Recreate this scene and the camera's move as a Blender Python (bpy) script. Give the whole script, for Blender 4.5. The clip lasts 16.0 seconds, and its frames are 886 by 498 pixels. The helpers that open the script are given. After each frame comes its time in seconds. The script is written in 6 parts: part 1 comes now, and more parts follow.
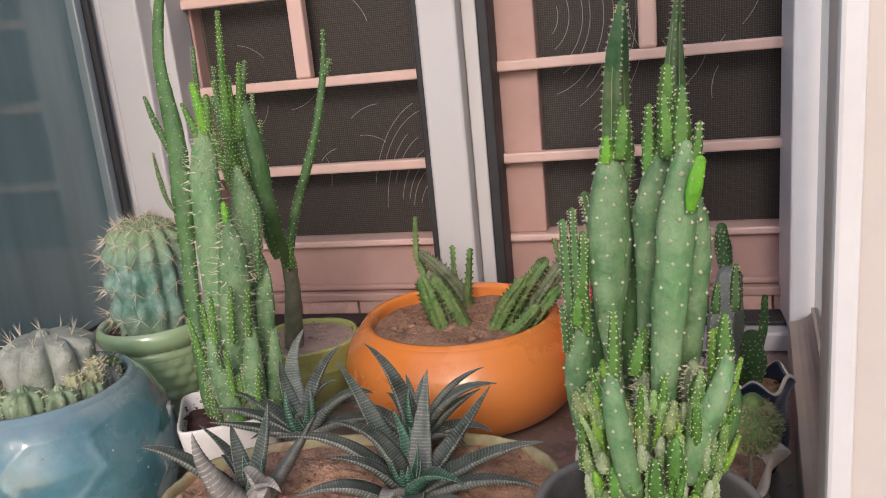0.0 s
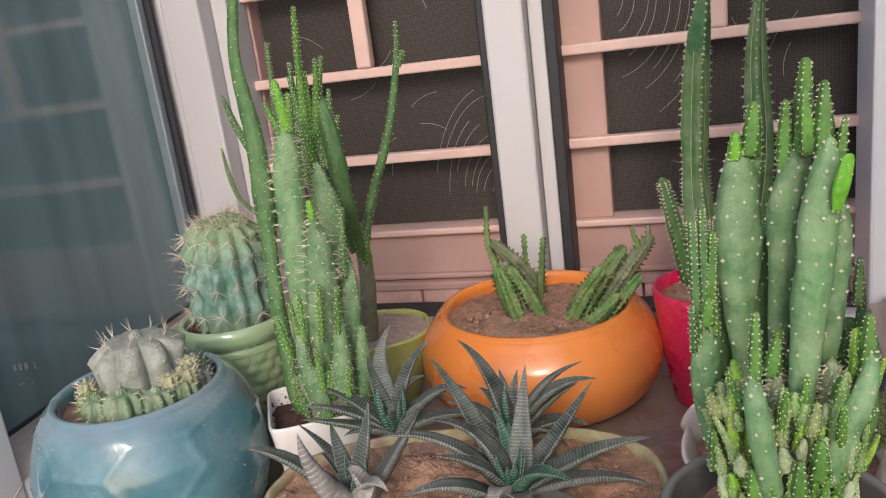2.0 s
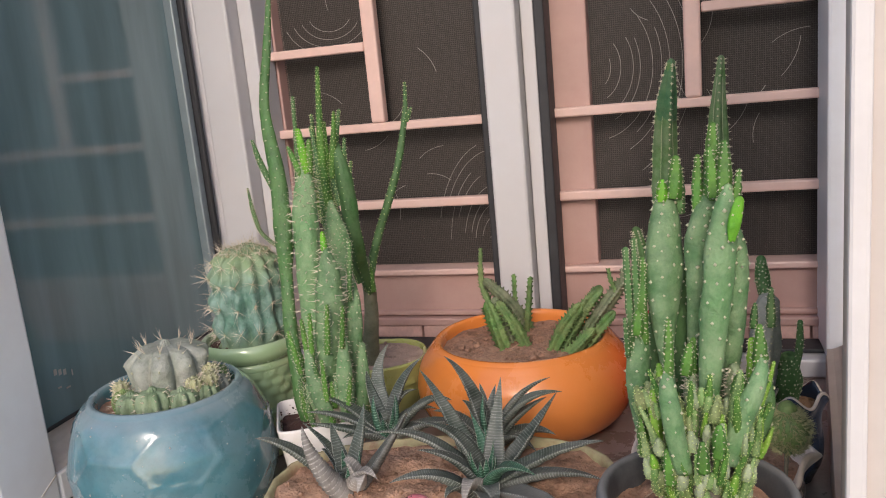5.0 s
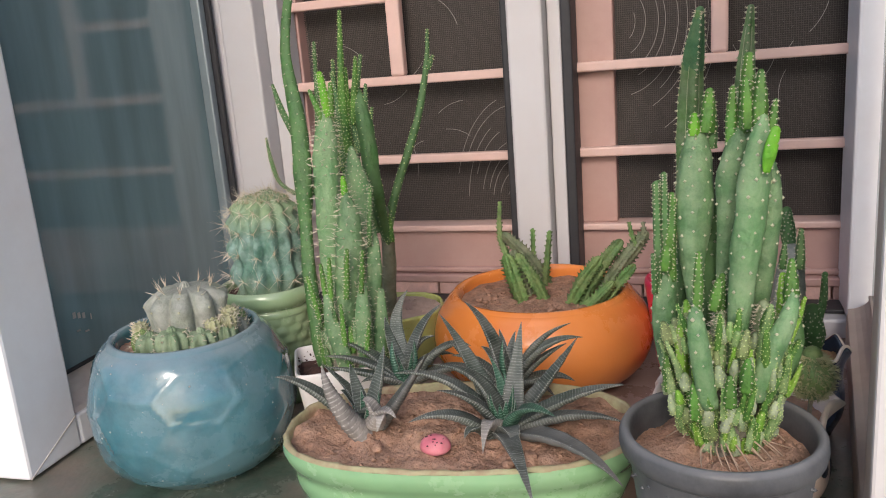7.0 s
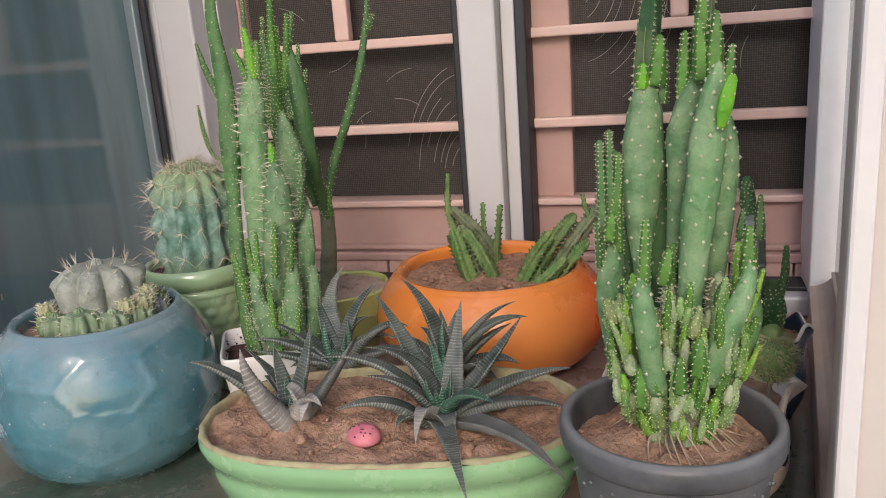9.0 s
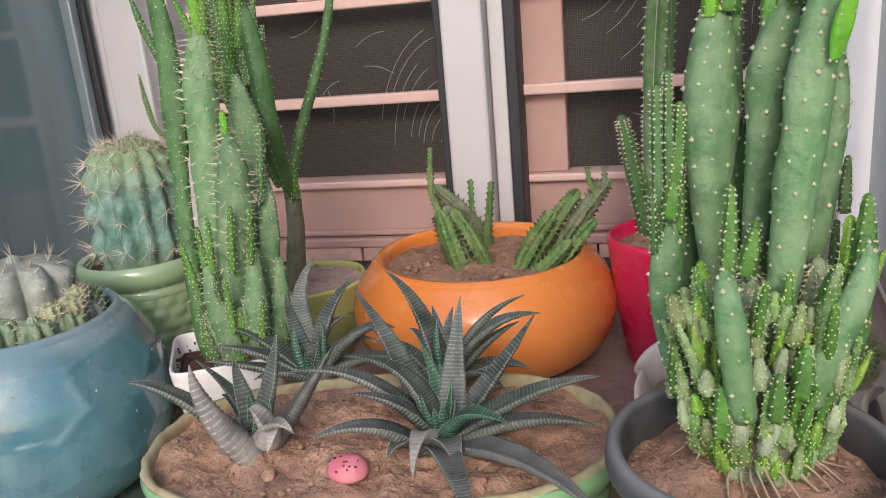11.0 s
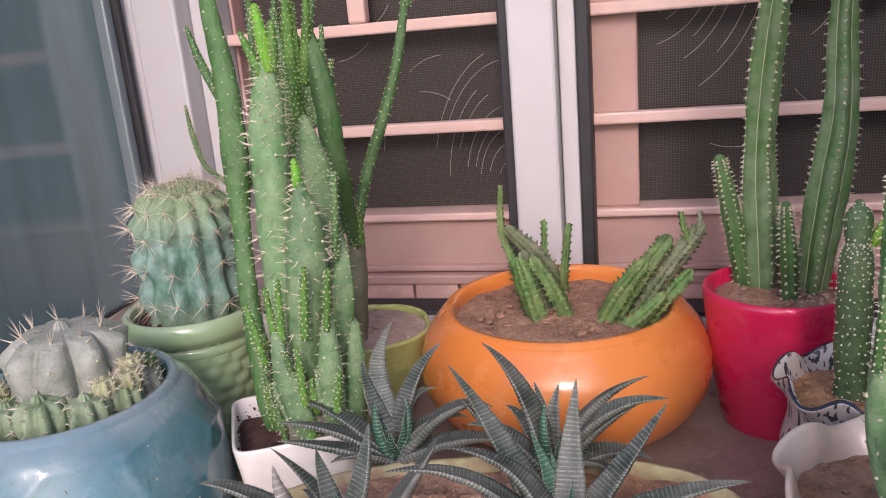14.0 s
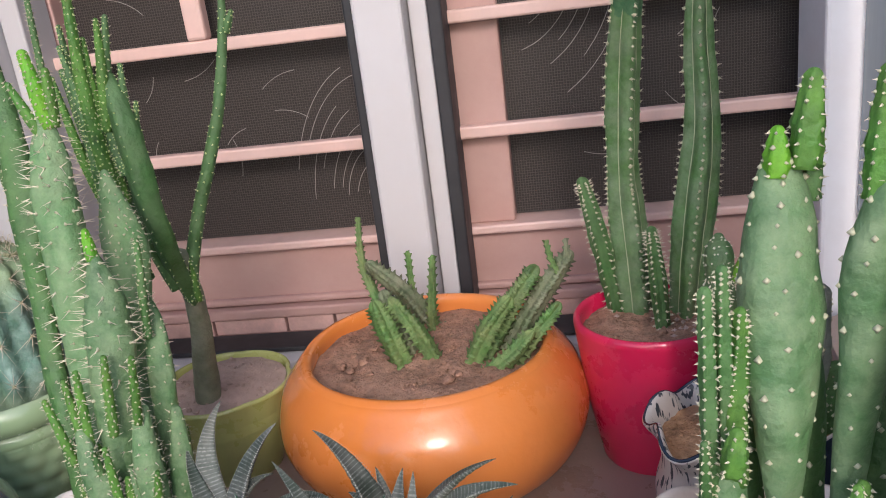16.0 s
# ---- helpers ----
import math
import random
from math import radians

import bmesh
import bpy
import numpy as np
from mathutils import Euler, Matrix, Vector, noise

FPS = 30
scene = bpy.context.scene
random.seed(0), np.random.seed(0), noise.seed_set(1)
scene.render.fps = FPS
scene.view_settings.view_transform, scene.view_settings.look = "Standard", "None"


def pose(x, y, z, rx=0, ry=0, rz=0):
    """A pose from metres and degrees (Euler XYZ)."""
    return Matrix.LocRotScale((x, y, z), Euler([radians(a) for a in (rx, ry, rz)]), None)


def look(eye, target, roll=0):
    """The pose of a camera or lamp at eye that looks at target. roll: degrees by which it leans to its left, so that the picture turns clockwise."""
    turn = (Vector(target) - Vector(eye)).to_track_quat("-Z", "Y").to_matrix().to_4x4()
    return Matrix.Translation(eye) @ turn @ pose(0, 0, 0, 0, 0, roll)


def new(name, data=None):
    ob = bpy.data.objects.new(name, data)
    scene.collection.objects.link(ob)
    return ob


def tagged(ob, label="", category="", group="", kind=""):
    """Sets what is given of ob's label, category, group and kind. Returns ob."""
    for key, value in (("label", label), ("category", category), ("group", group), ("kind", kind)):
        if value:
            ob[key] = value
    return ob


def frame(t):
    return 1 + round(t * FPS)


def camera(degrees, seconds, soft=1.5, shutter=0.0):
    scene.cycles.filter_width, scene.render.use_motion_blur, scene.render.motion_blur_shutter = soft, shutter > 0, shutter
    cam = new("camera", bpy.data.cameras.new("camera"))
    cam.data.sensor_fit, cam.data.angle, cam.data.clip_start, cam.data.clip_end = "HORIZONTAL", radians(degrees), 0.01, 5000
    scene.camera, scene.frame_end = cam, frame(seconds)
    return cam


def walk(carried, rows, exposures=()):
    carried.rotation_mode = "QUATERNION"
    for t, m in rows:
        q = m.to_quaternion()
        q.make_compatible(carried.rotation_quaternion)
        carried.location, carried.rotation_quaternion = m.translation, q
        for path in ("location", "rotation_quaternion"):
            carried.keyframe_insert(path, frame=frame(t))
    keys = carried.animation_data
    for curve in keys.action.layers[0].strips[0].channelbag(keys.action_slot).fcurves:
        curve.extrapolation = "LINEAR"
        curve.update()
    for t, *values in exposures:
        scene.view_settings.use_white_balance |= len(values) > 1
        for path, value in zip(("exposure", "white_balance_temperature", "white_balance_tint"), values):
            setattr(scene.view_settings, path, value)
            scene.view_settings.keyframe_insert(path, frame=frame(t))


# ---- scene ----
cam = camera(58.1, 16.0, 1.0)
PATH = [
    (0, (0.271, 0.333, 0.355), (-0.229, 2.203, -0.148), -5.6),
    (0.5, (0.25, 0.333, 0.371), (-0.336, 2.171, -0.157), -8.0),
    (1, (0.233, 0.334, 0.358), (-0.411, 2.147, -0.191), -8.8),
    (1.5, (0.227, 0.34, 0.356), (-0.369, 2.165, -0.206), -8.1),
    (2, (0.228, 0.329, 0.37), (-0.336, 2.167, -0.179), -7.5),
    (2.5, (0.228, 0.316, 0.369), (-0.324, 2.173, -0.127), -6.4),
    (3, (0.242, 0.295, 0.385), (-0.322, 2.157, -0.077), -5.9),
    (3.2, (0.254, 0.286, 0.382), (-0.332, 2.148, -0.054), -5.8),
    (5.3, (0.268, 0.245, 0.364), (-0.325, 2.112, -0.043), -5.4),
    (5.5, (0.265, 0.244, 0.358), (-0.328, 2.109, -0.054), -5.4),
    (6, (0.262, 0.246, 0.354), (-0.348, 2.098, -0.088), -4.9),
    (6.5, (0.259, 0.245, 0.348), (-0.356, 2.093, -0.111), -4.7),
    (7, (0.258, 0.244, 0.347), (-0.361, 2.088, -0.12), -4.6),
    (7.5, (0.257, 0.246, 0.343), (-0.365, 2.088, -0.128), -4.6),
    (8, (0.258, 0.248, 0.342), (-0.366, 2.089, -0.129), -4.7),
    (8.5, (0.259, 0.246, 0.341), (-0.367, 2.086, -0.131), -4.7),
    (9, (0.266, 0.295, 0.327), (-0.279, 2.149, -0.189), -4.2),
    (9.2, (0.267, 0.317, 0.320), (-0.244, 2.177, -0.209), -4.7),
    (11.3, (0.215, 0.382, 0.302), (-0.249, 2.244, -0.261), -5.0),
    (11.5, (0.208, 0.383, 0.3), (-0.259, 2.246, -0.259), -5.1),
    (12, (0.19, 0.377, 0.299), (-0.282, 2.237, -0.266), -4.8),
    (12.5, (0.174, 0.372, 0.303), (-0.312, 2.228, -0.26), -4.7),
    (13, (0.166, 0.378, 0.315), (-0.328, 2.233, -0.246), -4.8),
    (13.5, (0.168, 0.409, 0.326), (-0.327, 2.265, -0.23), -4.8),
    (14, (0.164, 0.431, 0.326), (-0.322, 2.291, -0.226), -5.0),
    (14.5, (0.161, 0.455, 0.322), (-0.26, 2.326, -0.247), -5.5),
    (15, (0.172, 0.484, 0.324), (-0.168, 2.376, -0.228), -5.7),
    (15.5, (0.181, 0.495, 0.336), (-0.065, 2.397, -0.23), -6.3),
    (16, (0.202, 0.499, 0.348), (-0.095, 2.377, -0.274), -7.2),
]
walk(cam, [(t, look(eye, target, roll)) for t, eye, target, roll in PATH], exposures=[(0.0, 0.51, 6450, 14), (0.5, 0.64, 6450, 13), (2.5, 0.65, 6450, 13), (5.5, 0.53, 6450, 13), (7.5, 0.58, 6350, 12), (9.0, 0.50, 6450, 12), (11.5, 0.74, 6240, 14), (13.0, 0.77, 6250, 24), (15.0, 0.80, 6120, 21), (16.0, 0.77, 6050, 15)])

# ---- world, sun and exposure ----
world = bpy.data.worlds.new("sky")
scene.world = world
world.use_nodes = True
wn = world.node_tree.nodes
sky = wn.new("ShaderNodeTexSky")
sky.sky_type = "NISHITA"
sky.sun_disc = False
sky.sun_elevation, sky.sun_rotation = radians(32), radians(172)
sky.air_density, sky.dust_density = 1.0, 2.0
wn["Background"].inputs["Strength"].default_value = 0.15
world.node_tree.links.new(sky.outputs[0], wn["Background"].inputs[0])
sun_data = bpy.data.lights.new("sun", "SUN")
sun_data.energy, sun_data.angle, sun_data.color = 0.8, radians(14), (1.0, 0.90, 0.80)
sun = new("sun", sun_data)
sun.matrix_world = look((0.5, -2.3, 2.0), (0, 0.9, 0))


# ---- materials ----
def material(name, color, rough=0.5, metal=0.0, coat=0.0, spots=None, scale=30.0, amount=0.25, bump=0.0, bump_scale=200.0,
             dust=None, dust_amount=0.0, dust_scale=12.0, coords="Object", random_value=0.0, specular=0.5):
    """A surface with variation at two scales, a fine relief and an uneven layer of dust."""
    m = bpy.data.materials.new(name)
    m.use_nodes = True
    nt = m.node_tree
    n, l = nt.nodes, nt.links
    b = n["Principled BSDF"]
    b.inputs["Roughness"].default_value = rough
    b.inputs["Metallic"].default_value = metal
    b.inputs["Coat Weight"].default_value = coat
    b.inputs["Coat Roughness"].default_value = 0.06
    b.inputs["Specular IOR Level"].default_value = specular
    tc = n.new("ShaderNodeTexCoord")
    base = n.new("ShaderNodeTexNoise")
    base.inputs["Scale"].default_value = scale
    base.inputs["Detail"].default_value = 6
    base.inputs["Roughness"].default_value = 0.65
    l.new(tc.outputs[coords], base.inputs["Vector"])
    ramp = n.new("ShaderNodeMapRange")
    ramp.inputs[1].default_value, ramp.inputs[2].default_value = 0.3, 0.7
    ramp.inputs[3].default_value, ramp.inputs[4].default_value = 0.0, 1.0
    l.new(base.outputs["Fac"], ramp.inputs[0])
    mix = n.new("ShaderNodeMix")
    mix.data_type = "RGBA"
    lo = spots if spots else tuple(c * (1 - amount) for c in color)
    hi = tuple(min(1.0, c * (1 + amount * 0.6)) for c in color)
    mix.inputs[6].default_value, mix.inputs[7].default_value = (*lo, 1), (*hi, 1)
    l.new(ramp.outputs[0], mix.inputs[0])
    out = mix.outputs[2]
    if random_value:
        info = n.new("ShaderNodeObjectInfo")
        hsv = n.new("ShaderNodeHueSaturation")
        mr = n.new("ShaderNodeMapRange")
        mr.inputs[3].default_value, mr.inputs[4].default_value = 1 - random_value, 1 + random_value
        l.new(info.outputs["Random"], mr.inputs[0])
        l.new(mr.outputs[0], hsv.inputs["Value"])
        l.new(out, hsv.inputs["Color"])
        out = hsv.outputs[0]
    if dust:
        dn = n.new("ShaderNodeTexNoise")
        dn.inputs["Scale"].default_value = dust_scale
        dn.inputs["Detail"].default_value = 8
        dn.inputs["Roughness"].default_value = 0.7
        l.new(tc.outputs[coords], dn.inputs["Vector"])
        dr = n.new("ShaderNodeMapRange")
        dr.inputs[1].default_value, dr.inputs[2].default_value = 0.38, 0.75
        dr.inputs[3].default_value, dr.inputs[4].default_value = 0.0, dust_amount
        l.new(dn.outputs["Fac"], dr.inputs[0])
        mx = n.new("ShaderNodeMix")
        mx.data_type = "RGBA"
        mx.inputs[7].default_value = (*dust, 1)
        l.new(out, mx.inputs[6])
        l.new(dr.outputs[0], mx.inputs[0])
        out = mx.outputs[2]
        rr = n.new("ShaderNodeMapRange")
        rr.inputs[2].default_value = max(dust_amount, 0.01)
        rr.inputs[3].default_value, rr.inputs[4].default_value = rough, min(1.0, rough + 0.35)
        l.new(dr.outputs[0], rr.inputs[0])
        l.new(rr.outputs[0], b.inputs["Roughness"])
    l.new(out, b.inputs["Base Color"])
    if bump:
        bn = n.new("ShaderNodeTexNoise")
        bn.inputs["Scale"].default_value = bump_scale
        bn.inputs["Detail"].default_value = 5
        l.new(tc.outputs[coords], bn.inputs["Vector"])
        bp = n.new("ShaderNodeBump")
        bp.inputs["Strength"].default_value = bump
        bp.inputs["Distance"].default_value = 0.002
        l.new(bn.outputs["Fac"], bp.inputs["Height"])
        l.new(bp.outputs[0], b.inputs["Normal"])
    return m


# Same white plastic in a dimmed and a lit tone, light set by colour.
M_WHITE = material("dimmed_upvc", (0.545, 0.535, 0.55), 0.35, scale=9, amount=0.05, dust=(0.58, 0.50, 0.46), dust_amount=0.3, dust_scale=14)
M_WHITE_LIT = material("lit_upvc", (0.83, 0.82, 0.84), 0.32, scale=9, amount=0.04, dust=(0.66, 0.58, 0.54), dust_amount=0.25, dust_scale=14)
M_WHITE_DIRTY = material("dusty_upvc", (0.62, 0.55, 0.50), 0.5, scale=18, amount=0.15, dust=(0.45, 0.36, 0.30), dust_amount=0.7, dust_scale=22)
M_BEIGE = material("stained_upvc", (0.50, 0.41, 0.35), 0.5, scale=14, amount=0.15, dust=(0.36, 0.29, 0.24), dust_amount=0.6, dust_scale=9)
M_RUBBER = material("black_rubber", (0.02, 0.021, 0.025), 0.5, scale=60, amount=0.3, dust=(0.1, 0.09, 0.09), dust_amount=0.3)
M_PINK = material("pink_paint", (0.455, 0.276, 0.243), 0.45, scale=16, amount=0.07, bump=0.12, bump_scale=90, dust=(0.55, 0.40, 0.36), dust_amount=0.5, dust_scale=11)
M_PINK_BAR = material("pink_enamel", (0.69, 0.465, 0.408), 0.35, scale=40, amount=0.08, bump=0.2, bump_scale=60, dust=(0.58, 0.44, 0.40), dust_amount=0.5, dust_scale=30)
M_TILE = material("pink_stone", (0.64, 0.40, 0.35), 0.6, scale=60, amount=0.2, bump=0.25, bump_scale=160, dust=(0.40, 0.28, 0.25), dust_amount=0.7, dust_scale=40, random_value=0.08)
M_SILL = material("sill_stone", (0.075, 0.115, 0.085), 0.2, scale=35, amount=0.5, bump=0.15, bump_scale=240, dust=(0.25, 0.185, 0.15), dust_amount=0.95, dust_scale=8)
M_WALL = material("outer_plaster", (0.66, 0.58, 0.52), 0.85, scale=5, amount=0.12, bump=0.4, bump_scale=90)
# Near-black base stands for the shade inside the room.
M_ROOM = material("room_shade_paint", (0.06, 0.05, 0.05), 0.9, scale=3, amount=0.2)
M_GROUND = material("courtyard", (0.46, 0.42, 0.38), 0.9, scale=2, amount=0.25, bump=0.3, bump_scale=40)
M_BLUE = material("blue_glaze", (0.036, 0.155, 0.195), 0.10, coat=0.8, scale=26, amount=0.35, bump=0.6, bump_scale=48, dust=(0.26, 0.335, 0.36), dust_amount=0.5, dust_scale=11)
M_ORANGE = material("orange_glaze", (0.77, 0.235, 0.045), 0.16, coat=0.5, scale=8, amount=0.06, bump=0.3, bump_scale=70, dust=(0.72, 0.36, 0.16), dust_amount=0.25, dust_scale=7)
M_RED = material("red_glaze", (0.70, 0.016, 0.085), 0.22, coat=0.4, scale=10, amount=0.10, dust=(0.52, 0.10, 0.14), dust_amount=0.3, dust_scale=14)
M_BLACK = material("black_plastic", (0.045, 0.047, 0.052), 0.42, scale=25, amount=0.25, bump=0.1, bump_scale=300, dust=(0.24, 0.24, 0.24), dust_amount=0.5, dust_scale=22)
M_DISH = material("pale_green_glaze", (0.24, 0.45, 0.225), 0.10, coat=0.6, scale=9, amount=0.12, bump=0.12, bump_scale=60, dust=(0.46, 0.52, 0.33), dust_amount=0.22, dust_scale=11)
M_DISH_RIM = material("bare_clay_rim", (0.37, 0.35, 0.20), 0.65, spots=(0.27, 0.16, 0.10), scale=70, bump=0.3, bump_scale=160, dust=(0.40, 0.44, 0.24), dust_amount=0.5, dust_scale=30)
M_SAGE = material("sage_glaze", (0.31, 0.44, 0.24), 0.14, coat=0.6, scale=12, amount=0.15, dust=(0.36, 0.42, 0.30), dust_amount=0.35, dust_scale=12)
M_LIME = material("olive_lime_glaze", (0.43, 0.46, 0.15), 0.2, coat=0.4, scale=14, amount=0.2, dust=(0.36, 0.32, 0.18), dust_amount=0.4, dust_scale=18)
M_WHITEPOT = material("white_plastic", (0.78, 0.74, 0.72), 0.4, scale=20, amount=0.06, dust=(0.45, 0.32, 0.26), dust_amount=0.35, dust_scale=35)
M_CREAM = material("cream_glaze", (0.76, 0.64, 0.55), 0.35, coat=0.3, scale=20, amount=0.15, dust=(0.44, 0.34, 0.26), dust_amount=0.5, dust_scale=30)
M_NAVY = material("navy_glaze", (0.025, 0.035, 0.06), 0.25, coat=0.3, scale=30, amount=0.3)
M_BROWN_BAND = material("brown_glaze", (0.06, 0.04, 0.035), 0.3, scale=30, amount=0.3)
M_SOIL = material("dry_soil", (0.37, 0.205, 0.13), 0.95, scale=110, amount=0.55, bump=1.0, bump_scale=420, dust=(0.52, 0.335, 0.235), dust_amount=0.9, dust_scale=26)
M_SOIL_BOWL = material("brown_soil", (0.31, 0.165, 0.105), 0.95, scale=130, amount=0.65, bump=1.0, bump_scale=360, dust=(0.50, 0.32, 0.235), dust_amount=0.7, dust_scale=24)
M_SOIL_DARK = material("dark_soil", (0.075, 0.035, 0.028), 0.95, scale=80, amount=0.5, bump=0.8, bump_scale=260)
M_SOIL_RUST = material("rusty_soil", (0.40, 0.21, 0.10), 0.95, scale=120, amount=0.5, bump=1.0, bump_scale=380, dust=(0.52, 0.32, 0.20), dust_amount=0.8, dust_scale=30)
M_SOIL_GREY = material("dusty_soil", (0.44, 0.32, 0.27), 0.95, scale=50, amount=0.2, bump=0.5, bump_scale=200)
M_ROOT = material("dry_root", (0.42, 0.30, 0.21), 0.9, scale=90, amount=0.3)
M_SPINE = material("pale_spine", (0.66, 0.58, 0.46), 0.6, scale=120, amount=0.25)
M_AREOLE = material("areole_wool", (0.46, 0.45, 0.31), 0.95, scale=200, amount=0.2)
M_AREOLE_GREEN = material("areole_pale_green", (0.47, 0.55, 0.24), 0.95, scale=200, amount=0.2)


def settled_dust(m, color, amount, low, high):
    """Dust that has settled on upward faces, in uneven patches."""
    n, l = m.node_tree.nodes, m.node_tree.links
    b = n["Principled BSDF"]
    before = b.inputs["Base Color"].links[0].from_socket
    geo = n.new("ShaderNodeNewGeometry")
    sep = n.new("ShaderNodeSeparateXYZ")
    l.new(geo.outputs["Normal"], sep.inputs[0])
    ns = n.new("ShaderNodeTexNoise")
    ns.inputs["Scale"].default_value = 34
    ns.inputs["Detail"].default_value = 6
    tc = n.new("ShaderNodeTexCoord")
    l.new(tc.outputs["Object"], ns.inputs["Vector"])
    add = n.new("ShaderNodeMath")
    add.operation = "MULTIPLY_ADD"
    add.inputs[1].default_value = 0.7
    l.new(ns.outputs["Fac"], add.inputs[0])
    l.new(sep.outputs[2], add.inputs[2])
    mr = n.new("ShaderNodeMapRange")
    mr.inputs[1].default_value, mr.inputs[2].default_value = low + 0.35, high + 0.35
    mr.inputs[4].default_value = amount
    l.new(add.outputs[0], mr.inputs[0])
    mx = n.new("ShaderNodeMix")
    mx.data_type = "RGBA"
    mx.inputs[7].default_value = (*color, 1)
    l.new(before, mx.inputs[6])
    l.new(mr.outputs[0], mx.inputs[0])
    l.new(mx.outputs[2], b.inputs["Base Color"])


settled_dust(M_BLUE, (0.27, 0.32, 0.34), 0.65, 0.30, 0.85)
settled_dust(M_BLACK, (0.26, 0.255, 0.25), 0.5, 0.3, 0.9)
settled_dust(M_SAGE, (0.40, 0.44, 0.33), 0.35, 0.3, 0.9)


def drifted_dust(m, color, amount, low, high):
    """Brown dust and spilt soil that has gathered between the pots, away from the swept front edge."""
    n, l = m.node_tree.nodes, m.node_tree.links
    b = n["Principled BSDF"]
    before = b.inputs["Base Color"].links[0].from_socket
    geo = n.new("ShaderNodeNewGeometry")
    sep = n.new("ShaderNodeSeparateXYZ")
    l.new(geo.outputs["Position"], sep.inputs[0])
    ns = n.new("ShaderNodeTexNoise")
    ns.inputs["Scale"].default_value = 28
    ns.inputs["Detail"].default_value = 8
    ns.inputs["Roughness"].default_value = 0.7
    l.new(geo.outputs["Position"], ns.inputs["Vector"])
    add = n.new("ShaderNodeMath")
    add.operation = "MULTIPLY_ADD"
    add.inputs[1].default_value = 0.30
    l.new(ns.outputs["Fac"], add.inputs[0])
    l.new(sep.outputs[1], add.inputs[2])
    mr = n.new("ShaderNodeMapRange")
    mr.inputs[1].default_value, mr.inputs[2].default_value = low + 0.15, high + 0.15
    mr.inputs[4].default_value = amount
    l.new(add.outputs[0], mr.inputs[0])
    mx = n.new("ShaderNodeMix")
    mx.data_type = "RGBA"
    mx.inputs[7].default_value = (*color, 1)
    l.new(before, mx.inputs[6])
    l.new(mr.outputs[0], mx.inputs[0])
    l.new(mx.outputs[2], b.inputs["Base Color"])


drifted_dust(M_SILL, (0.33, 0.235, 0.20), 0.85, 0.80, 0.93)


def crown_tint(m, color, low, high):
    """Younger or older skin of another colour towards one end of a plant, between two heights over its foot."""
    n, l = m.node_tree.nodes, m.node_tree.links
    b = n["Principled BSDF"]
    before = b.inputs["Base Color"].links[0].from_socket
    tc = n.new("ShaderNodeTexCoord")
    sep = n.new("ShaderNodeSeparateXYZ")
    l.new(tc.outputs["Object"], sep.inputs[0])
    ns = n.new("ShaderNodeTexNoise")
    ns.inputs["Scale"].default_value = 70
    l.new(tc.outputs["Object"], ns.inputs["Vector"])
    add = n.new("ShaderNodeMath")
    add.operation = "MULTIPLY_ADD"
    add.inputs[1].default_value = 0.03
    l.new(ns.outputs["Fac"], add.inputs[0])
    l.new(sep.outputs[2], add.inputs[2])
    mr = n.new("ShaderNodeMapRange")
    mr.inputs[1].default_value, mr.inputs[2].default_value = low + 0.015, high + 0.015
    mr.inputs[4].default_value = 0.6
    l.new(add.outputs[0], mr.inputs[0])
    mx = n.new("ShaderNodeMix")
    mx.data_type = "RGBA"
    mx.inputs[7].default_value = (*color, 1)
    l.new(before, mx.inputs[6])
    l.new(mr.outputs[0], mx.inputs[0])
    l.new(mx.outputs[2], b.inputs["Base Color"])


def cactus_material(name, color, dust_amount=0.35, rough=0.5, dark=0.35, dust=(0.30, 0.32, 0.25)):
    return material(name, color, rough, scale=90, amount=dark, bump=0.5, bump_scale=380, dust=dust, dust_amount=dust_amount, dust_scale=60, random_value=0.18)


M_CACTUS = cactus_material("cactus_green", (0.085, 0.190, 0.070), 0.75, dust=(0.29, 0.38, 0.215), dark=0.3)
M_CACTUS_DARK = cactus_material("cactus_dark_green", (0.045, 0.125, 0.030), 0.45, dust=(0.18, 0.27, 0.12))
M_CACTUS_BRIGHT = cactus_material("cactus_shoot_green", (0.055, 0.165, 0.022), 0.55, dust=(0.17, 0.33, 0.05), dark=0.5)
M_CACTUS_NEW = cactus_material("cactus_new_growth", (0.09, 0.32, 0.015), 0.4, dust=(0.30, 0.55, 0.03), dark=0.4)
M_CACTUS_GREY = cactus_material("cactus_grey_green", (0.22, 0.24, 0.195), 0.75, dust=(0.42, 0.41, 0.375))
M_OLIVE = cactus_material("cactus_olive", (0.11, 0.17, 0.045), 0.8, dust=(0.36, 0.38, 0.20))
M_SHOOT_DOT = cactus_material("cactus_lime_shoot", (0.12, 0.30, 0.02), 0.6, dust=(0.36, 0.50, 0.09), dark=0.5)
M_WOOLLY = cactus_material("cactus_woolly_knob", (0.17, 0.25, 0.10), 0.9, dust=(0.47, 0.50, 0.37), dark=0.5)
M_KNOB = cactus_material("cactus_knob_green", (0.10, 0.23, 0.045), 0.8, dust=(0.38, 0.46, 0.24), dark=0.5)
M_CACTUS_BLUE = cactus_material("cactus_blue_green", (0.095, 0.215, 0.155), 0.9, dust=(0.31, 0.42, 0.38), dark=0.5)
crown_tint(M_CACTUS_BLUE, (0.24, 0.31, 0.13), 0.068, 0.098)
crown_tint(M_CACTUS_BLUE, (0.20, 0.25, 0.12), 0.034, 0.014)
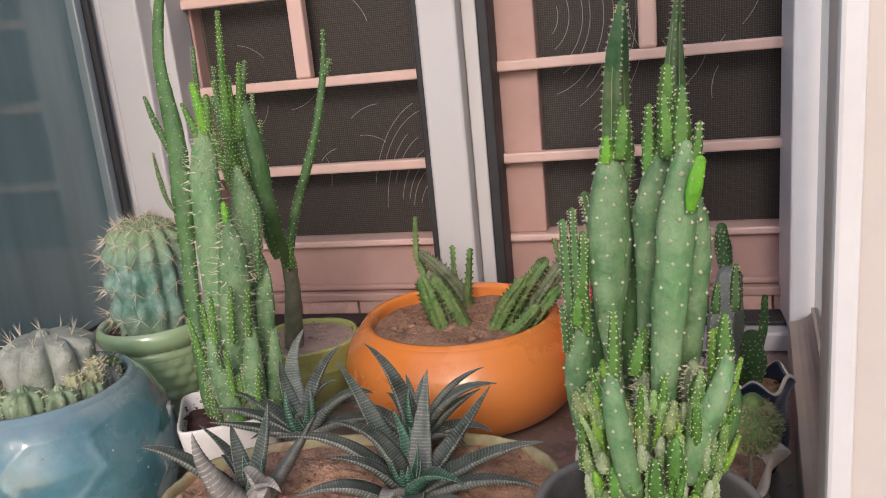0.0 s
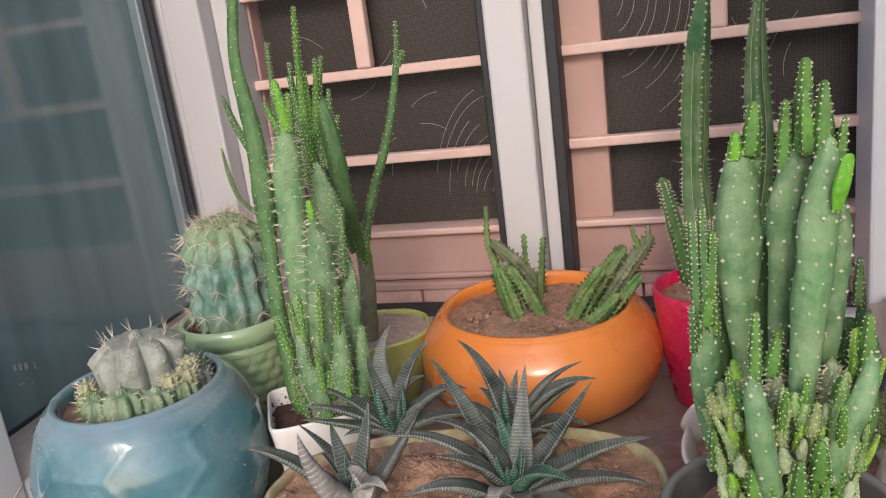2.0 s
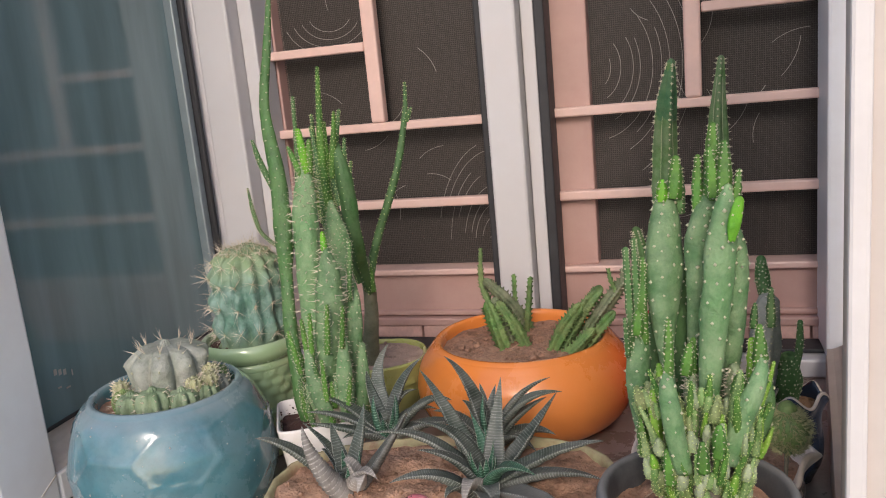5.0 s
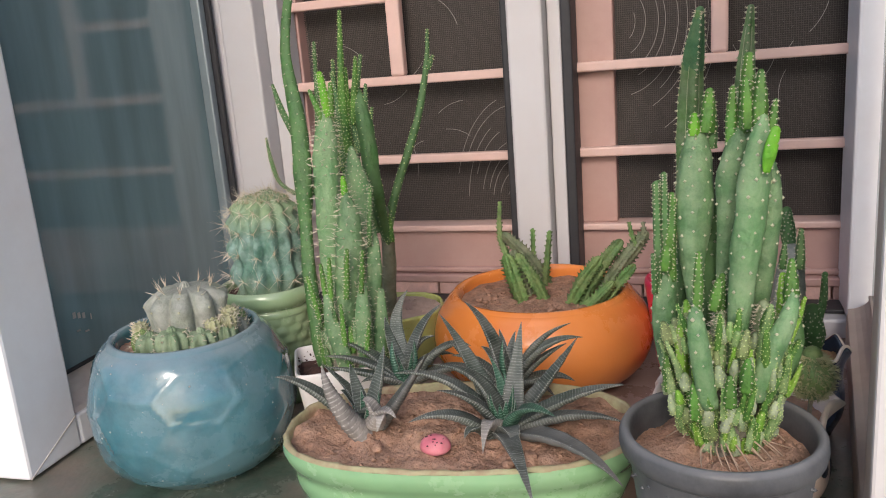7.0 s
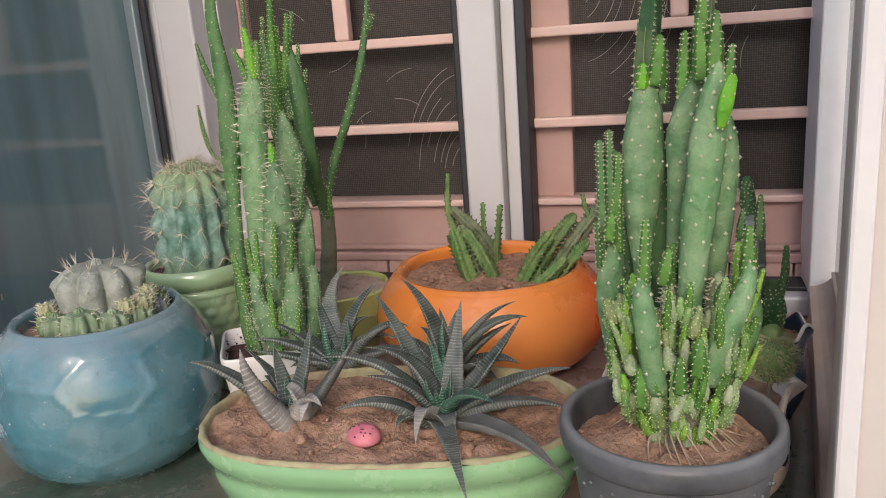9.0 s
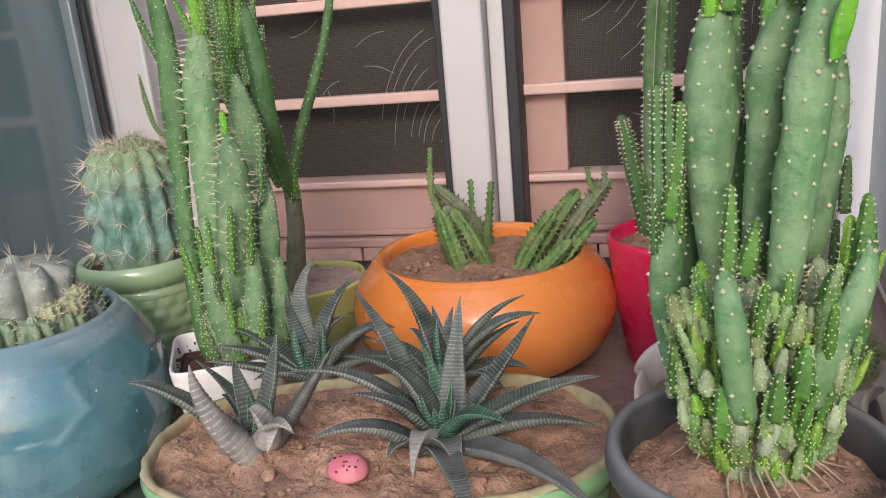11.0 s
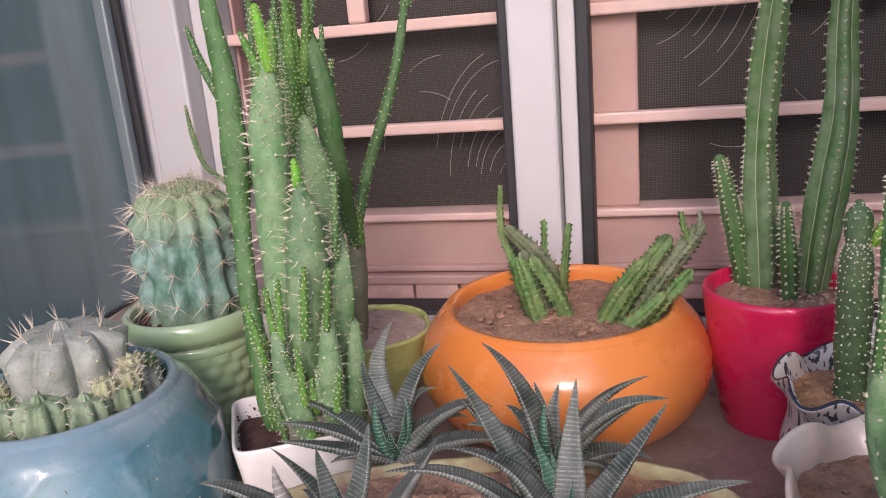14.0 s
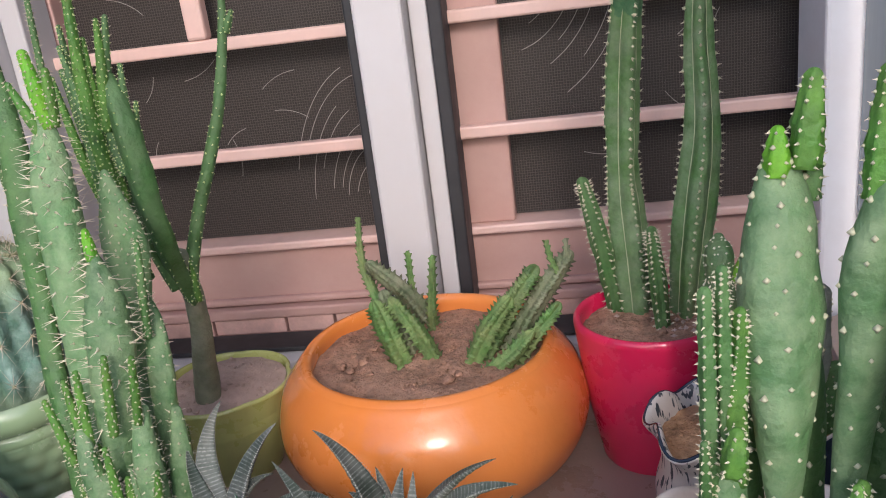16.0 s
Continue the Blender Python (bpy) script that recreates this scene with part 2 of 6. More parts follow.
M_CACTUS_PALE = cactus_material("cactus_pale_crown", (0.30, 0.31, 0.17), 0.6, dust=(0.48, 0.43, 0.29))
M_EUPHORBIA = cactus_material("stem_dark_green", (0.05, 0.140, 0.035), 0.5, dust=(0.16, 0.24, 0.12))
M_BARK = cactus_material("grey_bark", (0.16, 0.15, 0.11), 0.6, dust=(0.30, 0.27, 0.23))
M_CORK = cactus_material("pale_cork", (0.30, 0.27, 0.20), 0.8, dust=(0.47, 0.41, 0.34), dark=0.6)
M_STAPELIA = cactus_material("toothed_stem_green", (0.080, 0.18, 0.045), 0.75, dust=(0.29, 0.31, 0.13), dark=0.6)
M_STAPELIA_OLD = cactus_material("toothed_stem_dusty", (0.12, 0.17, 0.075), 0.8, dust=(0.33, 0.31, 0.22), dark=0.5)
M_TRUNK = cactus_material("green_grey_bark", (0.17, 0.19, 0.115), 0.6, dust=(0.32, 0.30, 0.24))
M_RED_CACTUS = cactus_material("column_green", (0.070, 0.155, 0.045), 0.7, dust=(0.25, 0.30, 0.20))


def leaf_material(name, color, dust, dust_amount, band, strength, rough=0.42):
    """Dark grey-green leaf with pale raised cross bands, by the leaf's own length."""
    m = material(name, color, rough, scale=60, amount=0.4, dust=dust, dust_amount=dust_amount, dust_scale=30, bump=0.25, random_value=0.25)
    nt = m.node_tree
    n, l = nt.nodes, nt.links
    b = n["Principled BSDF"]
    before = b.inputs["Base Color"].links[0].from_socket
    uv = n.new("ShaderNodeUVMap")
    sep = n.new("ShaderNodeSeparateXYZ")
    l.new(uv.outputs[0], sep.inputs[0])
    wob = n.new("ShaderNodeTexNoise")
    wob.inputs["Scale"].default_value = 1.3
    l.new(uv.outputs[0], wob.inputs["Vector"])
    add = n.new("ShaderNodeMath")
    add.operation = "MULTIPLY_ADD"
    add.inputs[1].default_value = 0.8
    l.new(wob.outputs["Fac"], add.inputs[0])
    l.new(sep.outputs[1], add.inputs[2])
    mul = n.new("ShaderNodeMath")
    mul.operation = "MULTIPLY"
    mul.inputs[1].default_value = 2 * math.pi
    l.new(add.outputs[0], mul.inputs[0])
    sn = n.new("ShaderNodeMath")
    sn.operation = "SINE"
    l.new(mul.outputs[0], sn.inputs[0])
    mr = n.new("ShaderNodeMapRange")
    mr.inputs[1].default_value, mr.inputs[2].default_value = 0.35, 0.85
    mr.inputs[4].default_value = strength
    l.new(sn.outputs[0], mr.inputs[0])
    under = n.new("ShaderNodeMapRange")
    under.inputs[1].default_value, under.inputs[2].default_value = 0.47, 0.53
    under.inputs[3].default_value, under.inputs[4].default_value = 0.55, 1.0
    l.new(sep.outputs[0], under.inputs[0])
    patch = n.new("ShaderNodeTexNoise")
    patch.inputs["Scale"].default_value = 0.35
    l.new(uv.outputs[0], patch.inputs["Vector"])
    fade = n.new("ShaderNodeMapRange")
    fade.inputs[1].default_value, fade.inputs[2].default_value = 0.35, 0.62
    fade.inputs[3].default_value = 0.5
    l.new(patch.outputs["Fac"], fade.inputs[0])
    both = n.new("ShaderNodeMath")
    both.operation = "MULTIPLY"
    weak = n.new("ShaderNodeMath")
    weak.operation = "MULTIPLY"
    stretch = n.new("ShaderNodeMapping")
    stretch.inputs["Scale"].default_value = (26, 1.1, 1)
    l.new(uv.outputs[0], stretch.inputs[0])
    beads = n.new("ShaderNodeTexNoise")
    beads.inputs["Scale"].default_value = 1.0
    beads.inputs["Detail"].default_value = 1
    l.new(stretch.outputs[0], beads.inputs["Vector"])
    gaps = n.new("ShaderNodeMapRange")
    gaps.inputs[1].default_value, gaps.inputs[2].default_value = 0.36, 0.56
    gaps.inputs[3].default_value = 0.15
    l.new(beads.outputs["Fac"], gaps.inputs[0])
    broken = n.new("ShaderNodeMath")
    broken.operation = "MULTIPLY"
    l.new(mr.outputs[0], broken.inputs[0])
    l.new(gaps.outputs[0], broken.inputs[1])
    l.new(broken.outputs[0], weak.inputs[0])
    l.new(fade.outputs[0], weak.inputs[1])
    l.new(weak.outputs[0], both.inputs[0])
    l.new(under.outputs[0], both.inputs[1])
    mx = n.new("ShaderNodeMix")
    mx.data_type = "RGBA"
    mx.inputs[7].default_value = (*band, 1)
    l.new(before, mx.inputs[6])
    l.new(both.outputs[0], mx.inputs[0])
    l.new(mx.outputs[2], b.inputs["Base Color"])
    return m


M_ZEBRA = leaf_material("zebra_leaf", (0.032, 0.050, 0.035), (0.225, 0.212, 0.20), 0.62, (0.46, 0.48, 0.45), 0.62)
M_ZEBRA_GREEN = leaf_material("fresh_zebra_leaf", (0.014, 0.070, 0.036), (0.07, 0.14, 0.10), 0.4, (0.34, 0.52, 0.40), 0.7)
M_ZEBRA_DRY = leaf_material("withered_zebra_leaf", (0.22, 0.20, 0.18), (0.36, 0.33, 0.30), 0.6, (0.60, 0.57, 0.53), 0.75, 0.65)


def glass_material(name, tint, rough=0.02, alpha_mix=0.35):
    m = bpy.data.materials.new(name)
    m.use_nodes = True
    n, l = m.node_tree.nodes, m.node_tree.links
    b = n["Principled BSDF"]
    b.inputs["Base Color"].default_value = (*tint, 1)
    b.inputs["Roughness"].default_value = rough
    b.inputs["IOR"].default_value = 1.5
    b.inputs["Specular IOR Level"].default_value = 1.0
    # Upright colour streaks: dust on the pane and painted soft reflections.
    tc = n.new("ShaderNodeTexCoord")
    mp = n.new("ShaderNodeMapping")
    mp.inputs["Scale"].default_value = (26, 26, 4)
    l.new(tc.outputs["Object"], mp.inputs[0])
    ns = n.new("ShaderNodeTexNoise")
    ns.inputs["Scale"].default_value = 1.0
    ns.inputs["Detail"].default_value = 7
    l.new(mp.outputs[0], ns.inputs["Vector"])
    mr = n.new("ShaderNodeMapRange")
    mr.inputs[1].default_value, mr.inputs[2].default_value = 0.35, 0.72
    l.new(ns.outputs["Fac"], mr.inputs[0])
    dust_sheen = n.new("ShaderNodeMix")
    dust_sheen.data_type = "RGBA"
    dust_sheen.inputs[6].default_value = (*(c * 0.9 for c in tint), 1)
    dust_sheen.inputs[7].default_value = (*(c * 1.3 for c in tint), 1)
    l.new(mr.outputs[0], dust_sheen.inputs[0])
    l.new(dust_sheen.outputs[2], b.inputs["Base Color"])
    tr = n.new("ShaderNodeBsdfTransparent")
    tr.inputs[0].default_value = (0.22, 0.34, 0.36, 1)
    mx = n.new("ShaderNodeMixShader")
    mx.inputs[0].default_value = 1 - alpha_mix
    l.new(tr.outputs[0], mx.inputs[1])
    l.new(b.outputs[0], mx.inputs[2])
    l.new(mx.outputs[0], n["Material Output"].inputs["Surface"])
    return m


# Tint lightened for the bright haze reflected in the pane.
M_GLASS = glass_material("tinted_window_glass", (0.20, 0.295, 0.315), 0.09, 0.18)


def screen_material():
    """Woven wire: fine crossing wires, open between them."""
    m = bpy.data.materials.new("fly_screen_wire")
    m.use_nodes = True
    n, l = m.node_tree.nodes, m.node_tree.links
    b = n["Principled BSDF"]
    b.inputs["Base Color"].default_value = (0.094, 0.080, 0.072, 1)
    b.inputs["Roughness"].default_value = 0.55
    tc = n.new("ShaderNodeTexCoord")
    sep = n.new("ShaderNodeSeparateXYZ")
    l.new(tc.outputs["Object"], sep.inputs[0])
    waves = []
    for axis in (0, 2):
        mu = n.new("ShaderNodeMath")
        mu.operation = "MULTIPLY"
        mu.inputs[1].default_value = 2 * math.pi / 0.0024
        l.new(sep.outputs[axis], mu.inputs[0])
        c = n.new("ShaderNodeMath")
        c.operation = "COSINE"
        l.new(mu.outputs[0], c.inputs[0])
        waves.append(c)
    mxm = n.new("ShaderNodeMath")
    mxm.operation = "MAXIMUM"
    l.new(waves[0].outputs[0], mxm.inputs[0])
    l.new(waves[1].outputs[0], mxm.inputs[1])
    mr = n.new("ShaderNodeMapRange")
    mr.inputs[1].default_value, mr.inputs[2].default_value = 0.5, 0.75
    l.new(mxm.outputs[0], mr.inputs[0])
    tr = n.new("ShaderNodeBsdfTransparent")
    mx = n.new("ShaderNodeMixShader")
    l.new(mr.outputs[0], mx.inputs[0])
    l.new(tr.outputs[0], mx.inputs[1])
    l.new(b.outputs[0], mx.inputs[2])
    l.new(mx.outputs[0], n["Material Output"].inputs["Surface"])
    return m


M_SCREEN = screen_material()
M_THREAD = material("pale_scratch", (0.40, 0.37, 0.34), 0.7, scale=50, amount=0.2)
M_STONE_PINK = material("pink_painted_stone", (0.62, 0.14, 0.19), 0.4, scale=60, amount=0.3, dust=(0.55, 0.35, 0.33), dust_amount=0.6, dust_scale=50)
M_DOT = material("dark_dot_paint", (0.08, 0.02, 0.03), 0.5, scale=60, amount=0.3)


# ---- building helpers ----
def thing(name, label, category, at=(0, 0, 0), group="", kind=""):
    e = new(name)
    e.location = at
    return tagged(e, label, category, group, kind)


def part(name, bm, mat, parent, label="", smooth=True):
    """Links a bmesh, in world coordinates, as one mesh object under a thing or a part."""
    me = bpy.data.meshes.new(name)
    if isinstance(bm, tuple):
        me.from_pydata(bm[0], [], bm[1])
    else:
        bm.to_mesh(me)
        bm.free()
    me.materials.append(mat)
    if smooth:
        me.polygons.foreach_set("use_smooth", [True] * len(me.polygons))
    ob = new(name, me)
    if parent:
        base = parent.location.copy()
        if parent.parent:
            base += parent.parent.location
        me.transform(Matrix.Translation(-base))
        ob.parent = parent
    if label:
        ob["label"] = label
    return ob


def box(bm, x0, x1, y0, y1, z0, z1, bevel=0.0):
    r = bmesh.ops.create_cube(bm, size=1)
    bmesh.ops.scale(bm, vec=(x1 - x0, y1 - y0, z1 - z0), verts=r["verts"])
    bmesh.ops.translate(bm, vec=((x0 + x1) / 2, (y0 + y1) / 2, (z0 + z1) / 2), verts=r["verts"])
    if bevel:
        edges = {e for v in r["verts"] for e in v.link_edges}
        bmesh.ops.bevel(bm, geom=list(edges), offset=bevel, segments=2, affect="EDGES", profile=0.5)
    return bm


def plain_box(name, x0, x1, y0, y1, z0, z1, mat, parent, bevel=0.002, label=""):
    return part(name, box(bmesh.new(), x0, x1, y0, y1, z0, z1, bevel), mat, parent, label, smooth=False)


def lathe(profile, center, seg=64, shape=None):
    """Vertices and faces of a turned form. profile: (radius, height) from outside bottom over the rim to the inside. shape(angle, k, r, z): the bent radius and height."""
    vs, fs = [], []
    for k, (r, z) in enumerate(profile):
        for i in range(seg):
            a = 2 * math.pi * i / seg
            rr, zz = shape(a, k, r, z) if shape else (r, z)
            vs.append((center[0] + rr * math.cos(a), center[1] + rr * math.sin(a), center[2] + zz))
    for k in range(len(profile) - 1):
        for i in range(seg):
            j = (i + 1) % seg
            fs.append((k * seg + i, k * seg + j, (k + 1) * seg + j, (k + 1) * seg + i))
    fs.append(tuple(reversed(range(seg))))
    return vs, fs


def smooth_profile(points, n=8):
    """A smooth line through (radius, height) points."""
    out = []
    for i in range(len(points) - 1):
        p0, p1 = points[max(i - 1, 0)], points[i]
        p2, p3 = points[i + 1], points[min(i + 2, len(points) - 1)]
        for s in range(n):
            t = s / n
            out.append(tuple(0.5 * (2 * b + (c - a) * t + (2 * a - 5 * b + 4 * c - d) * t * t + (3 * b - a - 3 * c + d) * t ** 3)
                             for a, b, c, d in zip(p0, p1, p2, p3)))
    out.append(tuple(points[-1]))
    return out


def soil_disc(name, center, radius, z, mat, parent, seed, rough=0.002, mound=0.0, sx=1.0, sy=1.0, turn=0.0, power=2.0, rings=22, seg=64):
    """Uneven earth that fills a pot, with crumbs in the same mesh."""
    rng = random.Random(seed)
    vs, fs = [(center[0], center[1], z + mound)], []
    c, s = math.cos(turn), math.sin(turn)
    for k in range(1, rings + 1):
        q = k / rings
        for i in range(seg):
            a = 2 * math.pi * i / seg
            ca, sa = math.cos(a), math.sin(a)
            f = (abs(ca) ** power + abs(sa) ** power) ** (-1 / power)
            lx, ly = q * radius * sx * f * ca, q * radius * sy * f * sa
            x, y = center[0] + lx * c - ly * s, center[1] + lx * s + ly * c
            h = noise.noise(Vector((x * 45, y * 45, seed))) * rough * 1.6 + noise.noise(Vector((x * 160, y * 160, seed))) * rough * 0.9 + noise.noise(Vector((x * 420, y * 420, seed))) * rough * 0.5
            vs.append((x, y, z + mound * (1 - q * q) + h))
    for i in range(seg):
        fs.append((0, 1 + i, 1 + (i + 1) % seg))
    for k in range(rings - 1):
        for i in range(seg):
            j = (i + 1) % seg
            o = 1 + k * seg
            fs.append((o + i, o + seg + i, o + seg + j, o + j))
    for _ in range(int(900 * radius * sx * radius * sy / 0.004)):
        q, a = math.sqrt(rng.random()) * 0.94, rng.uniform(0, 2 * math.pi)
        ca, sa = math.cos(a), math.sin(a)
        f = (abs(ca) ** power + abs(sa) ** power) ** (-1 / power)
        lx, ly = q * radius * sx * f * ca, q * radius * sy * f * sa
        x, y = center[0] + lx * c - ly * s, center[1] + lx * s + ly * c
        g = rng.uniform(0.0003, 0.0011) if rng.random() < 0.95 else rng.uniform(0.0012, 0.0026)
        h = noise.noise(Vector((x * 45, y * 45, seed))) * rough * 1.6
        lump(vs, fs, (x, y, z + mound * (1 - q * q) + h + g * 0.3), g, rng)
    return part(name, (vs, fs), mat, parent)


OCTA = [(1, 0, 0), (-1, 0, 0), (0, 1, 0), (0, -1, 0), (0, 0, 1), (0, 0, -1)]
OCTA_F = [(0, 2, 4), (2, 1, 4), (1, 3, 4), (3, 0, 4), (2, 0, 5), (1, 2, 5), (3, 1, 5), (0, 3, 5)]


def lump(vs, fs, p, r, rng, flat=0.75):
    o = len(vs)
    for x, y, z in OCTA:
        k = r * rng.uniform(0.7, 1.25)
        vs.append((p[0] + x * k, p[1] + y * k, p[2] + z * k * flat))
    fs.extend((a + o, b + o, c + o) for a, b, c in OCTA_F)


def spline(points, n):
    """n + 1 smooth samples along points of any size."""
    out, m = [], len(points) - 1
    for s in range(n + 1):
        u = s / n * m
        i = min(int(u), m - 1)
        t = u - i
        p0, p1 = points[max(i - 1, 0)], points[i]
        p2, p3 = points[i + 1], points[min(i + 2, m)]
        out.append([0.5 * (2 * b + (c - a) * t + (2 * a - 5 * b + 4 * c - d) * t * t + (3 * b - a - 3 * c + d) * t ** 3) for a, b, c, d in zip(p0, p1, p2, p3)])
    return out


class Stem:
    """A swept stem along (x, y, z, radius) points: ribbed, flattened, closed with a round tip."""

    def __init__(self, points, ribs=0, depth=0.0, flat=1.0, facing=0.0, seg=16, steps=None, wobble=0.06, seed=0, twist=0.0, sharp=1.0, knob=0.0, knobs=0):
        if len(points) == 2:
            a, b = points
            points = [a, [(p + q) / 2 for p, q in zip(a, b)][:3] + [max(a[3], b[3]) * 1.02], b]
        length = sum((Vector(p[:3]) - Vector(q[:3])).length for p, q in zip(points, points[1:]))
        steps = steps or max(8, min(70, int(length / 0.003)))
        line = spline(points, steps)
        tip, before = line[-1], line[-2]
        ahead = (Vector(tip[:3]) - Vector(before[:3])).normalized()
        r = max(tip[3], 0.0006)
        for q in (0.35, 0.65, 0.85, 0.97):
            line.append([*(Vector(tip[:3]) + ahead * r * q), r * math.sqrt(1 - q * q)])
        if r < 0.0007:
            line = line[:-4]
        self.centers = [Vector(p[:3]) for p in line]
        self.radii = [max(p[3], 0.0003) for p in line]
        self.frames = []
        side = Vector((math.cos(facing), math.sin(facing), 0))
        for i in range(len(line)):
            d = (self.centers[min(i + 1, len(line) - 1)] - self.centers[max(i - 1, 0)]).normalized()
            side = (side - d * side.dot(d)).normalized()
            self.frames.append((d, side.copy(), d.cross(side)))
        self.ribs, self.depth, self.flat, self.seg, self.twist, self.sharp = ribs, depth, flat, seg, twist, sharp
        self.wobble, self.seed, self.length, self.knob, self.knobs = wobble, seed, length, knob, knobs

    def radius(self, i, a):
        r = self.radii[i]
        if self.ribs:
            c = 0.5 + 0.5 * math.cos(self.ribs * a)
            if self.knob:
                r *= 1 + self.knob * c * math.cos(2 * math.pi * self.knobs * (i - 2) / len(self.centers))
            r *= 1 - self.depth + self.depth * c ** self.sharp
        c = self.centers[i]
        x, y = math.cos(a), math.sin(a)
        big = noise.noise(Vector((c.x * 60 + x, c.y * 60 + y, c.z * 60 + self.seed)))
        small = noise.noise(Vector((c.x * 240 + x * 3, c.y * 240 + y * 3, c.z * 240 + self.seed)))
        return r * (1 + self.wobble * (2.2 * big + 0.9 * small))

    def point(self, i, a):
        d, u, v = self.frames[i]
        r = self.radius(i, a)
        b = a + self.twist * i / len(self.centers)
        return self.centers[i] + u * (r * math.cos(b)) + v * (r * self.flat * math.sin(b))

    def normal(self, i, a):
        return (self.point(i, a) - self.centers[i]).normalized()

    def mesh(self):
        vs, fs, n, seg = [], [], len(self.centers), self.seg
        for i in range(n):
            for k in range(seg):
                vs.append(tuple(self.point(i, 2 * math.pi * k / seg)))
        for i in range(n - 1):
            for k in range(seg):
                j = (k + 1) % seg
                fs.append((i * seg + k, i * seg + j, (i + 1) * seg + j, (i + 1) * seg + k))
        fs.append(tuple((n - 1) * seg + k for k in range(seg)))
        fs.append(tuple(reversed(range(seg))))
        return vs, fs


class Bristles:
    """Wool tufts and spines of one plant, each gathered in a mesh."""

    def __init__(self, seed):
        self.tufts, self.spines, self.rng = ([], []), ([], []), random.Random(seed)

    def tuft(self, p, size):
        lump(*self.tufts, p, size, self.rng, 1.0)

    def spine(self, p, d, length, width=0.00028):
        d = d.normalized()
        s = d.orthogonal().normalized() * width
        t = d.cross(s).normalized() * width
        vs, fs = self.spines
        o = len(vs)
        vs.extend(tuple(p + q) for q in (s, -s * 0.5 + t * 0.87, -s * 0.5 - t * 0.87, d * length))
        fs.extend(((o, o + 1, o + 3), (o + 1, o + 2, o + 3), (o + 2, o, o + 3)))

    def cover(self, stem, gap, size, spines=0, length=0.0, skip=0.0, rows=None, spread=0.9, start=0.04):
        """Tufts along the ribs of a ribbed stem, or on a diamond lattice round a smooth one."""
        rng = self.rng
        total = stem.length
        count = max(2, int(total / gap))
        last = len(stem.centers) - 5
        for k in range(count + 1):
            q = start + (1 - start) * k / count
            i = min(int(q * last), last)
            r = stem.radii[i]
            n = stem.ribs if stem.ribs else (rows or max(4, int(2 * math.pi * r / (gap * 0.9))))
            for j in range(n):
                if rng.random() < skip:
                    continue
                a = 2 * math.pi * (j + (0 if stem.ribs else 0.5 * (k % 2))) / n + (0 if stem.ribs else rng.uniform(-0.2, 0.2))
                u = max(0.0, min(1.0, q + rng.uniform(-0.22, 0.22) * gap / total * (0.5 if stem.ribs else 1.0))) * last
                i = min(int(u), last)
                p, out = stem.point(i, a).lerp(stem.point(i + 1, a), u - i), stem.normal(i, a)
                self.tuft(p, size * rng.uniform(0.7, 1.25))
                for _ in range(spines):
                    w = Vector((rng.uniform(-1, 1), rng.uniform(-1, 1), rng.uniform(-1, 1)))
                    self.spine(p, out + w * spread * 0.6, length * rng.uniform(0.6, 1.2))

    def finish(self, parent, tuft_mat=None, spine_mat=None, tuft_name="areole_wool", spine_name="spine_cover"):
        if self.tufts[0]:
            tagged(part(tuft_name, self.tufts, tuft_mat or M_AREOLE, parent), kind="stuff")
        if self.spines[0]:
            tagged(part(spine_name, self.spines, spine_mat or M_SPINE, parent, smooth=False), kind="stuff")


# ---- the setting ----
SILL = 0.0238
H0 = 0.033


def deep(profile):
    """Stretches a pot's profile down to the ledge, its lip staying where it is."""
    top = max(z for r, z in profile)
    low = H0 - SILL
    return [(r, z * (top + low) / top - low) for r, z in profile]


# sill slab
sill = thing("floor", "dusty dark green-grey stone window ledge", "window ledge", (0, 0.8, 0.0), kind="structure")
bm = bmesh.new()
box(bm, -0.62, 0.62, 0.50, 1.21, -0.02, SILL, 0.004)
part("ledge_slab", bm, M_SILL, sill, smooth=False)

# outer house wall round the opening
wall = thing("wall_house", "plain plastered house wall round the window", "wall", (0, 1.2, 0), kind="structure")
plain_box("wall_panel", -3.0, -0.345, 1.13, 1.36, -1.2, 2.6, M_WALL, wall)
plain_box("wall_panel", 0.47, 3.0, 1.13, 1.36, -1.2, 2.6, M_WALL, wall)
plain_box("wall_panel", -0.345, 0.47, 1.13, 1.36, 1.25, 2.6, M_WALL, wall)
plain_box("wall_panel", -0.345, 0.47, 1.215, 1.36, -1.2, 0.046, M_WALL, wall)
plain_box("wall_panel", -0.62, 0.62, 0.95, 1.13, -1.2, -0.022, M_WALL, wall)

ground = thing("ground", "grey courtyard ground below the window", "ground", (0, 0, -1.2), kind="structure")
bm = bmesh.new()
bmesh.ops.create_grid(bm, x_segments=4, y_segments=4, size=60)
bmesh.ops.translate(bm, vec=(0, 0, -1.2), verts=bm.verts)
part("courtyard_floor", bm, M_GROUND, ground)

# room behind the screens, its dimness painted into near-black walls, floor and ceiling
room = thing("wall_room", "room behind the screens, its dimness painted near black on the walls", "room", (0, 2, 0), kind="structure")
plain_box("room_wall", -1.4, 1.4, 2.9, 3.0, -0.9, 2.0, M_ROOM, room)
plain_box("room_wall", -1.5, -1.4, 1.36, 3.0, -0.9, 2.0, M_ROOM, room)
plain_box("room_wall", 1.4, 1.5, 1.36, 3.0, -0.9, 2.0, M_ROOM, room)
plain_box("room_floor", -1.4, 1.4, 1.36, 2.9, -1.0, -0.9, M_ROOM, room)
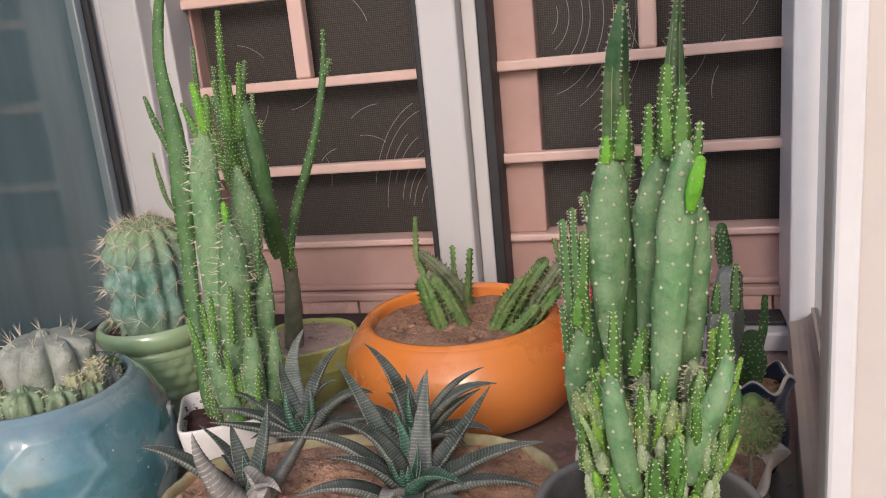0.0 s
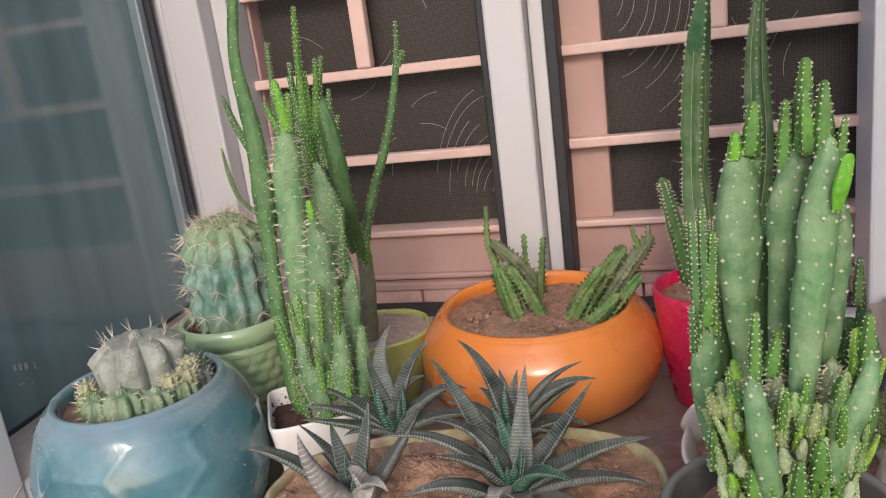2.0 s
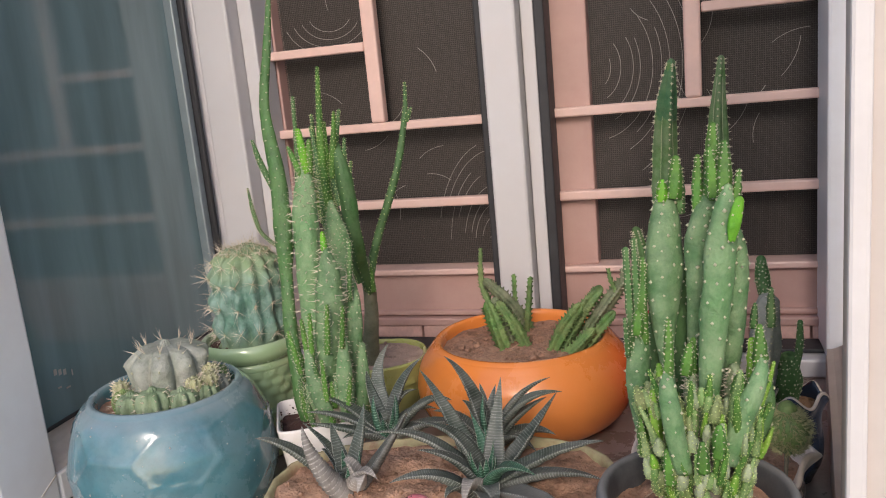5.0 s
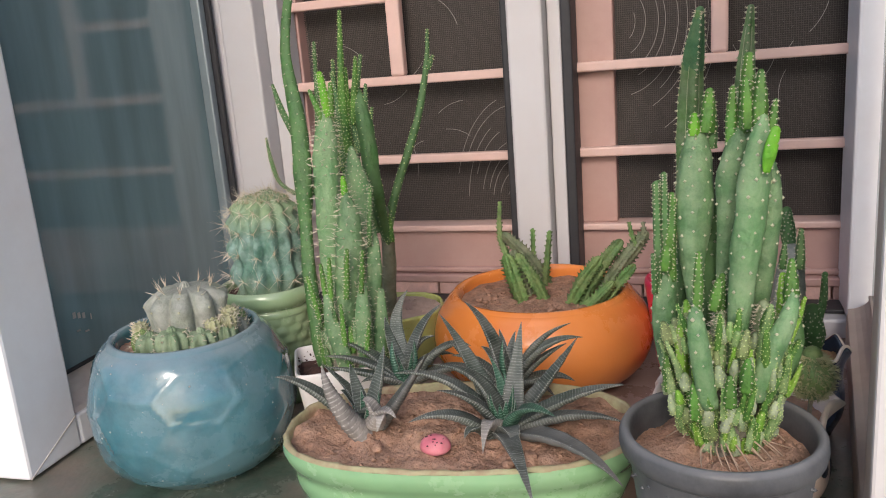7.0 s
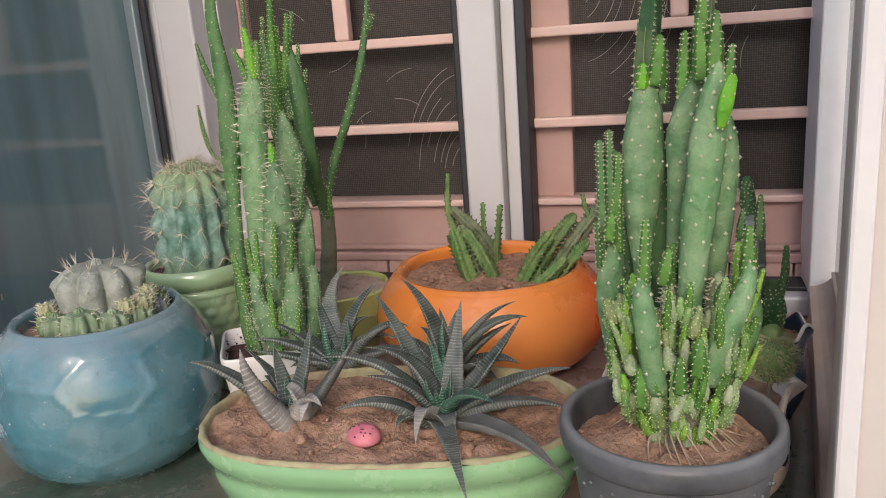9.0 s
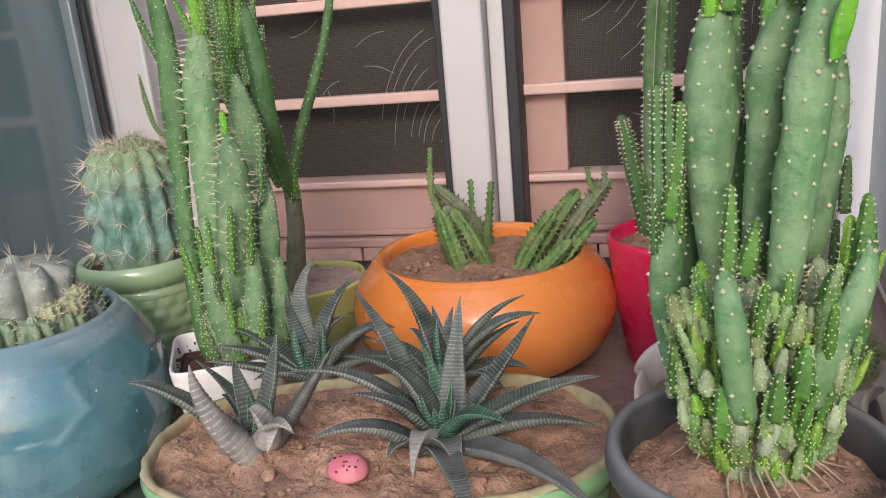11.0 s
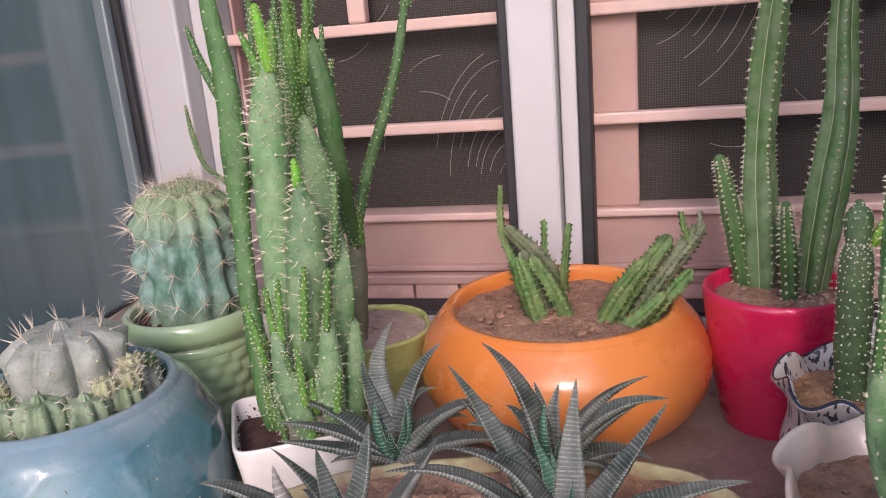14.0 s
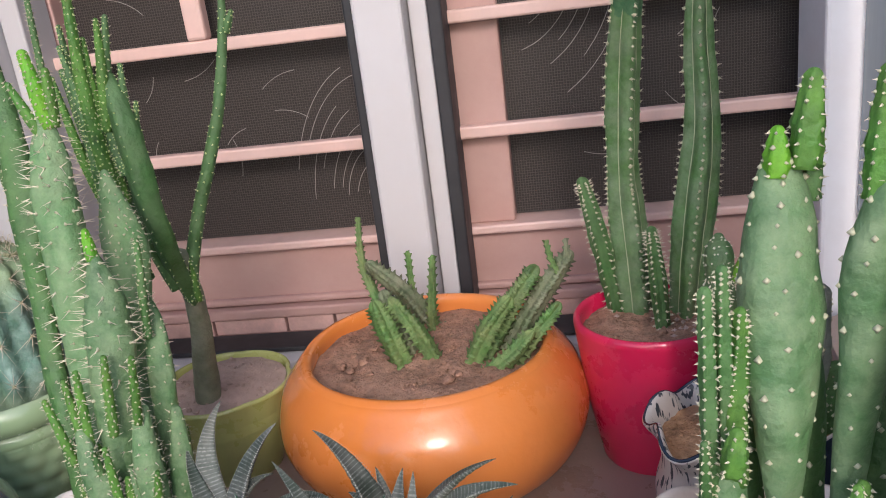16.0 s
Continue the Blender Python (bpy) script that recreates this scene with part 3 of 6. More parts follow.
ceiling = thing("ceiling", "room ceiling behind the screens, painted near black for its dimness", "ceiling", (0, 2, 2.0), kind="structure")
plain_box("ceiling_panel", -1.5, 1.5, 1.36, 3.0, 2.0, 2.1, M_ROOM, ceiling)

# pink painted back: panel below the screens, moulding, posts
back = thing("wall_pink", "pink painted panel below the window screens", "wall", (0, 1.2, 0), kind="structure")
plain_box("lower_panel", -0.345, 0.47, 1.195, 1.215, 0.072, 0.131, M_PINK, back, 0.001)
plain_box("moulding", -0.345, 0.47, 1.178, 1.195, 0.066, 0.076, M_PINK, back, 0.002, "dusty pink moulding")
plain_box("moulding", -0.345, 0.47, 1.186, 1.195, 0.0775, 0.084, M_PINK, back, 0.002, "dusty pink moulding")
plain_box("screen_ledge", -0.345, 0.47, 1.186, 1.222, 0.131, 0.139, M_PINK_BAR, back, 0.002)
plain_box("post", 0.045, 0.162, 1.196, 1.222, 0.139, 1.25, M_PINK, back, 0.002)
plain_box("post", -0.345, -0.232, 1.196, 1.222, 0.139, 1.25, M_PINK, back, 0.002)
plain_box("bed", -0.345, 0.47, 1.18, 1.215, 0.046, 0.050, M_PINK, back, 0.001)

# white frame of the window
frame_thing = thing("window_1", "white plastic window frame with black gaskets", "window", (0, 1.15, 0), kind="structure")
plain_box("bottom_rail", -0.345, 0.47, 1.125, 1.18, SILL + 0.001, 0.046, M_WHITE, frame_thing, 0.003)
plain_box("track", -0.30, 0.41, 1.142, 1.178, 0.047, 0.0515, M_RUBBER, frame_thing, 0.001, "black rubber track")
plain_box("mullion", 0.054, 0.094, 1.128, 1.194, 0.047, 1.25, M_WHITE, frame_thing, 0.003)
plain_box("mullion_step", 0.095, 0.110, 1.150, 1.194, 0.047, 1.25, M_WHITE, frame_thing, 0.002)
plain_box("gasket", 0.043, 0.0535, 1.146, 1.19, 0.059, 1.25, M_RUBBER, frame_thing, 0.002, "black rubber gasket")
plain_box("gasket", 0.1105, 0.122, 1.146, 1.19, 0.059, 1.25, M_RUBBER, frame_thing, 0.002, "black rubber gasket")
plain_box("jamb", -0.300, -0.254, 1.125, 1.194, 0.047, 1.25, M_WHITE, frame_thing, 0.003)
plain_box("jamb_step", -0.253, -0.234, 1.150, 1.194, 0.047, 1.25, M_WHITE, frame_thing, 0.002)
# Right jamb takes the lighter tone to make up for missing light.
plain_box("jamb", 0.402, 0.468, 1.125, 1.194, 0.047, 1.25, M_WHITE_LIT, frame_thing, 0.003)
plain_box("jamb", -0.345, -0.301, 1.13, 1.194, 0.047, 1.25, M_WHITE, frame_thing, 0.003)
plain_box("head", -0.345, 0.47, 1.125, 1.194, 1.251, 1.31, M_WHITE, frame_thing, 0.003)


def sash(name, hinge, free, thick, label, rail, stile, rise, bead_mat, rail_mat, stile_mat, side=1, z0=SILL + 0.002, z1=1.22):
    """A glazed casement leaf that stands open between two points of the plan: stiles, rails, gaskets, pane and a sloping bead. side: which face looks at the pots."""
    hx, hy = hinge
    fx, fy = free
    length = math.hypot(fx - hx, fy - hy)
    turn = math.atan2(fy - hy, fx - hx)
    t = thing(name, label, "window", (hx, hy, 0), kind="structure")
    m = Matrix.Translation((hx, hy, 0)) @ Matrix.Rotation(turn, 4, "Z")

    def piece(pname, x0, x1, y0, y1, za, zb, mat, bevel=0.003, plabel=""):
        y0, y1 = sorted((y0 * side, y1 * side))
        bm = box(bmesh.new(), x0, x1, y0, y1, za, zb, bevel)
        bm.transform(m)
        return part(pname, bm, mat, t, plabel, smooth=False)

    h = thick / 2
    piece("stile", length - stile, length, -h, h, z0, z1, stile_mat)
    near = h * 0.8 if side > 0 else -0.004
    piece("gasket", 0.0, 0.007, -h, near, z0, z1, M_RUBBER, 0.002, "black hinge-side gasket")
    piece("hinge_stile", 0.0075, 0.020, -h * 0.8, near - h * 0.25, z0, z1, M_GREY, 0.002, "grey metal hinge stile")
    piece("bottom_rail", 0.0205, length - stile - 0.0005, -h, h, z0, z0 + rail, rail_mat)
    piece("top_rail", 0.0205, length - stile - 0.0005, -h, h, z1 - 0.06, z1, M_WHITE)
    piece("pane", 0.0205, length - stile + 0.001, h - 0.028, h - 0.022, z0 + rail, z1 - 0.06, M_GLASS, 0.0, "dark green tinted glass pane").visible_shadow = False
    # bead: rounded slope from the rail's inner edge up to the pane
    x0, x1, zb = 0.012, length - stile - 0.001, z0 + rail + 0.0005
    arc = [(h - 0.001 - 0.0205 * math.sin(a) ** 0.9, zb + rise * (1 - math.cos(a)) ** 0.8) for a in [math.pi / 2 * k / 6 for k in range(7)]]
    arc += [(h - 0.0218, zb + rise), (h - 0.0218, zb)]
    n = len(arc)
    vs = [m @ Vector((x, y * side, z)) for x in (x0, x1) for y, z in arc]
    fs = [tuple(range(n)), tuple(reversed(range(n, 2 * n)))] + [(k, n + k, n + (k + 1) % n, (k + 1) % n) for k in range(n)]
    bm = bmesh.new()
    bv = [bm.verts.new(v) for v in vs]
    for f in fs:
        bm.faces.new([bv[k] for k in f])
    bmesh.ops.recalc_face_normals(bm, faces=bm.faces)
    part("sloped_bead", bm, bead_mat, t, "dusty sloping glazing bead", smooth=False)
    piece("bead_line", x0 + 0.01, x1, h - 0.0222, h - 0.019, zb + rise + 0.0004, zb + rise + 0.004, M_RUBBER if side > 0 else bead_mat, 0.001)
    cx = length - stile / 2
    bm = box(bmesh.new(), -0.5, 0.5, -0.0004, 0.0004, -0.0005, 0.0005)
    span = math.hypot(stile, rail)
    bm.transform(m @ Matrix.Translation((cx, (h + 0.0001) * side, z0 + rail / 2)) @ Matrix.Rotation(math.atan2(rail, -stile), 4, "Y").inverted() @ Matrix.Diagonal((span * 0.96, 1, 1, 1)))
    part("miter_joint", bm, M_WHITE_DIRTY, t, "thin grey welded corner joint", smooth=False)
    if side > 0:
        piece("outer_frame", length - 0.040, length - 0.006, -h - 0.055, -h - 0.006, z0 + 0.010, z1, M_WHITE_LIT, 0.003)
        piece("outer_gasket", length - 0.16, length + 0.02, -h - 0.05, -h - 0.012, z0 - 0.003, z0 + 0.006, M_RUBBER, 0.002)
    else:
        piece("edge_strip", length + 0.0005, length + 0.006, h - 0.0095, h, z0, z1, M_STRIP, 0.002, "bright white edge strip")
    return t


M_GREY = material("grey_metal", (0.26, 0.31, 0.33), 0.35, metal=0.3, scale=20, amount=0.1)
M_STRIP = material("edge_upvc", (0.64, 0.61, 0.60), 0.4, scale=10, amount=0.08, dust=(0.5, 0.44, 0.4), dust_amount=0.3, dust_scale=12)
# White plastic of the right leaf's stile, its shade toned into the colour.
M_SHADE = material("shaded_upvc", (0.56, 0.50, 0.46), 0.45, scale=10, amount=0.08, dust=(0.44, 0.37, 0.33), dust_amount=0.3, dust_scale=12)
leaf_left = sash("window_2", (-0.326, 1.122), (-0.308, 0.712), 0.05, "open white casement leaf with dark tinted glass", 0.031, 0.065, 0.029, M_WHITE_DIRTY, M_WHITE_LIT, M_WHITE_LIT)
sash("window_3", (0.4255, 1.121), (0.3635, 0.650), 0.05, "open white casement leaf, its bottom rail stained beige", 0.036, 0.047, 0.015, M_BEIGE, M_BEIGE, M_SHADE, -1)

for y, z, w, h in ((0.8215, 0.1365, 0.0036, 0.0058), (0.8275, 0.1345, 0.0034, 0.0056), (0.8335, 0.1325, 0.0034, 0.0056), (0.8430, 0.1285, 0.0012, 0.0060), (0.8235, 0.1205, 0.0046, 0.0016), (0.8345, 0.1165, 0.0052, 0.0016)):
    x = -0.3100 - 0.0441 * (y - 0.83)
    plain_box("glass_mark", x + 0.0002, x + 0.0007, y - w / 2, y + w / 2, z - h / 2, z + h / 2, M_THREAD, leaf_left, 0.0, "faint pale mark on the glass")

# fly screens behind the grille
for x0, x1 in ((-0.232, 0.045), (0.162, 0.47)):
    screen = thing("fly_screen", "dusty dark wire fly screen with scratches", "fly screen", (0, 1.215, 0.6), group="fly screens of the window")
    bm = bmesh.new()
    bmesh.ops.create_grid(bm, x_segments=1, y_segments=1, size=0.5)
    bm.transform(Matrix.Translation(((x0 + x1) / 2, 1.215, 0.695)) @ Matrix.Rotation(math.pi / 2, 4, "X") @ Matrix.Diagonal((x1 - x0, 1.11, 1, 1)))
    part("wire_cloth", bm, M_SCREEN, screen, smooth=False)
    rng = random.Random(int(x0 * 1000))
    ox, oz = (x1 - 0.005, 0.16) if x0 < 0 else (0.165, 0.37)
    for k in range(9):
        r = 0.022 + 0.011 * k + rng.uniform(-0.002, 0.002)
        a0, a1 = (rng.uniform(95, 120), rng.uniform(150, 185)) if x0 < 0 else (rng.uniform(-80, -45), rng.uniform(10, 60))
        pts = [(ox + r * math.cos(radians(a0 + (a1 - a0) * i / 12)) * (0.75 if x0 < 0 else 1), 1.2135, oz + r * math.sin(radians(a0 + (a1 - a0) * i / 12)) * 1.25, 0.00018) for i in range(13)]
        part("scratch", Stem(pts, seg=4, wobble=0, steps=24).mesh(), M_THREAD, screen, "pale curved scratch")
    for k in range(14):
        cx, cz, r = rng.uniform(x0 + 0.03, x1 - 0.06), rng.uniform(0.18, 0.56), rng.uniform(0.03, 0.07)
        a0 = rng.uniform(0, 360)
        pts = [(cx + r * math.cos(radians(a0 + 5 * i)), 1.2135, cz + r * math.sin(radians(a0 + 5 * i)), 0.00013) for i in range(9)]
        if all(x0 < p[0] < x1 for p in pts):
            part("scratch", Stem(pts, seg=4, wobble=0, steps=16).mesh(), M_THREAD, screen, "faint curved scratch")
    for k in range(4):
        r = 0.03 + 0.012 * k
        cx, cz = (-0.16, 0.47) if x0 < 0 else (0.37, 0.50)
        pts = [(cx + r * math.cos(radians(200 + 12 * i)), 1.2135, cz + r * 0.8 * math.sin(radians(200 + 12 * i)), 0.00016) for i in range(12)]
        part("scratch", Stem(pts, seg=4, wobble=0, steps=22).mesh(), M_THREAD, screen, "pale curved scratch")

# pink iron grille
grille = thing("window_grille", "pink enamelled iron window grille of flat bars", "window grille", (0, 1.2, 0.139))
for z in (0.2255, 0.323, 0.6275, 0.728):
    for x0, x1 in ((-0.24, 0.052), (0.116, 0.42)):
        plain_box("bar", x0, x1, 1.181, 1.195, z - 0.0055, z + 0.0055, M_PINK_BAR, grille, 0.002)
plain_box("bar", -0.24, -0.106, 1.181, 1.195, 0.416, 0.427, M_PINK_BAR, grille, 0.002)
plain_box("bar", 0.286, 0.42, 1.181, 1.195, 0.418, 0.429, M_PINK_BAR, grille, 0.002)
plain_box("upright", -0.106, -0.088, 1.180, 1.196, 0.3285, 0.622, M_PINK_BAR, grille, 0.003)
plain_box("upright", 0.267, 0.285, 1.180, 1.196, 0.3285, 0.622, M_PINK_BAR, grille, 0.003)


# ---- pots ----
def pot_thing(label, x, y, group=""):
    return thing("flower_pot", label, "flower pot", (x, y, SILL), group)


def add_wall_profile(outer, wall_t, depth):
    """Outer (radius, height) profile closed over a rounded lip and down the inside."""
    out = smooth_profile(outer)
    r, z = out[-1]
    out += [(r - wall_t * 0.15, z + wall_t * 0.35), (r - wall_t * 0.5, z + wall_t * 0.5), (r - wall_t * 0.85, z + wall_t * 0.3), (r - wall_t, z)]
    out += [(r - wall_t * 1.05, z - depth * 0.5), (r - wall_t * 1.1, z - depth)]
    return out


# blue round pot, embossed like a stitched ball
BX, BY = -0.154, 0.7775
phi = (1 + 5 ** 0.5) / 2
ico = [Vector(v).normalized() for s in (-1, 1) for t in (-phi, phi) for v in ((0, s, t), (s, t, 0), (t, 0, s))]
faces = []
for i in range(12):
    for j in range(i):
        for k in range(j):
            a, b, c = ico[i], ico[j], ico[k]
            if max((a - b).length, (b - c).length, (a - c).length) < 1.06:
                faces.append((a + b + c).normalized())
spin = Euler((0.5, 0.25, 1.25)).to_matrix()
ball = [spin @ v for v in ico + faces]


def ball_relief(a, k, r, z):
    zc = (z - 0.056) / 0.060
    v = Vector((math.cos(a) * math.sqrt(max(0, 1 - min(1, zc * zc))), math.sin(a) * math.sqrt(max(0, 1 - min(1, zc * zc))), max(-1, min(1, zc)))).normalized()
    ds = sorted(((v - c).length * (1.06 if n < 12 else 0.97)) for n, c in enumerate(ball))
    e = min(1.0, (ds[1] - ds[0]) / 0.20)
    fade = max(0.0, min(1.0, (0.106 - z) / 0.018))
    star = max(0.0, 1 - (ds[2] - ds[0]) / 0.16)
    return r - 0.0007 * fade + (0.0003 * (1 - e) ** 2.0 + 0.0011 * max(0.0, 1 - (ds[1] - ds[0]) / 0.060) ** 1.3 + 0.0006 * star * star) * fade, z


blue = pot_thing("blue glazed ball-shaped ceramic pot with embossed panels", BX, BY)
prof = []
for r, z in smooth_profile([(0.050, 0.0), (0.0545, 0.0015), (0.0755, 0.019), (0.0840, 0.045), (0.0825, 0.074), (0.0725, 0.099), (0.0630, 0.1085)], 12):
    prof.append((r, z))
prof += [(0.0610, 0.1112), (0.0585, 0.1118), (0.0560, 0.1104), (0.0550, 0.106), (0.055, 0.092)]
part("body", lathe(deep(prof), (BX, BY, H0), 160, ball_relief), M_BLUE, blue)
rng = random.Random(31)
vs, fs = [], []
for k in range(90):
    a, i = rng.uniform(math.pi * 1.0, math.pi * 2.0), rng.randrange(12, len(prof) - 10)
    r, z = deep(prof)[i]
    rr, zz = ball_relief(a, i, r, z)
    lump(vs, fs, (BX + rr * math.cos(a), BY + rr * math.sin(a), H0 + zz), rng.choice((0.0004, 0.0005, 0.0006, 0.0010)), rng, 0.9)
tagged(part("dust_fleck", (vs, fs), M_THREAD, blue), kind="stuff")
soil_disc("soil", (BX, BY), 0.0558, H0 + 0.0985, M_SOIL, blue, 3)

# orange bowl
OX, OY = 0.1035, 0.996
orange = pot_thing("glossy orange ceramic bowl pot", OX, OY)
prof = smooth_profile([(0.054, 0.0), (0.060, 0.001), (0.094, 0.014), (0.1085, 0.038), (0.1050, 0.062), (0.0925, 0.0785), (0.0880, 0.0825)], 10)
prof += [(0.0860, 0.0850), (0.0830, 0.0853), (0.0805, 0.083), (0.0800, 0.0785), (0.083, 0.064)]
part("body", lathe(deep(prof), (OX, OY, H0), 96), M_ORANGE, orange)
soil_disc("soil", (OX, OY), 0.0822, H0 + 0.0725, M_SOIL_BOWL, orange, 5, 0.0026)

# red tall pot
RX, RY = 0.256, 1.000
red = pot_thing("crimson glazed tapered ceramic pot", RX, RY)
prof = smooth_profile([(0.034, 0.0), (0.0365, 0.003), (0.0440, 0.040), (0.0495, 0.080), (0.0510, 0.0905)], 8)
prof += [(0.0507, 0.0935), (0.0492, 0.0952), (0.0474, 0.0948), (0.0460, 0.0925), (0.0455, 0.078)]
part("body", lathe(deep(prof), (RX, RY, H0), 80), M_RED, red)
soil_disc("soil", (RX, RY), 0.046, H0 + 0.084, M_SOIL_BOWL, red, 7)

rng = random.Random(71)
for k in range(26):
    a, q = rng.uniform(-1.2, 1.2) if k % 3 else rng.uniform(0, 6.28), rng.uniform(0.018, 0.043)
    vs, fs = [], []
    lump(vs, fs, (RX + q * math.cos(a), RY + q * math.sin(a), H0 + 0.0855), rng.uniform(0.0012, 0.0026), rng, 0.8)
    part("grit", (vs, fs), M_SOIL_GREY, red, smooth=False)

# black nursery pot
KX, KY = 0.267, 0.662
black = pot_thing("dusty black plastic nursery pot with a rolled rim", KX, KY)
prof = smooth_profile([(0.034, 0.0), (0.036, 0.002), (0.0420, 0.048), (0.0480, 0.092), (0.0488, 0.0965)], 6)
prof += [(0.0512, 0.0970), (0.0530, 0.0988), (0.0538, 0.1022), (0.0534, 0.1068), (0.0517, 0.1096), (0.0494, 0.1098), (0.0476, 0.1075), (0.0467, 0.100), (0.0455, 0.080)]
part("body", lathe(deep(prof), (KX, KY, H0), 80), M_BLACK, black)
vs, fs = [], []
for k in range(44):
    a = 2 * math.pi * k / 44
    lump(vs, fs, (KX + 0.0473 * math.cos(a), KY + 0.0473 * math.sin(a), H0 + 0.083 + (0.004 if k % 2 else 0)), 0.0017, random.Random(k), 0.8)
part("knobs", (vs, fs), M_BLACK, black)
soil_disc("soil", (KX, KY), 0.0470, H0 + 0.0935, M_SOIL, black, 9, 0.003, 0.006)

# shallow oval green dish
DX, DY, DTURN = 0.0925, 0.7405, radians(9)


def oval(profile, center, a, b, turn, power, seg=120):
    """Rings of a rounded oblong; profile: (outset, height)."""
    vs, fs = [], []
    c, s = math.cos(turn), math.sin(turn)
    for off, z in profile:
        for i in range(seg):
            t = 2 * math.pi * i / seg
            ct, st_ = math.cos(t), math.sin(t)
            f = (abs(ct) ** power + abs(st_) ** power) ** (-1 / power)
            lx, ly = (a + off) * f * ct, (b + off) * f * st_
            vs.append((center[0] + lx * c - ly * s, center[1] + lx * s + ly * c, z))
    for k in range(len(profile) - 1):
        for i in range(seg):
            j = (i + 1) % seg
            fs.append((k * seg + i, k * seg + j, (k + 1) * seg + j, (k + 1) * seg + i))
    fs.append(tuple(reversed(range(seg))))
    return vs, fs


dish = pot_thing("pale green glazed oval ceramic dish planter with a worn rim", DX, DY)
prof = [(o, H0 + z) for o, z in deep(smooth_profile([(-0.036, 0.0), (-0.030, 0.002), (-0.016, 0.013), (-0.0065, 0.032), (-0.0055, 0.042), (-0.001, 0.049), (0.0008, 0.0545), (0.0, 0.0595)], 6))]
part("body", oval(prof, (DX, DY), 0.126, 0.0715, DTURN, 2.5), M_DISH, dish)
rim = [(0.0, 0.0926), (-0.0006, 0.0942), (-0.0018, 0.0952), (-0.0034, 0.0950), (-0.0046, 0.0938), (-0.0050, 0.090), (-0.0052, 0.080)]
vs, fs = oval(rim, (DX, DY), 0.126, 0.0715, DTURN, 2.5)
vs = [(x + 0.0012 * noise.noise(Vector((x * 150, y * 150, 1))), y + 0.0012 * noise.noise(Vector((x * 150, y * 150, 5))), z + 0.0011 * noise.noise(Vector((x * 170, y * 170, 9))) - 0.0012 * max(0.0, noise.noise(Vector((x * 60, y * 60, 3))))) for x, y, z in vs]
part("rim", (vs, fs[:-1]), M_DISH_RIM, dish, "chipped bare clay rim")
soil_disc("soil", (DX, DY), 1.0, 0.0885, M_SOIL, dish, 11, 0.0035, 0.003, 0.1216, 0.0671, DTURN, 2.5, 40, 110)

# sage green pot with a woven relief
GX, GY = -0.153, 0.916
sage = pot_thing("sage green glazed ceramic pot with a basket-weave relief", GX, GY)
prof = [(0.033, 0.0), (0.035, 0.002)] + [(0.0365 + 0.0045 * k / 40, 0.004 + 0.070 * k / 40) for k in range(41)]
prof += smooth_profile([(0.0412, 0.0755), (0.0430, 0.078), (0.0425, 0.0815), (0.0412, 0.083), (0.0450, 0.0852), (0.0478, 0.0895), (0.0478, 0.0950), (0.0452, 0.0988), (0.0425, 0.0986), (0.0407, 0.096), (0.0402, 0.083)], 4)
prof = [(r * 1.05, z * 1.12) for r, z in prof]


def weave(a, k, r, z):
    if 0.006 < z < 0.083:
        row = int((z - 0.006) / 0.0098)
        v = ((z - 0.006) / 0.0098) % 1
        u = (a / (2 * math.pi) * 18 + 0.5 * (row % 2)) % 1
        return r + 0.0022 * (math.sin(math.pi * u) * math.sin(math.pi * v)) ** 0.6, z
    return r, z


part("body", lathe(deep(prof), (GX, GY, H0), 176, weave), M_SAGE, sage)
soil_disc("soil", (GX, GY), 0.0432, H0 + 0.102, M_SOIL_DARK, sage, 13)

# lobed lime pot
LX, LY = -0.053, 1.001
lime = pot_thing("olive-lime glazed ceramic pot with a lobed rim", LX, LY)
prof = add_wall_profile([(0.032, 0.0), (0.034, 0.002), (0.043, 0.027), (0.0485, 0.049), (0.0515, 0.0585)], 0.0038, 0.02)
part("body", lathe(deep(prof), (LX, LY, H0), 120, lambda a, k, r, z: (r * (0.955 + 0.06 * abs(math.cos(2.5 * a + 0.6)) ** 0.6), z)), M_LIME, lime)
soil_disc("soil", (LX, LY), 0.0462, H0 + 0.0560, M_SOIL_GREY, lime, 15, 0.0012, 0.003)

# square white pot
WX, WY, WTURN = -0.048, 0.841, radians(28)


def square_pot(name, label, cx, cy, side, h, turn, mat):
    t = pot_thing(label, cx, cy)
    prof = [(o, H0 + q) for o, q in deep([(-0.010, 0.0), (-0.009, 0.001), (0.0, h - 0.002), (0.0, h - 0.0005), (-0.0006, h), (-0.0016, h), (-0.0022, h - 0.0008), (-0.004, h * 0.6)])]
    part("body", oval(prof, (cx, cy), side / 2, side / 2, turn, 9.0, 96), mat, t)
    return t


white = square_pot("flower_pot", "square white plastic pot with dark soil", WX, WY, 0.0755, 0.066, WTURN, M_WHITEPOT)
soil_disc("soil", (WX, WY), 1.0, H0 + 0.052, M_SOIL_DARK, white, 17, 0.0025, 0.003, 0.0345, 0.0345, WTURN, 9.0)
rng = random.Random(83)
vs, fs = [], []
for k in range(70):
    u, w, side = rng.uniform(-0.031, 0.031), 0.0345, rng.choice((0, 1, 2))
    lx, ly = ((-w, u), (u, w), (w, u))[side]
    c, d = math.cos(WTURN), math.sin(WTURN)
    lump(vs, fs, (WX + lx * c - ly * d, WY + lx * d + ly * c, H0 + 0.053 + 0.009 * rng.random() ** 2), rng.uniform(0.0006, 0.0016), rng, 0.7)
tagged(part("soil_crumb", (vs, fs), M_SOIL_DARK, white, smooth=False), kind="stuff")


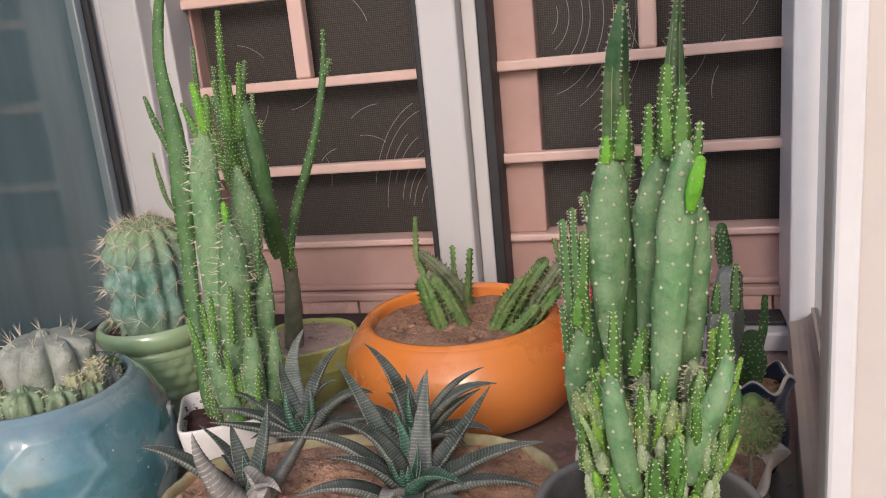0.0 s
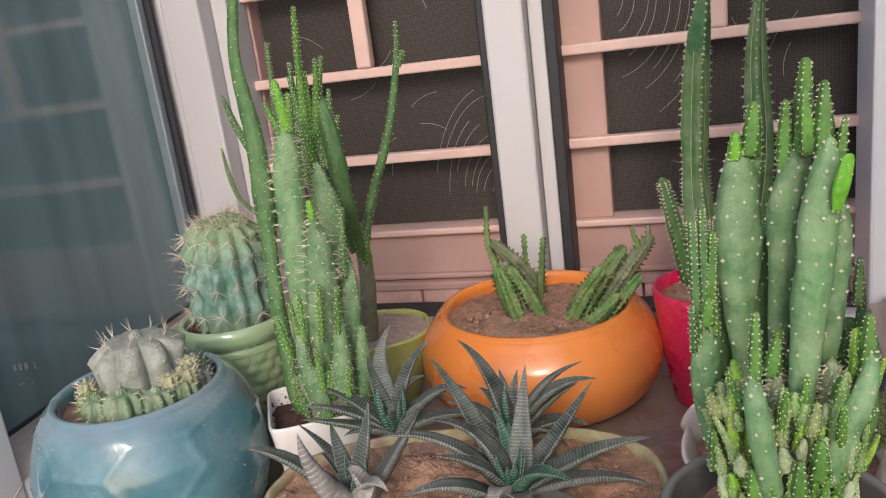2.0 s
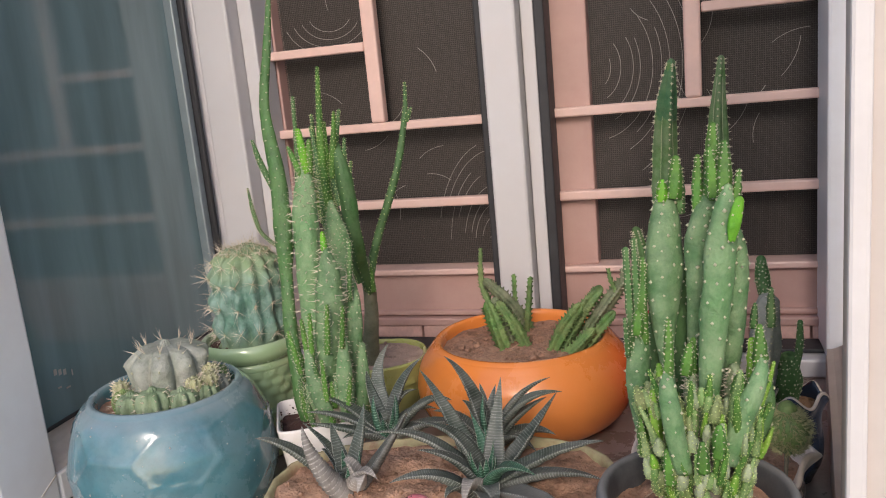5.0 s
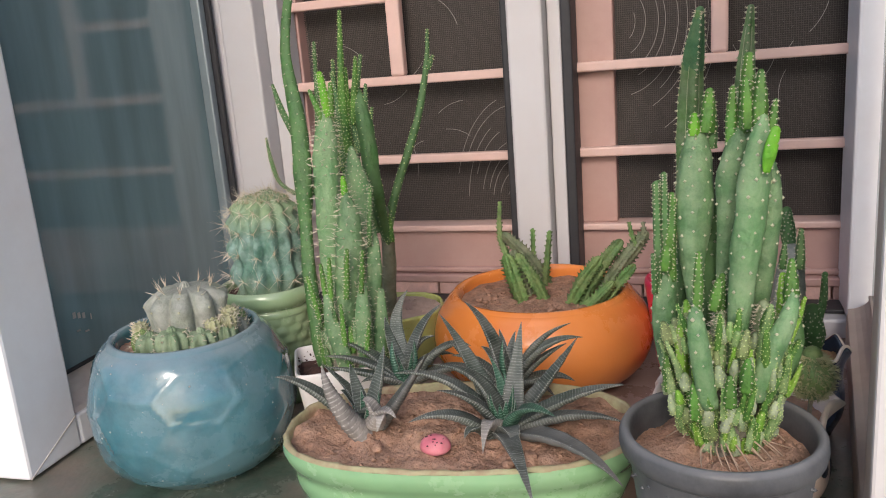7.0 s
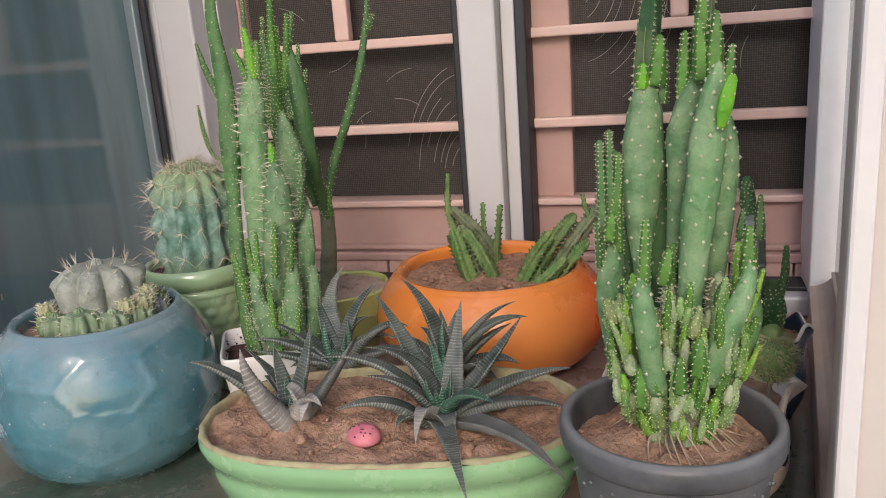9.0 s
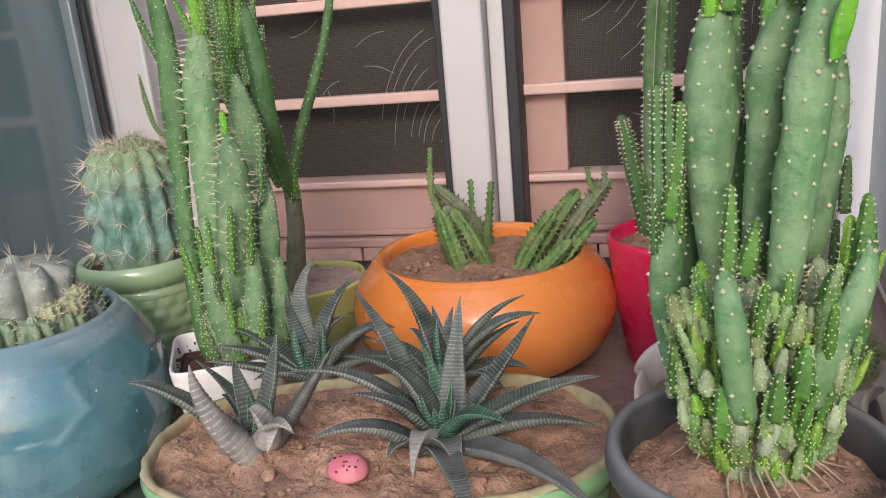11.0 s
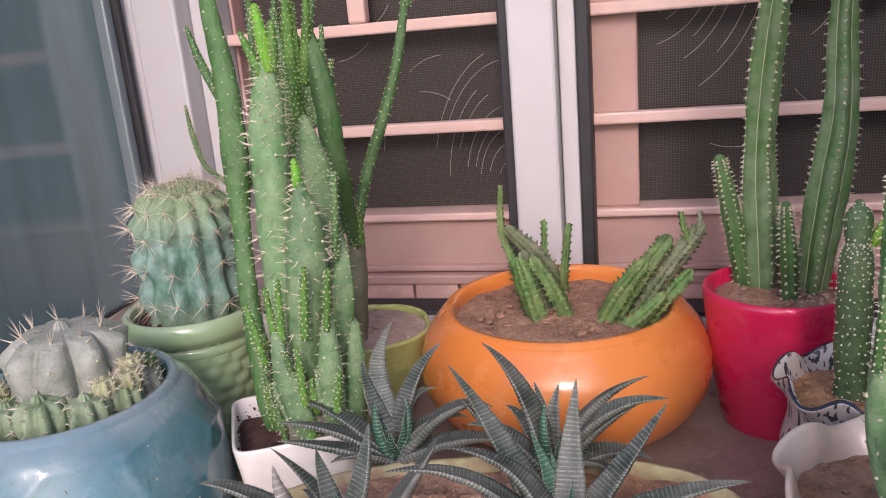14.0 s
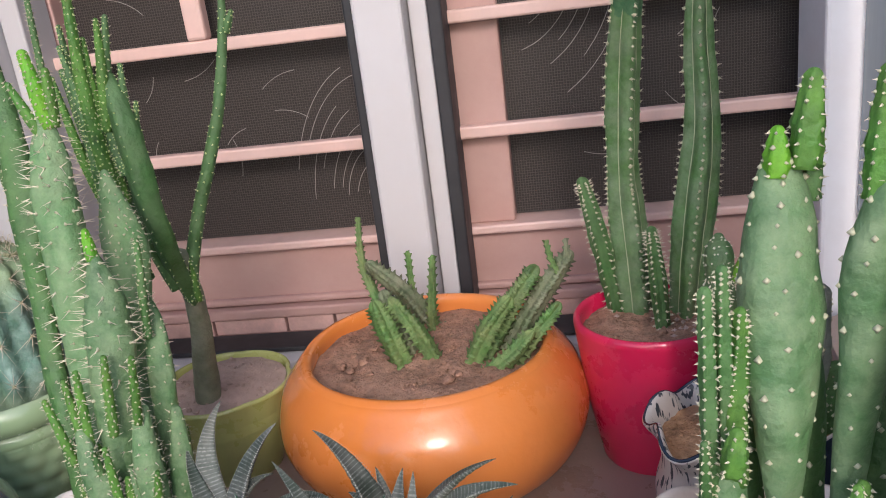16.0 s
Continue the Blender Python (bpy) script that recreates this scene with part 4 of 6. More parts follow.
def wavy_pot(label, x, y, r, h, mat, waves, phase, soil_z, soil_mat, seed):
    """Round-bellied pot with a frilled lip."""
    t = pot_thing(label, x, y)
    prof = smooth_profile([(r * 0.55, 0.0), (r * 0.60, 0.003), (r * 0.86, h * 0.25), (r * 0.92, h * 0.45), (r * 0.84, h * 0.68), (r * 0.86, h * 0.84), (r * 0.98, h * 0.97), (r, h)], 6)
    prof += [(r - 0.001, h + 0.0015), (r - 0.0028, h + 0.0016), (r - 0.004, h), (r * 0.86, h * 0.9), (r * 0.78, h * 0.7)]
    top = h * 0.75

    def frill(a, k, rr, z):
        w = max(0.0, (z - top) / (h - top))
        s = math.sin(waves * a + phase)
        return rr * (1 + 0.06 * w * s), z + 0.0045 * w * math.cos(waves * a + phase + 0.8)

    part("body", lathe(deep(prof), (x, y, H0), 120, frill), mat, t)
    soil_disc("soil", (x, y), r * 0.84, H0 + soil_z, soil_mat, t, seed, 0.002, 0.002)
    return t


def stroke_material():
    """Cream glaze with dark brushed upright strokes."""
    m = material("brushed_stroke_glaze", (0.66, 0.59, 0.54), 0.3, coat=0.3, scale=20, amount=0.1, dust=(0.42, 0.34, 0.3), dust_amount=0.3)
    n, l = m.node_tree.nodes, m.node_tree.links
    b = n["Principled BSDF"]
    before = b.inputs["Base Color"].links[0].from_socket
    tc = n.new("ShaderNodeTexCoord")
    mp = n.new("ShaderNodeMapping")
    mp.inputs["Scale"].default_value = (330, 330, 60)
    l.new(tc.outputs["Object"], mp.inputs[0])
    ns = n.new("ShaderNodeTexNoise")
    ns.inputs["Scale"].default_value = 1.0
    ns.inputs["Detail"].default_value = 2
    l.new(mp.outputs[0], ns.inputs["Vector"])
    mr = n.new("ShaderNodeMapRange")
    mr.inputs[1].default_value, mr.inputs[2].default_value = 0.55, 0.60
    l.new(ns.outputs["Fac"], mr.inputs[0])
    mx = n.new("ShaderNodeMix")
    mx.data_type = "RGBA"
    mx.inputs[7].default_value = (0.035, 0.04, 0.05, 1)
    l.new(before, mx.inputs[6])
    l.new(mr.outputs[0], mx.inputs[0])
    l.new(mx.outputs[2], b.inputs["Base Color"])
    return m


M_STROKE = stroke_material()
P1 = (0.2875, 0.903)
P2 = (0.284, 0.786)
P3 = (0.345, 0.906)


def frilled(label, at, r, h, waves, phase, soil_z, seed, width, mat, lip_mat):
    """A brushed cream pot whose frilled lip carries a line of dark glaze."""
    t = wavy_pot(label, *at, r, h, mat, waves, phase, soil_z, M_SOIL_RUST, seed)
    for n in range(waves):
        a0 = 2 * math.pi * n / waves
        pts = []
        for k in range(15):
            a = a0 + 2 * math.pi / waves * k / 14
            q = r * (1 + 0.06 * math.sin(waves * a + phase)) - 0.0012
            pts.append((at[0] + q * math.cos(a), at[1] + q * math.sin(a), H0 + h + 0.0012 + 0.0045 * math.cos(waves * a + phase + 0.8), width if n % 3 else width * 0.7))
        part("lip_glaze", Stem(pts, seg=7, steps=28, wobble=0.12, seed=n).mesh(), lip_mat, t, "glazed lip edge of another colour")
    return t


frilled("cream pot with dark brushed strokes and a frilled lip", P1, 0.0465, 0.068, 7, 0.4, 0.057, 19, 0.0010, M_STROKE, M_NAVY)
frilled("small navy pot with a cream frilled lip beside the casement", P3, 0.0240, 0.064, 5, 1.9, 0.056, 23, 0.0014, M_NAVY, M_CREAM)
cream_pot = wavy_pot("cream pot with a frilled lip, brown bands and navy leaves", *P2, 0.0605, 0.074, M_CREAM, 7, 1.6, 0.059, M_SOIL, 21)
for z, r in ((0.053, 0.0517), (0.047, 0.0530)):
    vs, fs = lathe([(r, z), (r + 0.0006, z + 0.0015), (r, z + 0.003)], (*P2, H0), 96)
    part("band", (vs, fs[:-1]), M_BROWN_BAND, cream_pot, "dark brown painted band")
rng = random.Random(4)
for k in range(12):
    a = 2 * math.pi * k / 12 + rng.uniform(-0.1, 0.1)
    bm = bmesh.new()
    bmesh.ops.create_icosphere(bm, subdivisions=2, radius=1)
    bm.transform(Matrix.Translation((P2[0] + 0.0548 * math.cos(a), P2[1] + 0.0548 * math.sin(a), H0 + 0.028 + 0.008 * (k % 2))) @ Matrix.Rotation(a, 4, "Z") @ Matrix.Rotation(rng.uniform(-0.6, 0.6), 4, "X") @ Matrix.Diagonal((0.0018, 0.006, 0.010, 1)))
    part("leaf_motif", bm, M_NAVY, cream_pot, "navy painted leaf")


# ---- plants ----
def stems_of(plant, specs, name, bristles, gap=0.006, size=0.0007, spines=0, length=0.004, **shape):
    for k, (mat, points, extra) in enumerate(specs):
        s = Stem(points, seed=k, **{**shape, **extra.get("shape", {})})
        part(extra.get("name", name), s.mesh(), mat, plant, extra.get("label", ""))
        bristles.cover(s, extra.get("gap", gap), extra.get("size", size), extra.get("spines", spines), extra.get("length", length))


# spiny column cluster in the square white pot
cluster = thing("cactus", "cluster of tall spiny green columns with bright new tips", "cactus", (WX, WY, H0 + 0.055))
br = Bristles(1)
tip = {"name": "shoot", "gap": 0.0030, "size": 0.0007, "spines": 1, "length": 0.0022, "label": "bright green new shoot"}
pad = {"shape": {"flat": 0.62, "facing": 0.3}, "gap": 0.006, "size": 0.0008, "spines": 1, "length": 0.003}
spiny = {"shape": {"flat": 0.75, "facing": 0.3}, "gap": 0.0080, "size": 0.0010, "spines": 2, "length": 0.0080}
stems_of(cluster, [
    (M_CACTUS, [(-0.040, 0.838, 0.078, 0.0074), (-0.042, 0.832, 0.109, 0.0062), (-0.048, 0.850, 0.185, 0.0098), (-0.0485, 0.860, 0.256, 0.0116), (-0.0470, 0.864, 0.290, 0.0090), (-0.0450, 0.865, 0.310, 0.0042)], spiny),
    (M_CACTUS_NEW, [(-0.043, 0.865, 0.305, 0.0040), (-0.047, 0.865, 0.341, 0.0026)], tip),
    (M_CACTUS_BRIGHT, [(-0.041, 0.866, 0.305, 0.0032), (-0.039, 0.867, 0.332, 0.0020)], tip),
    (M_CACTUS_BRIGHT, [(-0.047, 0.863, 0.300, 0.0026), (-0.056, 0.861, 0.328, 0.0014)], tip),
    (M_CACTUS_DARK, [(-0.074, 0.885, 0.236, 0.0030), (-0.086, 0.930, 0.298, 0.0026), (-0.086, 0.940, 0.369, 0.0016)], tip | {"label": ""}),
    (M_CACTUS_DARK, [(-0.058, 0.846, 0.078, 0.0056), (-0.063, 0.840, 0.099, 0.0062), (-0.076, 0.860, 0.166, 0.0064), (-0.0815, 0.874, 0.212, 0.0060), (-0.083, 0.882, 0.245, 0.0086), (-0.091, 0.900, 0.301, 0.0078), (-0.106, 0.920, 0.361, 0.0050), (-0.101, 0.930, 0.415, 0.0040), (-0.098, 0.940, 0.459, 0.0022)], {"shape": {"flat": 0.7, "facing": 0.3}, "gap": 0.0075, "size": 0.0008, "spines": 1, "length": 0.003}),
    (M_CACTUS_DARK, [(-0.095, 0.900, 0.285, 0.0030), (-0.106, 0.900, 0.312, 0.0028), (-0.112, 0.900, 0.334, 0.0013)], tip | {"label": ""}),
    (M_CACTUS_DARK, [(-0.084, 0.885, 0.236, 0.0024), (-0.132, 0.950, 0.227, 0.0022), (-0.175, 1.000, 0.231, 0.0021), (-0.193, 1.020, 0.251, 0.0023), (-0.199, 1.026, 0.275, 0.0010)], tip | {"label": "thin dark side branch"}),
    (M_CACTUS, [(-0.034, 0.835, 0.079, 0.0061), (-0.033, 0.830, 0.111, 0.0075), (-0.0245, 0.833, 0.179, 0.0110), (-0.0225, 0.840, 0.217, 0.0106), (-0.0255, 0.845, 0.244, 0.0030)], spiny),
    (M_CACTUS_NEW, [(-0.0260, 0.845, 0.240, 0.0030), (-0.0265, 0.845, 0.256, 0.0019)], tip),
    (M_CACTUS, [(-0.041, 0.868, 0.080, 0.0069), (-0.038, 0.882, 0.148, 0.0062), (-0.037, 0.885, 0.186, 0.0080), (-0.0365, 0.892, 0.228, 0.0118), (-0.0365, 0.892, 0.253, 0.0092), (-0.037, 0.892, 0.275, 0.0022)], pad),
    (M_CACTUS, [(-0.020, 0.846, 0.079, 0.0054), (-0.0125, 0.842, 0.107, 0.0050), (-0.009, 0.850, 0.171, 0.0066), (-0.012, 0.860, 0.202, 0.0050), (-0.0135, 0.860, 0.217, 0.0018)], pad),
    (M_CACTUS, [(-0.030, 0.828, 0.079, 0.0059), (-0.028, 0.815, 0.103, 0.0067), (-0.036, 0.815, 0.136, 0.0071), (-0.041, 0.820, 0.159, 0.0030)], pad),
    (M_CACTUS, [(-0.024, 0.836, 0.079, 0.0059), (-0.012, 0.822, 0.103, 0.0063), (-0.010, 0.820, 0.140, 0.0071), (-0.009, 0.825, 0.168, 0.0036)], pad),
    (M_CACTUS, [(-0.016, 0.843, 0.079, 0.0051), (-0.005, 0.832, 0.099, 0.0051), (-0.001, 0.835, 0.130, 0.0063), (0.000, 0.840, 0.159, 0.0030)], pad),
    (M_CACTUS_BRIGHT, [(-0.043, 0.824, 0.148, 0.0024), (-0.046, 0.825, 0.186, 0.0016)], tip),
    (M_CACTUS_BRIGHT, [(-0.039, 0.822, 0.150, 0.0024), (-0.036, 0.822, 0.192, 0.0016)], tip),
    (M_CACTUS_BRIGHT, [(-0.022, 0.818, 0.159, 0.0025), (-0.018, 0.820, 0.200, 0.0016)], tip),
    (M_CACTUS_BRIGHT, [(-0.009, 0.820, 0.164, 0.0023), (-0.004, 0.820, 0.199, 0.0016)], tip),
    (M_CACTUS_BRIGHT, [(-0.053, 0.826, 0.138, 0.0024), (-0.060, 0.826, 0.175, 0.0015)], tip),
    (M_CACTUS_BRIGHT, [(-0.026, 0.814, 0.119, 0.0023), (-0.025, 0.812, 0.155, 0.0015)], tip),
    (M_CACTUS_BRIGHT, [(-0.008, 0.815, 0.111, 0.0022), (-0.001, 0.812, 0.141, 0.0014)], tip),
    (M_CACTUS_DARK, [(-0.011, 0.850, 0.196, 0.0022), (-0.007, 0.855, 0.247, 0.0013)], tip | {"label": ""}),
], "column", br, seg=16)
rng = random.Random(44)
for k in range(34):
    a, q = rng.uniform(math.pi * 0.9, math.pi * 2.1), rng.uniform(0.012, 0.027)
    x, y, z = -0.030 + q * 1.1 * math.cos(a), 0.842 + q * math.sin(a), rng.uniform(0.086, 0.130)
    ln, r = rng.uniform(0.016, 0.040), rng.uniform(0.0016, 0.0034)
    lean = Vector((math.cos(a) * 0.12, math.sin(a) * 0.12, 1))
    p, e = Vector((x, y, z)), Vector((x, y, z)) + lean * ln
    s = Stem([(*p, r * 0.8), (*((p + e) / 2 + Vector((0, 0, 0.001))), r * 1.15), (*e, r * 0.5)], seg=9, seed=k, steps=9)
    part("shoot", s.mesh(), rng.choice((M_CACTUS, M_CACTUS_DARK, M_CACTUS_BRIGHT)), cluster)
    br.cover(s, 0.0030, 0.0006, 1, 0.0020)
for k in range(12):
    a = rng.uniform(math.pi, 2 * math.pi)
    x, y = -0.030 + 0.020 * math.cos(a), 0.842 + 0.018 * math.sin(a)
    part("corky_base", Stem([(x, y, 0.082, 0.0042), (x, y, 0.098, 0.0046), (x, y, 0.112, 0.0030)], seg=9, seed=k, steps=8, wobble=0.12).mesh(), M_BARK, cluster, "grey corky old stem")
for x, y, r, top in ((-0.030, 0.826, 0.0085, 0.125), (-0.016, 0.832, 0.0070, 0.118), (-0.043, 0.832, 0.0062, 0.112), (-0.024, 0.845, 0.0090, 0.130)):
    part("corky_base", Stem([(x, y, 0.080, r * 1.1), (x, y, 0.100, r), (x + 0.001, y, top - 0.008, r * 0.95), (x + 0.001, y, top, r * 0.5)], seg=18, seed=r * 900, steps=16, wobble=0.16).mesh(), M_CORK, cluster, "pale corky old stem")
br.finish(cluster)

# dark branching stems in the lime pot
euphorbia = thing("succulent", "dark green branching stems on a grey woody trunk", "succulent", (-0.056, 0.985, 0.087))
br = Bristles(2)
fine = {"name": "shoot", "gap": 0.0032, "size": 0.0007, "spines": 1, "length": 0.0018}
ridged = {"shape": {"ribs": 4, "depth": 0.22}, "gap": 0.0055, "size": 0.0006, "spines": 1, "length": 0.0018}
stems_of(euphorbia, [
    (M_TRUNK, [(-0.058, 0.982, 0.077, 0.0105), (-0.055, 0.979, 0.095, 0.0093), (-0.042, 0.967, 0.159, 0.0070), (-0.038, 0.953, 0.205, 0.0066)], {"name": "trunk", "gap": 0.05, "size": 0.0003, "label": "grey woody trunk"}),
    (M_EUPHORBIA, [(-0.0385, 0.960, 0.172, 0.0035), (-0.038, 0.951, 0.188, 0.0058), (-0.033, 0.925, 0.235, 0.0079), (-0.0340, 0.920, 0.288, 0.0082), (-0.041, 0.925, 0.322, 0.0042)], ridged),
    (M_EUPHORBIA, [(-0.042, 0.924, 0.267, 0.0042), (-0.046, 0.925, 0.296, 0.0038), (-0.034, 0.925, 0.354, 0.0016)], fine),
    (M_CACTUS_BRIGHT, [(-0.051, 0.922, 0.237, 0.0045), (-0.054, 0.920, 0.308, 0.0040), (-0.048, 0.920, 0.393, 0.0017)], fine),
    (M_EUPHORBIA, [(-0.062, 0.930, 0.256, 0.0030), (-0.070, 0.930, 0.328, 0.0016)], fine),
    (M_EUPHORBIA, [(-0.043, 0.948, 0.187, 0.0045), (-0.047, 0.935, 0.228, 0.0046), (-0.057, 0.935, 0.281, 0.0050), (-0.054, 0.935, 0.322, 0.0022)], ridged),
    (M_EUPHORBIA, [(-0.055, 0.940, 0.197, 0.0040), (-0.061, 0.928, 0.251, 0.0045), (-0.058, 0.922, 0.296, 0.0034), (-0.063, 0.922, 0.341, 0.0014)], fine),
    (M_EUPHORBIA, [(-0.039, 0.958, 0.175, 0.0050), (-0.035, 0.955, 0.191, 0.0048), (-0.026, 0.960, 0.223, 0.0044), (-0.012, 0.965, 0.260, 0.0041), (-0.000, 0.972, 0.296, 0.0037), (0.009, 0.980, 0.342, 0.0027), (0.011, 0.985, 0.373, 0.0013)], {"gap": 0.0055, "size": 0.0007, "spines": 1, "length": 0.0016, "name": "branch", "label": "long thin side branch"}),
    (M_EUPHORBIA, [(0.010, 0.980, 0.337, 0.0024), (0.016, 0.980, 0.349, 0.0012)], fine),
    (M_CACTUS_BRIGHT, [(-0.050, 0.928, 0.250, 0.0030), (-0.052, 0.925, 0.298, 0.0033), (-0.050, 0.925, 0.344, 0.0014)], fine),
    (M_EUPHORBIA, [(-0.040, 0.928, 0.235, 0.0030), (-0.037, 0.925, 0.277, 0.0034), (-0.032, 0.925, 0.328, 0.0014)], fine),
    (M_EUPHORBIA, [(-0.060, 0.928, 0.260, 0.0028), (-0.062, 0.925, 0.304, 0.0032), (-0.062, 0.925, 0.352, 0.0013)], fine),
    (M_CACTUS_BRIGHT, [(-0.064, 0.928, 0.250, 0.0026), (-0.069, 0.925, 0.284, 0.0030), (-0.074, 0.925, 0.325, 0.0013)], fine),
    (M_CACTUS_BRIGHT, [(-0.047, 0.922, 0.293, 0.0030), (-0.042, 0.922, 0.322, 0.0032), (-0.038, 0.922, 0.353, 0.0013)], fine),
    (M_EUPHORBIA, [(-0.037, 0.928, 0.230, 0.0026), (-0.035, 0.925, 0.267, 0.0030), (-0.028, 0.925, 0.307, 0.0012)], fine),
    (M_CACTUS_BRIGHT, [(-0.032, 0.953, 0.175, 0.0022), (-0.032, 0.952, 0.203, 0.0012)], fine),
], "stem", br, seg=14)
br.finish(euphorbia, M_AREOLE_GREEN)

# tangled opuntia columns in the black pot
opuntia = thing("cactus", "tall clump of dotted green columns with small knobbly offsets", "cactus", (KX, KY, H0 + 0.095))
br = Bristles(3)
col = {"shape": {"flat": 0.80, "facing": 0.32, "wobble": 0.05, "seg": 20}, "gap": 0.0078, "size": 0.00102}
shoot = {"name": "shoot", "gap": 0.0027, "size": 0.00055, "spines": 1, "length": 0.0012, "shape": {"ribs": 5, "depth": 0.22, "sharp": 0.7, "knob": 0.10, "knobs": 7, "seg": 20, "twist": 0.8}}
core = [(0.269, 0.664, 0.124, 0.0125), (0.270, 0.664, 0.145, 0.0150), (0.270, 0.666, 0.165, 0.0150), (0.270, 0.668, 0.180, 0.0080)]
part("woody_base", Stem(core, seg=18, wobble=0.2, seed=3).mesh(), M_BARK, opuntia, "grey corky base")
